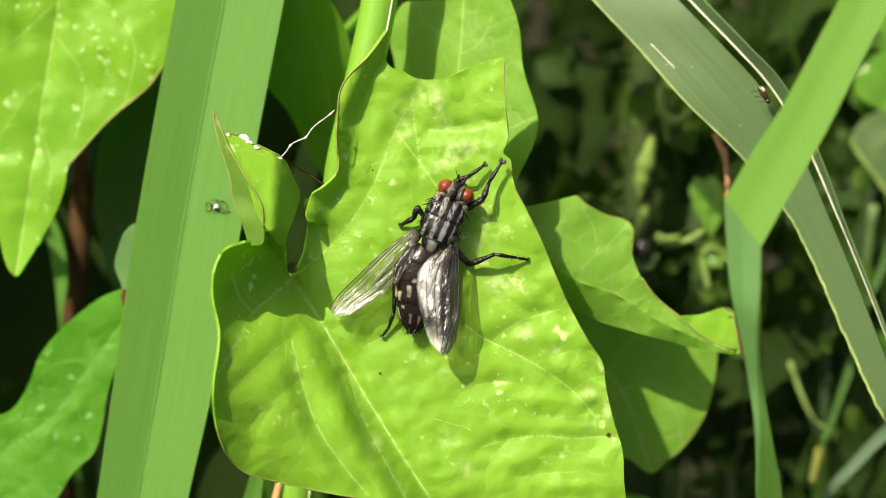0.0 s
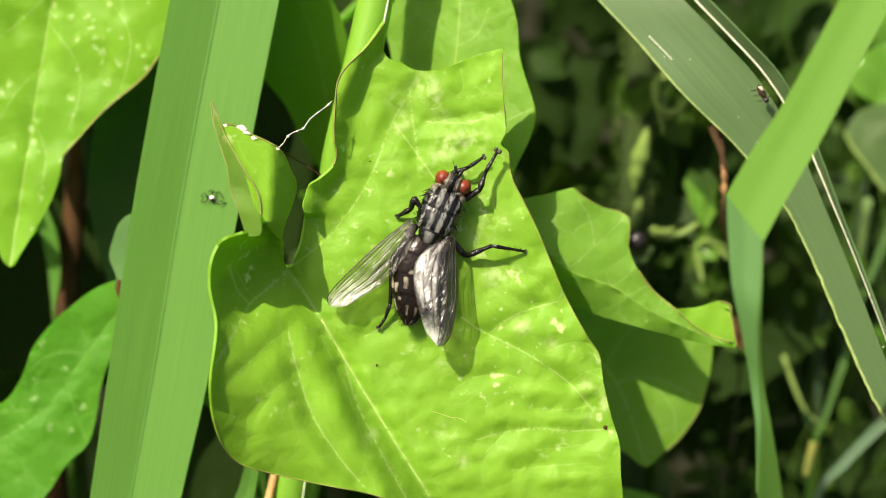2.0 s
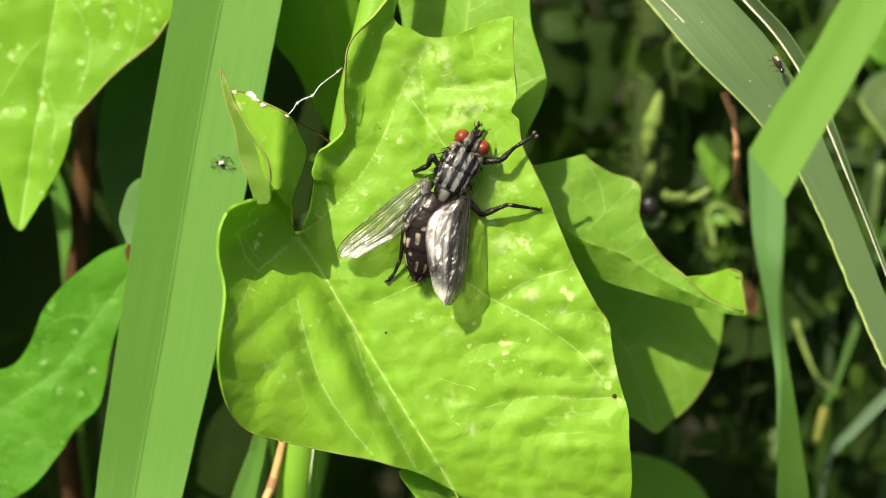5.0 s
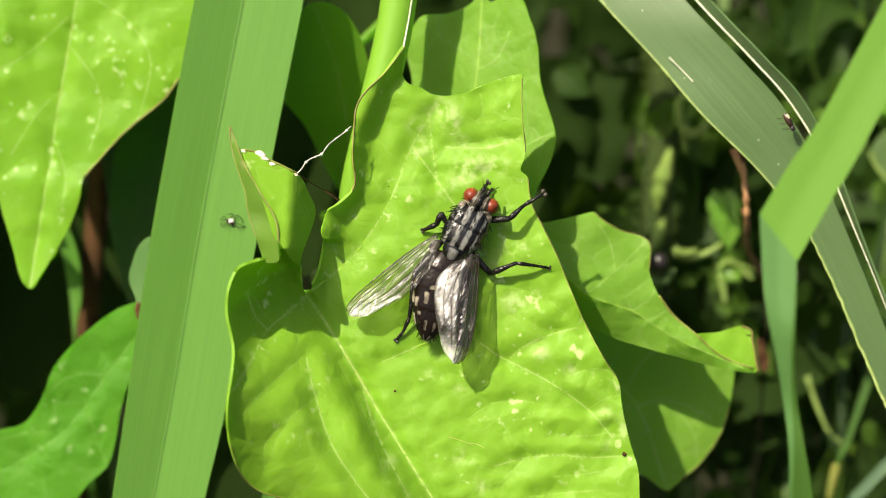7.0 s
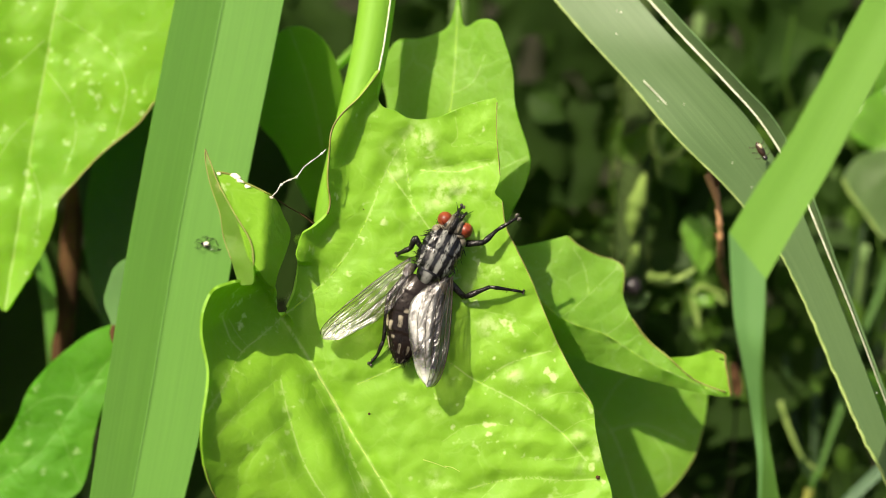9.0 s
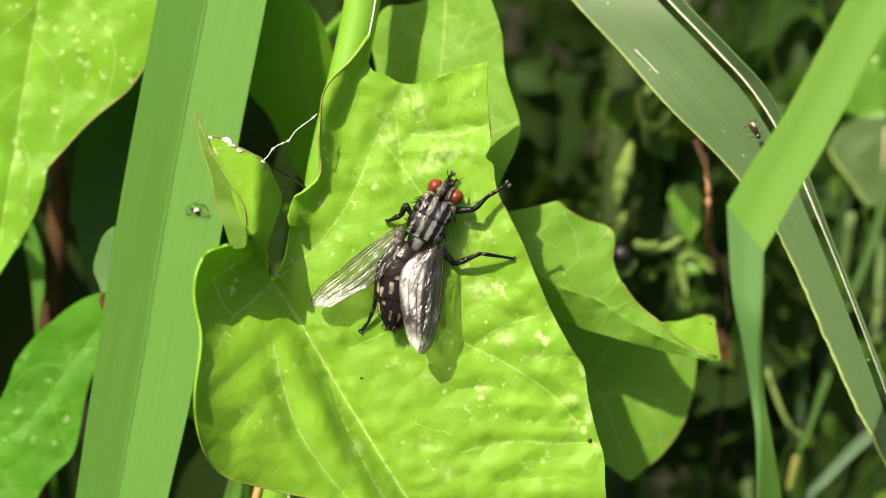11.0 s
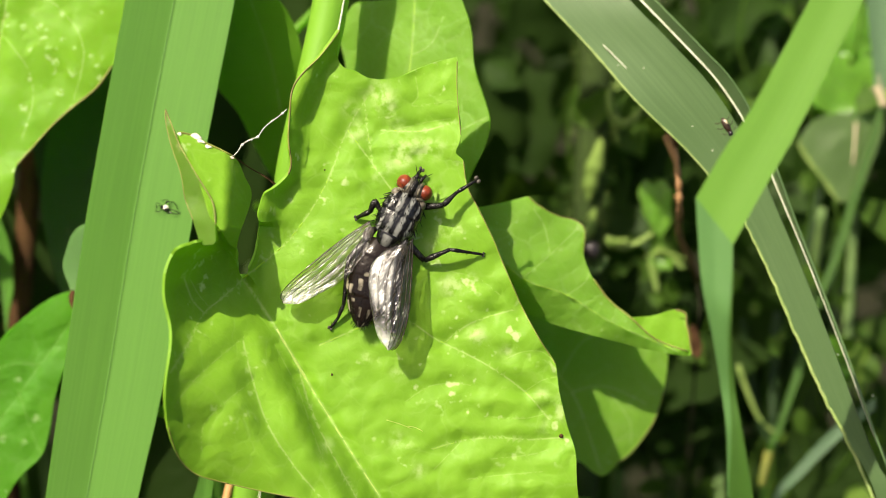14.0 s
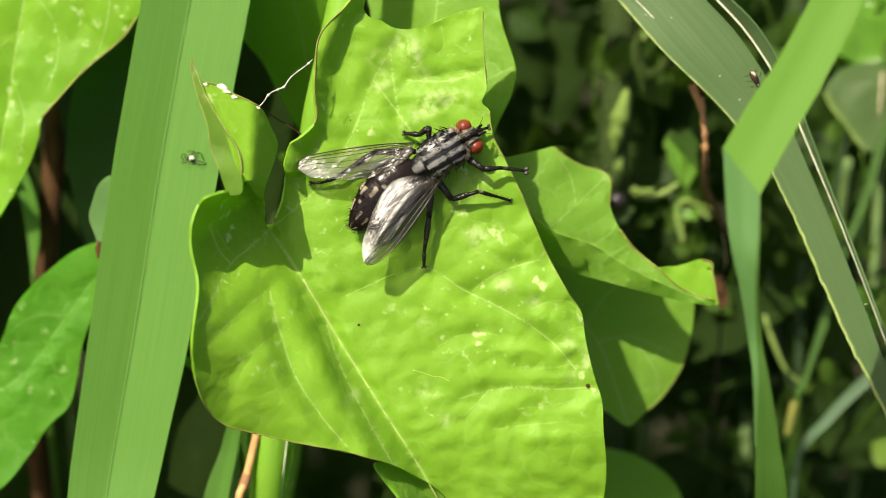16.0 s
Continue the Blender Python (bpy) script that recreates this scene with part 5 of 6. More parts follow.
    # dim and dark blades carry their shade in the colour
    for label, l, r, mat in (
        ("thin green grass stem with a yellow joint and a pale sheath", [(44.7, 13.4, -30.0), (43.4, 9.0, -30.0), (41.9, 4.8, -30.0), (40.7, 0.7, -30.0), (38.5, -5.3, -30.0), (37.1, -10.2, -30.0), (36.1, -13.3, -30.0), (35.1, -16.5, -30.0), (34.3, -18.5, -30.0)], [(45.3, 13.4, -30.0), (44.0, 9.0, -30.0), (42.7, 4.8, -30.0), (41.5, 0.7, -30.0), (39.2, -5.3, -30.0), (37.9, -10.2, -30.0), (36.8, -13.3, -30.0), (35.7, -16.4, -30.0), (34.9, -18.5, -30.0)], GRASS_DIM),
        ("pale bluish grass blade slanting up", [(43.5, -13.2, -26.0), (39.9, -15.8, -26.0), (36.4, -19.4, -26.0), (33.9, -22.9, -26.0)], [(43.5, -14.2, -26.0), (40.1, -17.0, -26.0), (36.9, -20.2, -26.0), (34.5, -23.2, -26.0)], GRASS_BLUE),
        ("dull green grass blade in the shade", [(35.9, -5.5, -36.0), (35.6, -8.4, -36.0), (35.5, -12.7, -36.0), (35.4, -19.1, -36.0)], [(36.8, -5.5, -36.0), (36.6, -8.4, -36.0), (36.3, -12.7, -36.0), (36.0, -19.1, -36.0)], GRASS_SHADE),
        ("narrow dark green grass blade leaning over", [(33.0, -6.4, -38.0), (34.0, -12.8, -38.0), (35.1, -17.1, -38.0), (36.7, -19.2, -38.0)], [(33.6, -6.1, -38.0), (34.7, -12.5, -38.0), (35.8, -16.5, -38.0), (37.1, -18.9, -38.0)], GRASS_SHADE),
        ("grass blade in deep shade", [(41.1, 8.7, -40.0), (39.7, 2.2, -40.0), (38.6, -4.3, -40.0), (38.1, -14.0, -40.0)], [(41.9, 8.7, -40.0), (40.5, 2.2, -40.0), (39.3, -4.3, -40.0), (38.6, -14.0, -40.0)], GRASS_SHADE),
    ):
        end = l[-1]
        g = grass_thing(label, l + down(*end), r + down(end[0] + 0.5, end[1], end[2]), mat)
        if "joint" in label:
            base = g.matrix_world.translation
            part("joint", rod([(34.5, -18.2, -29.6), (34.1, -19.8, -29.6), (33.8, -21.3, -29.6)], 0.5, base, 8, taper=0.75), JOINT, g, "yellow swollen joint")
            part("upper_blade", grass_blade([(43.2, 26.0, -29.0), (43.4, 22.9, -29.0), (43.8, 18.8, -29.0), (44.1, 14.9, -29.0)], [(45.8, 26.0, -29.0), (45.6, 22.9, -29.0), (45.5, 18.8, -29.0), (45.3, 14.8, -29.0)], base, 8, 0.4), GRASS_BLUE, g, "blue-green upper blade")
            part("collar", rod([(44.1, 15.1, -28.6), (44.6, 14.2, -28.6), (44.8, 13.3, -28.6)], 0.5, base, 8, taper=0.7), STRAW_PALE, g, "pale papery collar")
            for line in [[(45.1, 14.7, -28.4), (45.7, 15.1, -28.4)], [(44.6, 14.3, -28.4), (44.3, 16.2, -28.4)], [(44.9, 14.1, -28.4), (45.5, 12.8, -28.4)]]:
                part("collar_shred", rod(line, 0.1, base, 5, taper=0.3), STRAW_PALE, g)
    # withered scraps behind the folded tip
    base = bank(26, -240, -110)
    base.z = 0
    t = thing("dead_leaf", base, "small withered brown leaf curled behind the green leaf tip", "dead leaf")
    part("blade", sheet([(26.2, -6.9, -22.0), (26.7, -6.5, -22.0), (27.1, -7.3, -22.0), (27.3, -8.4, -22.0), (27.0, -9.4, -22.0), (26.5, -9.0, -22.0), (26.3, -7.9, -22.0)], lambda u, v: -22 + 0.9 * noise.noise((u * 0.9, v * 0.7, 81)), base, 0.5), STEM_BROWN, t)
    part("stalk", rod([(26.8, -2.9, -21.5), (27.0, -4.4, -21.5), (27.0, -5.9, -21.5), (27.8, -10.3, -30.0)] + down(28.3, -11.5, -34.0), 0.14, base, 6), SOIL, t)
    base = bank(40, -235, -110)
    base.z = 0
    t = thing("weed", base, "yellow-green weed leaves low beside the arching grass", "weed", "weeds behind the leaf")
    # the sun on these leaves is part of their brighter greens
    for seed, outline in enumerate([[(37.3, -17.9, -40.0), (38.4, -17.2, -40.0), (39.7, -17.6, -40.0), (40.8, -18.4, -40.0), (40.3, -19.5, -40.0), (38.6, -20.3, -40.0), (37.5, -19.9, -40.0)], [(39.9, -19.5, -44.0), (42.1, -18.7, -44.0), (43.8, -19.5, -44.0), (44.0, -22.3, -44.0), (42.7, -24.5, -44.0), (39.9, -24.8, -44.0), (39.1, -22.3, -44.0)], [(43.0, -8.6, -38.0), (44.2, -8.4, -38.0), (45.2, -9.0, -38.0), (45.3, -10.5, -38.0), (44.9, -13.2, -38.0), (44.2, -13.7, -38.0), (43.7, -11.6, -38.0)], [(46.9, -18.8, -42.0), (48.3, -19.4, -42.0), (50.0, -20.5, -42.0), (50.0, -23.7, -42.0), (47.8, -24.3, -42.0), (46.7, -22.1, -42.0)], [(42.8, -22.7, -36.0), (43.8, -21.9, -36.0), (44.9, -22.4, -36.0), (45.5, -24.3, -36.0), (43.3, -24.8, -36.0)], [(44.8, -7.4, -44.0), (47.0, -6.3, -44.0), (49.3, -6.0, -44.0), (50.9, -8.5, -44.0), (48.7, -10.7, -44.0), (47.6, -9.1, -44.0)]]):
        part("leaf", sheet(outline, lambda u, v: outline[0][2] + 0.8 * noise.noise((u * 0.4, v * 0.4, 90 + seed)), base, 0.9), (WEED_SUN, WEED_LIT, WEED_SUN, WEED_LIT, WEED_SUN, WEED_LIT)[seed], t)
    part("leaf", sheet([(33.7, 25.8, -46.0), (36.7, 26.4, -46.0), (39.8, 25.3, -46.0), (38.4, 21.9, -46.0), (37.0, 18.6, -46.0), (36.2, 18.0, -46.0), (35.5, 20.8, -46.0), (34.3, 22.4, -46.0)], lambda u, v: -46 + 0.8 * noise.noise((u * 0.4, v * 0.4, 97)), base, 1.0), WEED_BROAD, t)
    part("dry_tip", rod([(38.5, -21.9, -39.0), (39.1, -21.3, -39.0), (39.8, -21.1, -39.0)], 0.25, base, 6, taper=0.4), STICK, t, "withered tan tip")
    part("stalk", rod([(42, -14, -45)] + down(41, -24, -50), 0.5, base, 7), WEED_STEM, t)
    # glossy leaf at the right edge
    base = bank(38, -230, -100)
    base.z = 0
    t = thing("weed", base, "broad grey-green leaf beside the arching grass", "weed", "weeds behind the leaf")
    grey = part("leaf", sheet([(37.8, 10.2, -33.0), (38.9, 12.0, -33.0), (40.5, 12.8, -33.0), (42.6, 13.0, -33.0), (45.0, 13.6, -33.0), (45.5, 11.3, -33.0), (44.2, 7.6, -33.0), (43.2, 5.2, -33.0), (42.5, 4.8, -33.0), (41.5, 4.9, -33.0), (40.0, 6.9, -33.0), (38.5, 8.8, -33.0)], lambda u, v: -33 + 0.4 * noise.noise((u * 0.3, v * 0.3, 71)) + 0.12 * (u - 38), base, 0.9), WEED_BROAD, t)
    part("leaf_edge", rod([(u, v, w + 0.1) for u, v, w in [(37.8, 10.2, -33.0), (38.5, 8.8, -33.0), (40.0, 6.9, -33.0), (41.5, 4.9, -33.0), (42.3, 4.8, -33.0)]], 0.2, base, 6), WEED_PALE, grey, "pale edge")
    part("streak", rod([(43.0, 12.0, -32.3), (42.9, 10.1, -32.3), (42.7, 8.0, -32.3)], 0.16, base, 6, taper=0.5), STRAW_PALE, grey, "yellowed streak")
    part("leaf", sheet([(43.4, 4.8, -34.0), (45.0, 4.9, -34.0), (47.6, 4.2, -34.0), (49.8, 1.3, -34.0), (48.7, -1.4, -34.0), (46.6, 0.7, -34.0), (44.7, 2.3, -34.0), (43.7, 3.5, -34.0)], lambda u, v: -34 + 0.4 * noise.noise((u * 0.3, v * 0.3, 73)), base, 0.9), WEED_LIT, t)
    part("stalk", rod([(40, 4, -33)] + down(40, 0, -36), 0.5, base, 7), WEED_STEM, t)
    base = bank(44, -230, -100)
    base.z = 0
    t = thing("weed", base, "glossy toothed dark green leaves catching the sun", "weed", "weeds behind the leaf")
    for outline, seed in (([(38.2, 15.3, -34.0), (40.1, 17.9, -34.0), (42.9, 18.7, -34.0), (46.1, 17.4, -34.0), (46.6, 14.3, -34.0), (43.5, 12.7, -34.0), (40.3, 13.2, -34.0)], 1), ([(39.6, 20.2, -36.0), (41.7, 22.9, -36.0), (45.4, 23.4, -36.0), (47.6, 20.8, -36.0), (44.4, 18.6, -36.0), (41.7, 18.4, -36.0)], 2), ([(37.3, -17.6, -38.0), (39.4, -16.6, -38.0), (42.6, -17.6, -38.0), (45.8, -20.8, -38.0), (44.7, -24.6, -38.0), (39.9, -24.8, -38.0), (37.3, -21.4, -38.0)], 3), ([(40.4, -7.9, -36.0), (42.0, -8.4, -36.0), (43.3, -11.1, -36.0), (42.8, -13.7, -36.0), (41.2, -13.2, -36.0), (40.7, -10.6, -36.0)], 4)):
        part("leaf", sheet(outline, lambda u, v: outline[0][2] + 0.9 * noise.noise((u * 0.45, v * 0.45, seed)) + 0.55 * noise.noise((u * 1.1, v * 1.1, seed + 5)), base, 0.9), WEED_SHADE if seed == 3 else WEED_GLOSS, t)
    part("stalk", rod([(44, 8, -37), (43, -18, -40)] + down(43, -20, -42), 0.5, base, 7), WEED_STEM, t)


def add_seedlings(bm):
    """Fine stems and small leaves of the bank here and there, sunlight put into their colour."""
    rnd, old = random.Random(23), len(bm.faces)
    for i in range(130):
        u, v, w = rnd.uniform(17, 46), rnd.uniform(-24, 26), rnd.uniform(-46, -31)
        if i < 60:
            lean, bend, long = rnd.uniform(-4, 4), rnd.uniform(-3, 3), rnd.uniform(6, 16)
            line = [bank(*p) for p in spline([(u, v, w), (u + lean * 0.4 + bend, v - long * 0.5, w - 1), (u + lean, v - long, w - 4)], 5)]
            tube(bm, line, [rnd.uniform(0.00008, 0.0002)] * len(line), 4)
            continue
        size, a = rnd.uniform(1.2, 3.4), rnd.uniform(0, 6.28)
        x = Vector((math.cos(a), math.sin(a), rnd.uniform(-0.5, 0.5))).normalized()
        y = Vector((rnd.uniform(-0.8, 0.4), rnd.uniform(-0.3, 0.9), 1)).cross(x).normalized()
        z = x.cross(y)
        rows = []
        for k in range(6):
            s = k / 5
            half = 0.32 * size * math.sin(math.pi * (0.08 + 0.9 * s)) * (1 + 0.2 * (k % 2))
            mid = Vector((u, v, w)) + x * size * s - z * size * 0.25 * s * s
            rows.append([bm.verts.new(bank(*(mid + y * half * q + z * 0.25 * abs(q) * half))) for q in (-1, 0, 1)])
        for r0, r1 in zip(rows, rows[1:]):
            for q in (0, 1):
                bm.faces.new((r0[q], r1[q], r1[q + 1], r0[q + 1]))
    bm.faces.ensure_lookup_table()
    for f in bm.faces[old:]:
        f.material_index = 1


def build_undergrowth():
    """Countless leaves of the bank, behind what is seen, and unseen ones added for shade."""
    rnd, bm = random.Random(11), bmesh.new()
    for i in range(10800):
        if i >= 9000:
            # unseen leaves at the left, added to shade the gaps
            c = Vector((rnd.uniform(-84, -50), rnd.uniform(-4, 56), rnd.uniform(-34, -9)))
        elif i < 3000:
            c = Vector((rnd.uniform(-110, 110), rnd.uniform(-110, 90), rnd.uniform(-120, -58)))
        elif i < 6200:
            c = Vector((rnd.uniform(-90, 90), rnd.uniform(-150, -30), rnd.uniform(-110, -34)))
        else:
            # unseen leaves above, added to keep sun off the weeds
            c = Vector((rnd.uniform(-120, 90), rnd.uniform(46, 150), rnd.uniform(-110, -22)))
        if bank(*c).z < 0.005:
            continue
        size, a = rnd.uniform(5, 13), rnd.uniform(0, 6.28)
        x = Vector((math.cos(a), math.sin(a), rnd.uniform(-0.7, 0.7))).normalized()
        y = Vector((rnd.uniform(-1, 1), rnd.uniform(-1, 1), 1)).cross(x).normalized()
        z = x.cross(y)
        pts = [c, c + x * size * 0.35 + y * size * 0.24 + z * size * 0.06, c + x * size * 0.8 + y * size * 0.12, c + x * size - z * size * 0.12, c + x * size * 0.8 - y * size * 0.12, c + x * size * 0.35 - y * size * 0.24 + z * size * 0.06, c + x * size * 0.5 - z * size * 0.05]
        vs = [bm.verts.new(bank(*p)) for p in pts]
        for k in range(6):
            bm.faces.new((vs[k], vs[(k + 1) % 6], vs[6]))
    add_seedlings(bm)
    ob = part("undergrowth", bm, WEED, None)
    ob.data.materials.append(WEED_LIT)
    tagged(ob, "dense dark green undergrowth of the shady bank", "undergrowth", kind="stuff")


build_weeds()
build_undergrowth()


# ---- the fly: forward +x, left +y, up +z, millimetres above the leaf ----
def mix_of(nodes, links, fac, first, second):
    m = nodes.new("ShaderNodeMixShader")
    links.new(fac, m.inputs[0]) if isinstance(fac, bpy.types.NodeSocket) else None
    if isinstance(fac, float):
        m.inputs[0].default_value = fac
    links.new(first, m.inputs[1])
    links.new(second, m.inputs[2])
    links.new(m.outputs[0], nodes["Material Output"].inputs[0])


def attribute(nodes, name):
    n = nodes.new("ShaderNodeAttribute")
    n.attribute_name = name
    return n.outputs["Fac"]


def span(nodes, links, value, a, b, c, d):
    r = nodes.new("ShaderNodeMapRange")
    for k, x in enumerate((a, b, c, d)):
        r.inputs[k + 1].default_value = x
    links.new(value, r.inputs[0])
    return r.outputs[0]


def fly_materials():
    # thorax: black stripes on silvery dust
    m, nodes, links, b = shader("fly_thorax")
    n = noise_of(nodes, links, 1500, 4, 0.2, 0.8)
    total = nodes.new("ShaderNodeMath")
    total.operation = "MULTIPLY_ADD"
    total.inputs[1].default_value = 0.25
    links.new(n, total.inputs[0])
    links.new(attribute(nodes, "pale"), total.inputs[2])
    fac = span(nodes, links, total.outputs[0], 0.38, 0.72, 0.0, 1.0)
    links.new(mix_colour(nodes, links, fac, (0.004, 0.004, 0.0045), (0.215, 0.22, 0.20)), b.inputs["Base Color"])
    b.inputs["Roughness"].default_value, b.inputs["Specular IOR Level"].default_value = 0.27, 0.55
    bump(nodes, links, b, noise_of(nodes, links, 1500, 3, 0.2, 0.8, stretch=(0.5, 1.2, 1.0)), 0.00011, 0.7)
    thorax = m
    # abdomen: glossy black-brown, chequered with silver dust
    m, nodes, links, b = shader("fly_abdomen")
    n = noise_of(nodes, links, 1700, 3, 0.2, 0.8)
    total = nodes.new("ShaderNodeMath")
    total.operation = "MULTIPLY_ADD"
    total.inputs[1].default_value = 0.4
    links.new(n, total.inputs[0])
    links.new(attribute(nodes, "pale"), total.inputs[2])
    fac = span(nodes, links, total.outputs[0], 0.55, 1.1, 0.0, 1.0)
    links.new(mix_colour(nodes, links, fac, (0.009, 0.006, 0.005), (0.27, 0.24, 0.18)), b.inputs["Base Color"])
    b.inputs["Roughness"].default_value, b.inputs["Specular IOR Level"].default_value = 0.17, 0.2
    bump(nodes, links, b, noise_of(nodes, links, 1600, 2, 0.2, 0.8), 0.00003)
    abdomen = m
    # wing: clear smoky skin, pleated, glossy
    m, nodes, links, b = shader("fly_wing")
    clear = nodes.new("ShaderNodeBsdfTransparent")
    clear.inputs[0].default_value = (0.74, 0.70, 0.56, 1)
    # whitish skin, and glare that is put into the colour
    milk_glare = attribute(nodes, "milk_glare")
    links.new(mix_colour(nodes, links, milk_glare, (0.03, 0.025, 0.022), (0.86, 0.87, 0.80)), b.inputs["Base Color"])
    b.inputs["Roughness"].default_value, b.inputs["Specular IOR Level"].default_value = 0.22, 1.0
    b.inputs["Coat Weight"].default_value, b.inputs["Coat Roughness"].default_value = 0.7, 0.12
    ripple = noise_of(nodes, links, 900, 4, 0.2, 0.8, stretch=(0.6, 1.3, 1.0))
    bump(nodes, links, b, ripple, 0.00036, 0.9)
    streak = noise_of(nodes, links, 520, 4, 0.4, 0.62, stretch=(0.3, 2.0, 1.0))
    both = nodes.new("ShaderNodeMath")
    both.operation = "MULTIPLY_ADD"
    both.use_clamp = True
    both.inputs[1].default_value = 0.7
    links.new(milk_glare, both.inputs[0])
    links.new(span(nodes, links, streak, 0.0, 1.0, 0.1, 0.5), both.inputs[2])
    film = nodes.new("ShaderNodeMath")
    film.operation, film.use_clamp = "ADD", True
    links.new(both.outputs[0], film.inputs[0])
    links.new(attribute(nodes, "film"), film.inputs[1])
    mix_of(nodes, links, film.outputs[0], clear.outputs[0], b.outputs[0])
    wing = m
    m, nodes, links, b = shader("fly_wing_vein")
    b.inputs["Base Color"].default_value, b.inputs["Roughness"].default_value = (0.035, 0.025, 0.014, 1), 0.3
    clear = nodes.new("ShaderNodeBsdfTransparent")
    mix_of(nodes, links, 0.7, clear.outputs[0], b.outputs[0])
    vein_m = m
    black = plain_material("fly_black", (0.005, 0.005, 0.005), (0.014, 0.012, 0.011), 2500, 0.26, spec=0.3)
    eye = plain_material("fly_eye", (0.26, 0.042, 0.012), (0.13, 0.018, 0.006), 1500, 0.42, relief=0.00002)
    face = plain_material("fly_face", (0.10, 0.09, 0.07), (0.012, 0.011, 0.01), 1800, 0.42)
    pale = plain_material("fly_pale_dust", (0.24, 0.21, 0.15), (0.035, 0.03, 0.02), 1500, 0.3)
    pad = plain_material("fly_foot_pad", (0.055, 0.048, 0.036), (0.025, 0.02, 0.016), 1900, 0.5)
    return thorax, abdomen, wing, vein_m, black, eye, face, pale, pad


def egg(centre, radii, seg=24, rings=14, taper=0.0):
    """An egg in millimetres, narrower towards -x by taper."""
    bm = bmesh.new()
    bmesh.ops.create_uvsphere(bm, u_segments=seg, v_segments=rings, radius=1)
    for v in bm.verts:
        k = 1 - taper * max(0, -v.co.x)
        v.co = Vector((centre[0] + v.co.x * radii[0], centre[1] + v.co.y * radii[1] * k, centre[2] + v.co.z * radii[2] * k)) / 1000
    return bm


def body_shell(point, pale, rings=48, around=56):
    """A closed body along -x: point(s, angle) in millimetres, pale(s, angle) its silver dust."""
    bm = bmesh.new()
    dust = bm.verts.layers.float.new("pale")
    grid = []
    for i in range(rings + 1):
        s, row = i / rings, []
        for j in range(around):
            a = 2 * math.pi * j / around
            v = bm.verts.new(Vector(point(s, a)) / 1000)
            v[dust] = pale(s, a)
            row.append(v)
        grid.append(row)
    for r0, r1 in zip(grid, grid[1:]):
        for j in range(around):
            bm.faces.new((r0[j], r1[j], r1[(j + 1) % around], r0[(j + 1) % around]))
    bm.faces.new(grid[0])
    bm.faces.new(grid[-1][::-1])
    bmesh.ops.recalc_face_normals(bm, faces=bm.faces[:])
    return bm


def box01(x, a, b, soft):
    """1 between a and b, with soft ends."""
    return ease((x - a) / soft + 0.5) * ease((b - x) / soft + 0.5)


def thorax_point(s, a):
    x = 1.95 - 4.15 * s
    r = max(0.02, 1 - abs(2 * s - 1) ** 3.2) ** 0.5
    r *= 1 - 0.05 * box01(s, 0.47, 0.51, 0.05) - 0.12 * max(0, 0.3 - s)
    c, n = math.cos(a), math.sin(a)
    c, n = math.copysign(abs(c) ** 0.85, c), math.copysign(abs(n) ** 0.85, n)
    return x, 1.66 * r * c, 1.5 + 1.15 * r * n


def thorax_pale(s, a):
    x, y, z = thorax_point(s, a)
    stripe = 0.5 - 0.5 * math.cos(2 * math.pi * y / 0.80)
    if abs(y) > 1.2:
        stripe = 0.3 + 0.5 * noise.noise((x * 2, y * 3, z * 3))
    return 0.72 * max(0.0, stripe) - 0.25 * box01(s, 0.44, 0.5, 0.05) + 0.1 * noise.noise((x * 3, y * 2, 4))


def abdomen_point(s, a):
    x = -2.35 - 7.15 * s
    r = math.sin(math.pi * min(1.0, 0.16 + 0.84 * s ** 0.92)) ** 0.62 if s < 0.995 else 0.04
    step = (s * 4.4) % 1.0
    r *= 1 + 0.035 * ease(step / 0.85) - 0.035 * ease((step - 0.85) / 0.15)
    return x, 2.12 * r * math.cos(a), 1.22 + 1.16 * r * math.sin(a)


def abdomen_pale(s, a):
    ring, q = int(s * 4.4), (s * 4.4) % 1.0
    d = math.degrees(a)
    if d > 180:
        return 0.3
    d = min(d, 180 - d)
    out = 0.85 * box01(d, 6, 26, 5) * box01(q, 0.25, 0.8, 0.15)
    if ring % 2:
        out += 0.7 * box01(d, 38, 54, 6) * box01(q, 0.1, 0.65, 0.15) + 0.55 * box01(d, 66, 80, 5) * box01(q, 0.4, 0.95, 0.15)
    else:
        out += 0.65 * box01(d, 30, 46, 6) * box01(q, 0.45, 0.95, 0.15) + 0.6 * box01(d, 56, 72, 6) * box01(q, 0.1, 0.7, 0.15)
    return min(1.1, out * ease((s - 0.3) / 0.16) * (1 + 1.1 * noise.noise((s * 11, a * 3.1, 2))))


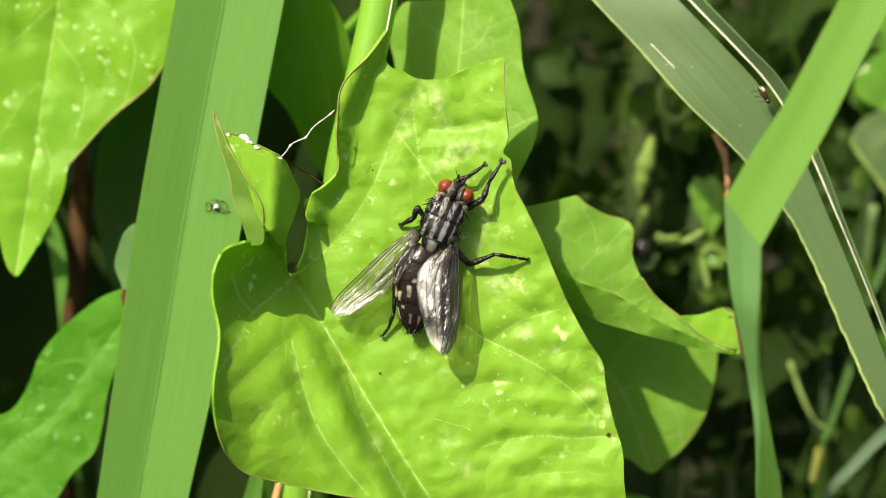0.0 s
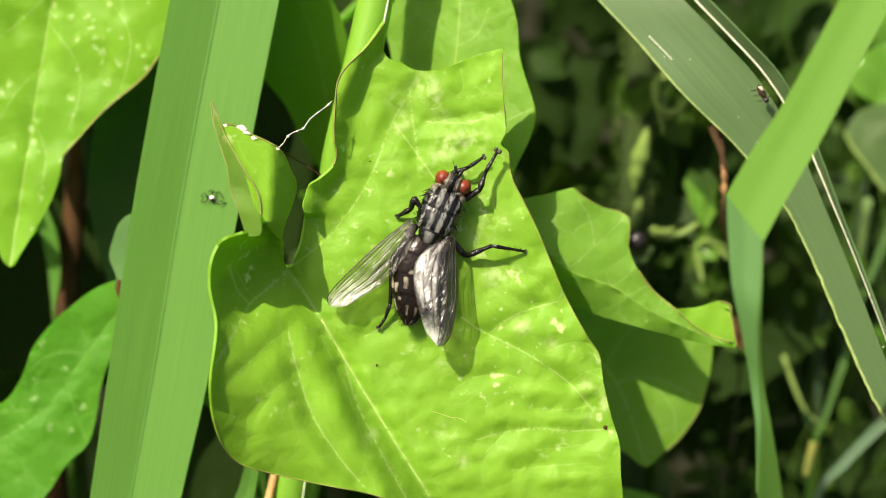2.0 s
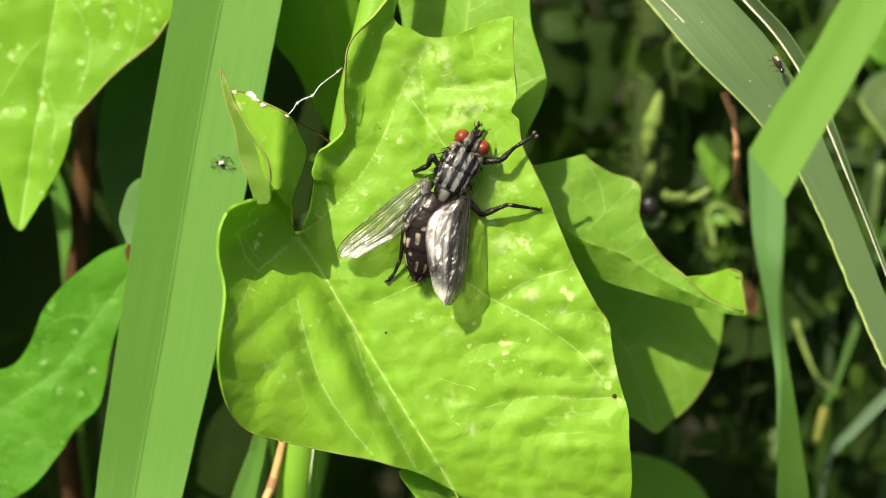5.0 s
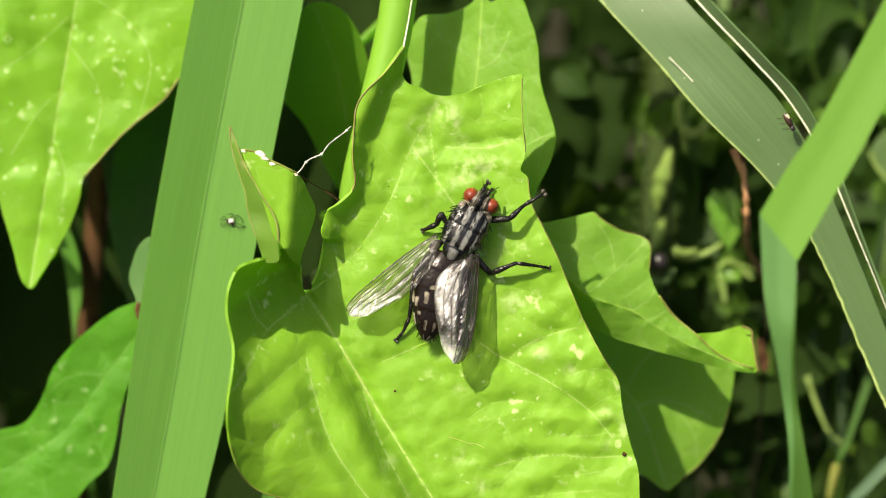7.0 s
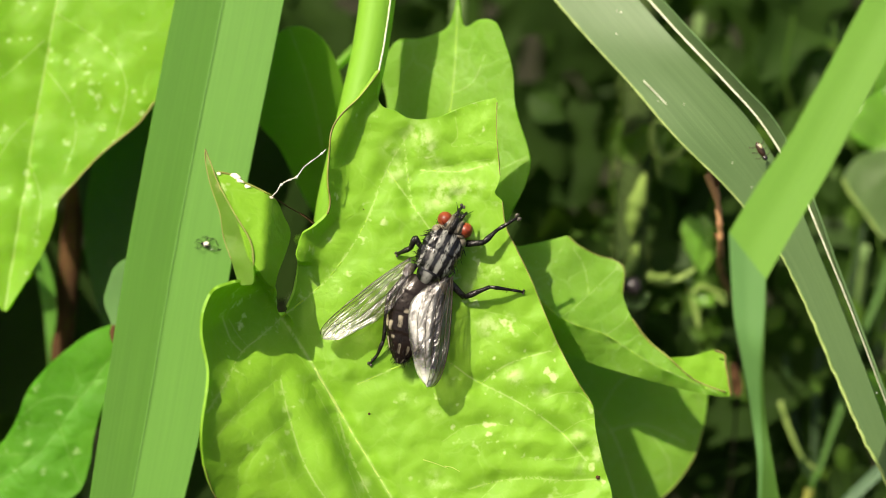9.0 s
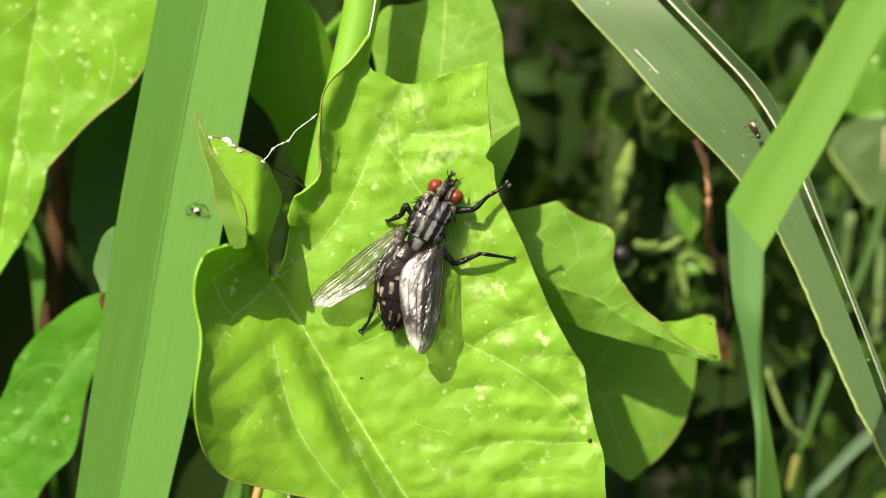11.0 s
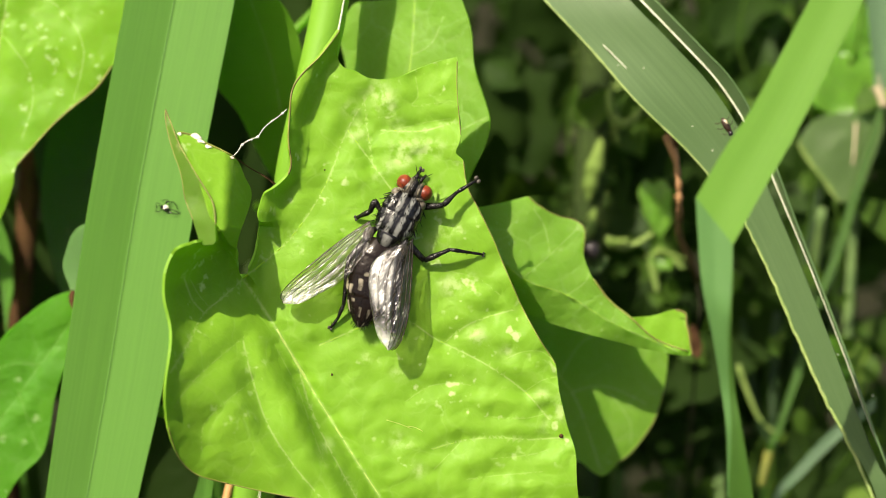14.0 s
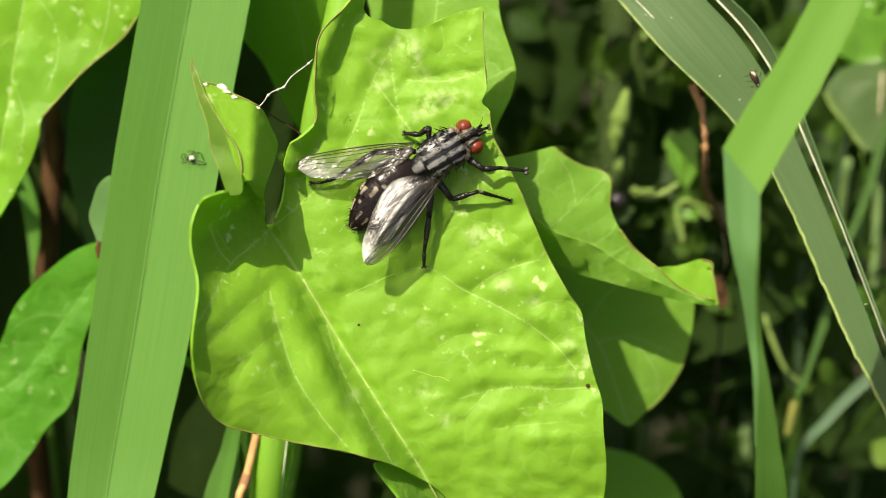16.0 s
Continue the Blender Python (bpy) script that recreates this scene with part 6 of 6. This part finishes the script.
def fly_leg(fly, name, points, radii, material, pad_material, pad=0.2, label=""):
    """A leg with its joints, bristles and foot pads, its origin at the hip (first point)."""
    hip = Vector(points[0]) / 1000
    bm = bmesh.new()
    for (a, b), (r0, r1) in zip(zip(points, points[1:]), zip(radii, radii[1:])):
        p, q = Vector(a) / 1000 - hip, Vector(b) / 1000 - hip
        tube(bm, [p, p.lerp(q, 0.3), p.lerp(q, 0.75), q], [r / 1000 for r in (r0 * 0.8, r0 * 1.1, r1 * 1.05, r1)], 7)
    rnd = random.Random(name + str(points[-1]))
    for i in range(34):
        k = rnd.randrange(0, len(points) - 1)
        p = (Vector(points[k]).lerp(Vector(points[k + 1]), rnd.random())) / 1000 - hip
        tube(bm, [p, p + Vector((rnd.uniform(-1, 1), rnd.uniform(-1, 1), rnd.uniform(-0.4, 0.8))) * 0.0003], [0.00003, 0.00001], 3)
    end = Vector(points[-1]) / 1000 - hip
    along = (Vector(points[-1]) - Vector(points[-2])).normalized()
    side = along.cross(Vector((0, 0, 1))).normalized()
    for s in (-1, 1):
        tube(bm, [end, end + (along * 0.16 + side * s * 0.14) / 1000, end + (along * 0.3 + side * s * 0.12 - Vector((0, 0, 0.08))) / 1000], [0.00006, 0.00005, 0.00001], 5)
    ob = part(name, bm, material, fly, label)
    ob.location = hip
    for s in (-1, 1):
        c = end * 1000 + along * pad * 0.7 + side * s * pad * 0.62
        part("foot_pad", egg(c, (pad * 0.75, pad * 0.62, pad * 0.4), 12, 8), pad_material, ob)
    return ob


def build_wing(fly, s, lead, trail, rise, wing_m, vein_m, label):
    """A wing between its front edge and its hind edge, with veins; rise(s, k) is its height."""
    A, C = spline([(*p, 0) for p in lead], 7), spline([(*p, 0) for p in trail], 7)
    n, across = len(A) - 1, 32

    def at(i, k, up=0.0):
        p = A[i].lerp(C[i], k)
        fold = (0.045 if s > 0 else 0.034) * math.sin(2 * math.pi * (4.6 * k + 0.25 * noise.noise((i * 0.06, k * 2, 3 + s)))) * math.sin(math.pi * min(1, 0.1 + i / n))
        return Vector((p.x, p.y, rise(i / n, k) + fold + 0.06 * noise.noise((p.x * 1.1, p.y * 1.6, 5 + s)) + up)) / 1000
    bm = bmesh.new()
    bm.verts.layers.float.new("milk_glare")
    bm.verts.layers.float.new("film")
    milk_glare, film = bm.verts.layers.float["milk_glare"], bm.verts.layers.float["film"]
    rows = []
    for i in range(n + 1):
        row = []
        for k in range(across + 1):
            v = bm.verts.new(at(i, k / across))
            q = k / across
            # whitish outer wing; the right wing's inner patch is glare put in as colour
            v[milk_glare] = ease((i / n - (0.6 if s < 0 else 0.4)) / 0.3) * (1.0 if s < 0 else 0.34) * ease(q / 0.5 + 0.25) + ((0.3 + 0.5 * noise.noise((i * 0.12, q * 9, 6))) * box01(q, 0.5, 0.95, 0.2) * box01(i / n, 0.15, 0.5, 0.2) if s < 0 else 0.0)
            v[film] = 0.34 * box01(q, 0.45, 1.2, 0.3) * box01(i / n, 0.1, 0.62, 0.2) * (0.7 + noise.noise((i * 0.25, q * 5, 2))) + 0.2 * (1 - q) + 0.04 if s < 0 else 0.0
            row.append(v)
        rows.append(row)
    for r0, r1 in zip(rows, rows[1:]):
        for k in range(across):
            bm.faces.new((r0[k], r0[k + 1], r1[k + 1], r1[k]))
    wing = part("wing", bm, wing_m, fly, label)
    for share, first, last, r in ((0.0, 0, n - 3, 0.055), (0.09, 0, n - 12, 0.04), (0.2, 2, n - 4, 0.03), (0.36, 3, n - 3, 0.028), (0.55, 6, n - 10, 0.024), (0.74, 8, n - 16, 0.018)):
        pts = [at(i, share + 0.04 * math.sin(i * 0.12), 0.02) for i in range(first, last)]
        part("wing_vein", tube(bmesh.new(), pts, [r / 1000 * (1.0 if s > 0 else 1.2) * (1 - 0.5 * i / len(pts)) for i in range(len(pts))], 5), vein_m, wing)
    for i, k0, k1 in ((round(n * 0.5), 0.36, 0.56), (round(n * 0.66), 0.38, 0.2)):
        pts = [at(i + round(2 * j / 4), k0 + (k1 - k0) * j / 4, 0.02) for j in range(5)]
        part("wing_vein", tube(bmesh.new(), pts, [0.00002] * 5, 5), vein_m, wing)
    return wing


def build_fly():
    thorax_m, abdomen_m, wing_m, vein_m, black, eye_m, face_m, pale, pad = fly_materials()
    fly = thing("fly", bank(0, 0, 0), "grey and black striped flesh fly with red eyes on a leaf", "fly")
    thorax = part("thorax", body_shell(thorax_point, thorax_pale), thorax_m, fly, "black thorax with pale grey stripes")
    part("scutellum", body_shell(lambda s, a: (-1.75 - 1.25 * s, (1.02 - 0.25 * s) * max(0.03, 1 - s ** 4) ** 0.5 * math.cos(a), 1.95 + 0.62 * max(0.03, 1 - s ** 4) ** 0.5 * math.sin(a) - 0.25 * s), lambda s, a: 0.25 + 0.25 * math.cos(3 * math.cos(a)) - 0.4 * box01(s, 0.0, 0.12, 0.1), 16, 32), thorax_m, fly, "rounded grey shield behind the thorax")
    abdomen = part("abdomen", body_shell(abdomen_point, abdomen_pale, 80, 96), abdomen_m, fly, "black abdomen chequered with silver-grey")
    head = part("head", egg((2.25, 0, 1.52), (0.78, 1.22, 1.0)), face_m, fly, "dark grey head with a black stripe")
    for s in (-1, 1):
        part("eye", egg((2.38, s * 0.90, 1.62), (0.62, 0.60, 0.80), 24, 16), eye_m, head, "large brick-red eye")
        part("antenna", tube(bmesh.new(), [Vector(p) / 1000 for p in ((2.9, s * 0.16, 2.0), (3.3, s * 0.24, 1.95), (3.65, s * 0.32, 1.6))], [0.00014, 0.00015, 0.00009], 6), black, head)
        part("arista", tube(bmesh.new(), [Vector(p) / 1000 for p in ((3.35, s * 0.28, 1.95), (4.0, s * 0.75, 2.1))], [0.00004, 0.00002], 4), black, head)
        part("orbit", tube(bmesh.new(), [Vector(p) / 1000 for p in ((1.75, s * 0.5, 2.1), (2.2, s * 0.42, 2.44), (2.75, s * 0.42, 2.2), (3.0, s * 0.5, 1.6))], [0.0001, 0.00014, 0.00015, 0.0001], 6), pale, head, "silvery strip beside the eye")
        part("cheek", egg((1.72, s * 0.72, 1.6), (0.28, 0.5, 0.6), 14, 10), pale, head, "pale dusted back of the head")
        part("wing_scale", egg((-2.5, s * 1.5, 1.5), (0.62, 0.42, 0.22), 16, 10), face_m, fly, "dusky wing scale")
        part("shoulder", egg((1.35, s * 1.1, 1.75), (0.42, 0.4, 0.42), 14, 10), pale, thorax, "pale dusted shoulder")
    part("frons", tube(bmesh.new(), [Vector(p) / 1000 for p in ((1.6, 0, 2.15), (2.2, 0, 2.46), (2.8, 0, 2.25), (3.05, 0, 1.9))], [0.0003, 0.00034, 0.0003, 0.0002], 8, 0.6), black, head, "black stripe between the eyes")
    part("proboscis", tube(bmesh.new(), [Vector(p) / 1000 for p in ((2.8, 0, 1.0), (3.2, 0, 0.6), (3.3, 0, 0.3))], [0.0003, 0.00022, 0.0003], 7), black, head)
    part("face", egg((2.9, 0, 1.45), (0.26, 0.5, 0.6), 16, 10), pale, head, "pale silvery face")
    # bristles
    rnd, bm = random.Random(3), bmesh.new()
    for i in range(170):
        s, a = rnd.uniform(0.03, 0.97), rnd.uniform(0.0, math.pi)
        p, q = Vector(thorax_point(s, a)), Vector((0, math.cos(a), math.sin(a)))
        tube(bm, [p / 1000, (p + (q * 0.8 + Vector((-0.7, 0, 0.1))) * rnd.uniform(0.25, 0.65)) / 1000], [0.000032, 0.00001], 3)
    part("bristles", bm, black, thorax)
    bm = bmesh.new()
    for i in range(330):
        s, a = rnd.uniform(0.1, 1.0) ** 0.6, rnd.uniform(-0.5, math.pi + 0.5)
        p, q = Vector(abdomen_point(min(s, 0.985), a)), Vector((-0.2 if s < 0.8 else -1.2, math.cos(a), math.sin(a)))
        tube(bm, [p / 1000, (p + (q * 0.6 + Vector((-0.7, 0, 0.05))) * rnd.uniform(0.12, 0.28)) / 1000], [0.00002, 0.000008], 3)
    part("bristles", bm, black, abdomen)
    bm = bmesh.new()
    for i in range(46):
        a = rnd.uniform(-0.3, math.pi + 0.3)
        p = Vector((rnd.uniform(1.5, 2.0), 1.05 * math.cos(a), 1.55 + 0.95 * math.sin(a)))
        tube(bm, [p / 1000, (p + Vector((rnd.uniform(-0.3, 0.4), 0.7 * math.cos(a), 0.5 * math.sin(a))) * rnd.uniform(0.3, 0.8)) / 1000], [0.00003, 0.00001], 3)
    part("bristles", bm, black, head)
    turn = Matrix.Translation((-0.0026, 0, 0)) @ Matrix.Rotation(radians(11), 4, "Z") @ Matrix.Translation((0.0026, 0, 0))
    for ob in [abdomen, *abdomen.children]:
        ob.data.transform(turn)
    # wings: swept back, the left one wider out, the right one over the abdomen
    build_wing(fly, 1, [(-1.6, 1.85), (-3.6, 3.0), (-5.5, 3.9), (-7.4, 4.65), (-9.0, 5.15), (-10.0, 5.25), (-10.5, 4.9)],
               [(-2.3, 1.2), (-3.6, 0.95), (-5.0, 1.0), (-7.1, 1.76), (-8.7, 2.85), (-9.9, 3.7), (-10.45, 4.7)],
               lambda s, k: 2.15 - 0.3 * s - 0.8 * (1 - k) * (1 - 0.3 * s), wing_m, vein_m, "clear smoky wing with bright pleats and dark veins")
    build_wing(fly, -1, [(-1.3, -1.75), (-3.3, -2.85), (-5.2, -3.75), (-7.0, -4.4), (-8.6, -4.65), (-9.5, -4.5), (-9.85, -4.2)],
               [(-2.0, -0.9), (-3.6, 0.1), (-5.1, 0.05), (-6.9, -0.9), (-8.2, -1.95), (-9.3, -2.96), (-9.85, -4.1)],
               lambda s, k: 1.8 + 1.0 * ease(s / 0.85 + 0.1) - 0.35 * ease((s - 0.7) / 0.3) + 0.8 * math.sin(math.pi * (0.1 + 0.83 * k)) * (1 - 0.35 * s), wing_m, vein_m, "smoky brown wing with a milky tip and dark veins")
    radii = [0.27, 0.24, 0.16, 0.12, 0.1]
    legs = {
        "right_fore": fly_leg(fly, "foreleg", [(1.3, -1.2, 1.2), (2.7, -2.2, 1.7), (4.1, -2.1, 1.2), (5.9, -2.35, 0.9)], radii, black, pad, 0.27),
        "left_fore": fly_leg(fly, "foreleg", [(1.5, 1.0, 1.2), (2.9, 0.5, 0.8), (4.0, -0.5, 1.0), (5.2, -1.2, 0.7)], radii, black, pad, 0.2),
        "right_mid": fly_leg(fly, "middle_leg", [(-1.6, -1.2, 0.9), (-2.3, -3.4, 0.7), (-0.6, -4.75, 1.3), (0.0, -6.4, 0.5), (0.27, -7.2, 0.15)], radii, black, pad, 0.16),
        "left_mid": fly_leg(fly, "middle_leg", [(-0.6, 1.3, 1.1), (0.0, 2.3, 1.7), (-0.9, 2.2, 1.1), (-1.8, 2.9, 0.3)], [0.18, 0.24, 0.22, 0.15], black, pad, 0.18),
        "right_hind": fly_leg(fly, "hind_leg", [(-1.8, -1.2, 1.1), (-4.7, -2.4, 1.3), (-7.3, -3.3, 0.8), (-8.3, -3.8, 0.15)], radii, black, pad, 0.18),
        "left_hind": fly_leg(fly, "hind_leg", [(-1.8, 1.2, 1.1), (-5.0, 1.9, 0.9), (-8.4, 0.6, 0.8), (-9.6, 0.5, 0.3), (-10.4, 0.65, 0.1)], radii, black, pad, 0.18),
    }
    return fly, legs


fly, legs = build_fly()


# ---- small things ----
def build_spider():
    at = bank(-18.8, 3.4, -7.3)
    t = thing("spider", at, "tiny long-legged pale spider by the grass blade", "spider")

    def at_mm(u, v, w):
        return BANK.to_3x3() @ Vector((u, v, w)) / 1080
    for name, c, r in (("abdomen", (0.1, 0.05, 0), 0.27), ("head", (-0.22, 0.12, 0), 0.16)):
        bm = bmesh.new()
        bmesh.ops.create_uvsphere(bm, u_segments=12, v_segments=8, radius=r / 1080)
        for v in bm.verts:
            v.co += at_mm(*c)
        part(name, bm, WEB if name == "abdomen" else BERRY, t)
    for a, kink, end in (((0.2, 0.1), (0.8, 0.6), (1.3, -0.5)), ((0.2, 0.0), (0.9, -0.2), (1.6, -0.6)), ((0.1, -0.1), (0.9, -0.5), (1.7, -0.2)), ((-0.2, 0.1), (-0.6, 0.5), (-0.9, 0.1)), ((-0.2, 0.1), (-0.6, 0.2), (-0.8, -0.3)), ((-0.1, 0.2), (0.3, 0.7), (-0.3, 0.7)), ((-0.2, 0.0), (-0.5, -0.3), (-0.9, -0.2)), ((0, 0.2), (0.2, 0.6), (0.8, 0.5))):
        line = [at_mm(*p) for p in spline([(*a, 0), (*kink, 0.35), (*end, -0.15)], 5)]
        part("leg", tube(bmesh.new(), line, 0.00003, 4), BERRY, t)
    bm = bmesh.new()
    bmesh.ops.create_uvsphere(bm, u_segments=12, v_segments=8, radius=0.00019)
    for v in bm.verts:
        v.co += at_mm(0.12, -0.08, 0.1)
    part("abdomen_mark", bm, BERRY, t, "black mark on the pale abdomen")


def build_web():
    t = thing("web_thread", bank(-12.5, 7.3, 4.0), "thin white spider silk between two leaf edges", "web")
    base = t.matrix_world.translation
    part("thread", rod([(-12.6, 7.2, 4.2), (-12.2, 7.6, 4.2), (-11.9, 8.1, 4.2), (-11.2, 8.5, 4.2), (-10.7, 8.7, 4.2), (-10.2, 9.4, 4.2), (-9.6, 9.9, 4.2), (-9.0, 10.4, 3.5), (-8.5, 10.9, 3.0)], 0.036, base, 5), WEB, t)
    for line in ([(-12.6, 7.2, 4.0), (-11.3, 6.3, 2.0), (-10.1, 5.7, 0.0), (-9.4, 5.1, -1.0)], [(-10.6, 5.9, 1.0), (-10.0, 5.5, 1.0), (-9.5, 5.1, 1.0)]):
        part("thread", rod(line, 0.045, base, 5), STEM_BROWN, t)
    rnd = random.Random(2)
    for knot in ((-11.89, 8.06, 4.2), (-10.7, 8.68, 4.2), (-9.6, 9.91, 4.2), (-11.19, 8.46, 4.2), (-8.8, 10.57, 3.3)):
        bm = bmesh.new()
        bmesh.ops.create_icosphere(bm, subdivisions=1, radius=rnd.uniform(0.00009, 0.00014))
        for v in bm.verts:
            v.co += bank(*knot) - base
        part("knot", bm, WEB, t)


def build_gnat():
    at = bank(26.1, 12.7, -5.0)
    t = thing("small_insect", at, "tiny dark brown insect clinging to the arching grass", "insect")
    turn = BANK.to_3x3() @ Matrix.Rotation(radians(-60), 3, "Z")
    # the pale mark is an amber highlight put on as a spot
    for name, c, r, mat in (("body", (0, 0, 0.35), (0.7, 0.28, 0.26), GNAT), ("head", (0.75, 0, 0.35), (0.24, 0.22, 0.2), BERRY), ("mark", (-0.25, 0.1, 0.52), (0.25, 0.12, 0.1), STRAW_PALE)):
        bm = egg(c, r, 14, 10)
        for v in bm.verts:
            v.co = turn @ v.co
        part(name, bm, mat, t)
    for s in (-1, 1):
        for x in (-0.4, 0.1, 0.6):
            line = [turn @ (Vector(p) / 1000) for p in ((x, 0.15 * s, 0.4), (x, 0.45 * s, 0.5), (x - 0.2, 0.7 * s, 0.0))]
            part("leg", tube(bmesh.new(), line, 0.00003, 4), GNAT, t)
    return t


build_spider()
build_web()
gnat = build_gnat()


# ---- what moves ----
def motions():
    fly_up = [(0.0, 0.06, 2.38, 0.15, 66), (2.4, 0.02, 2.44, 0.15, 66), (2.7, 0.61, 3.10, 0.15, 63), (5.5, 0.61, 3.10, 0.15, 62), (7.0, 0.58, 3.08, 0.15, 62), (9.0, 0.54, 3.03, 0.15, 62), (12.5, 0.40, 2.68, 0.15, 62), (14.5, 0.38, 2.76, 0.15, 62), (15.7, 0.38, 2.76, 0.15, 62), (15.8, 0.48, 2.95, 0.15, 58), (15.9, 1.72, 4.18, 0.15, 41), (16.0, 1.74, 3.68, 0.15, 31)]
    walk(fly, [(t, BANK @ Matrix.Translation((u / 1000, v / 1000, w / 1000)) @ Matrix.Rotation(radians(yaw), 4, "Z")) for t, u, v, w, yaw in fly_up])

    def swing(leg, rows):
        # seconds, turn about the hip (degrees), lift, and how far it is drawn back under the body (mm)
        hip = leg.location.copy()
        walk(leg, [(t, Matrix.Translation(hip + Vector((-back / 1000, 0, 0))) @ Matrix.Rotation(radians(z), 4, "Z") @ Matrix.Rotation(radians(y), 4, "Y")) for t, z, y, back in rows])

    swing(legs["right_fore"], [(0.0, 0, 0, 0), (0.3, 5, -6, 0), (0.6, -1, 2, 0), (0.9, 4, -5, 0), (1.2, -3, 3, 0), (1.5, 6, -8, 0), (1.8, 0, 0, 0), (2.1, 3, -4, 0), (2.4, -2, 0, 0), (2.7, -22, 0, 0), (5.3, -22, 0, 0), (15.8, -22, 0, 0), (15.9, -24, -4, 0), (16.0, -30, 0, 0)])
    swing(legs["left_fore"], [(0.0, 0, 0, 0), (0.3, -4, -5, 0), (0.6, 3, 3, 0), (0.9, -4, -3, 0), (1.2, 2, 2, 0), (1.5, -5, -6, 0), (1.8, 1, 0, 0), (2.1, -3, -4, 0), (2.4, 4, 0, 0), (2.7, 20, 0, 1.9), (5.3, 20, 0, 1.9), (15.8, 20, 0, 1.9), (16.0, 16, 0, 1.7)])
    swing(legs["right_mid"], [(0.0, -5, 0, 0), (2.4, -5, 0, 0), (2.7, -2, 0, 0), (5.3, 0, 0, 0), (15.8, 0, 0, 0), (16.0, 24, 0, 0)])
    swing(legs["left_hind"], [(0.0, 0, 0, 0), (15.8, 0, 0, 0), (15.9, -8, 0, 0), (16.0, -18, 0, 0)])
    swing(legs["right_hind"], [(0.0, 0, 0, 0), (15.8, 0, 0, 0), (15.9, 15, 0, 0), (16.0, 32, 0, 0)])

    # the two grasses drift a little in the air
    for ob, rows in ((near_blade, [(0.0, 0.00, 0.00), (1.0, -0.03, -0.02), (2.0, 0.14, -0.20), (3.2, 0.54, 0.23), (5.5, 1.11, 0.91), (7.0, 1.23, 0.58), (9.0, 0.94, 0.94), (11.5, 1.33, -0.15), (12.5, 1.22, -0.12), (14.0, 1.21, 0.04), (15.0, 1.24, -0.12), (16.0, 1.20, -0.03)]), (arch_blade, [(0.0, 0.00, 0.00), (1.0, 0.03, 0.07), (2.0, 0.03, 0.04), (3.0, 0.02, 0.08), (5.5, -0.00, 0.37), (7.0, -0.06, 0.23), (9.0, -0.06, 0.37), (11.5, 0.16, 0.02), (12.5, 0.06, 0.07), (14.0, 0.02, 0.04), (15.0, 0.10, -0.05), (16.0, 0.10, 0.01)]), (gnat, [(0.0, 0.00, 0.00), (1.5, 0.03, -0.43), (7.0, 0.45, -0.78), (9.0, 0.37, -1.15), (12.5, 0.89, -2.84), (14.5, 0.89, -2.49), (16.0, 1.03, -2.81)])):
        rest = ob.matrix_world.translation.copy()
        walk(ob, [(t, Matrix.Translation(rest + BANK.to_3x3() @ Vector((u / 1000, v / 1000, 0)))) for t, u, v in rows])


motions()
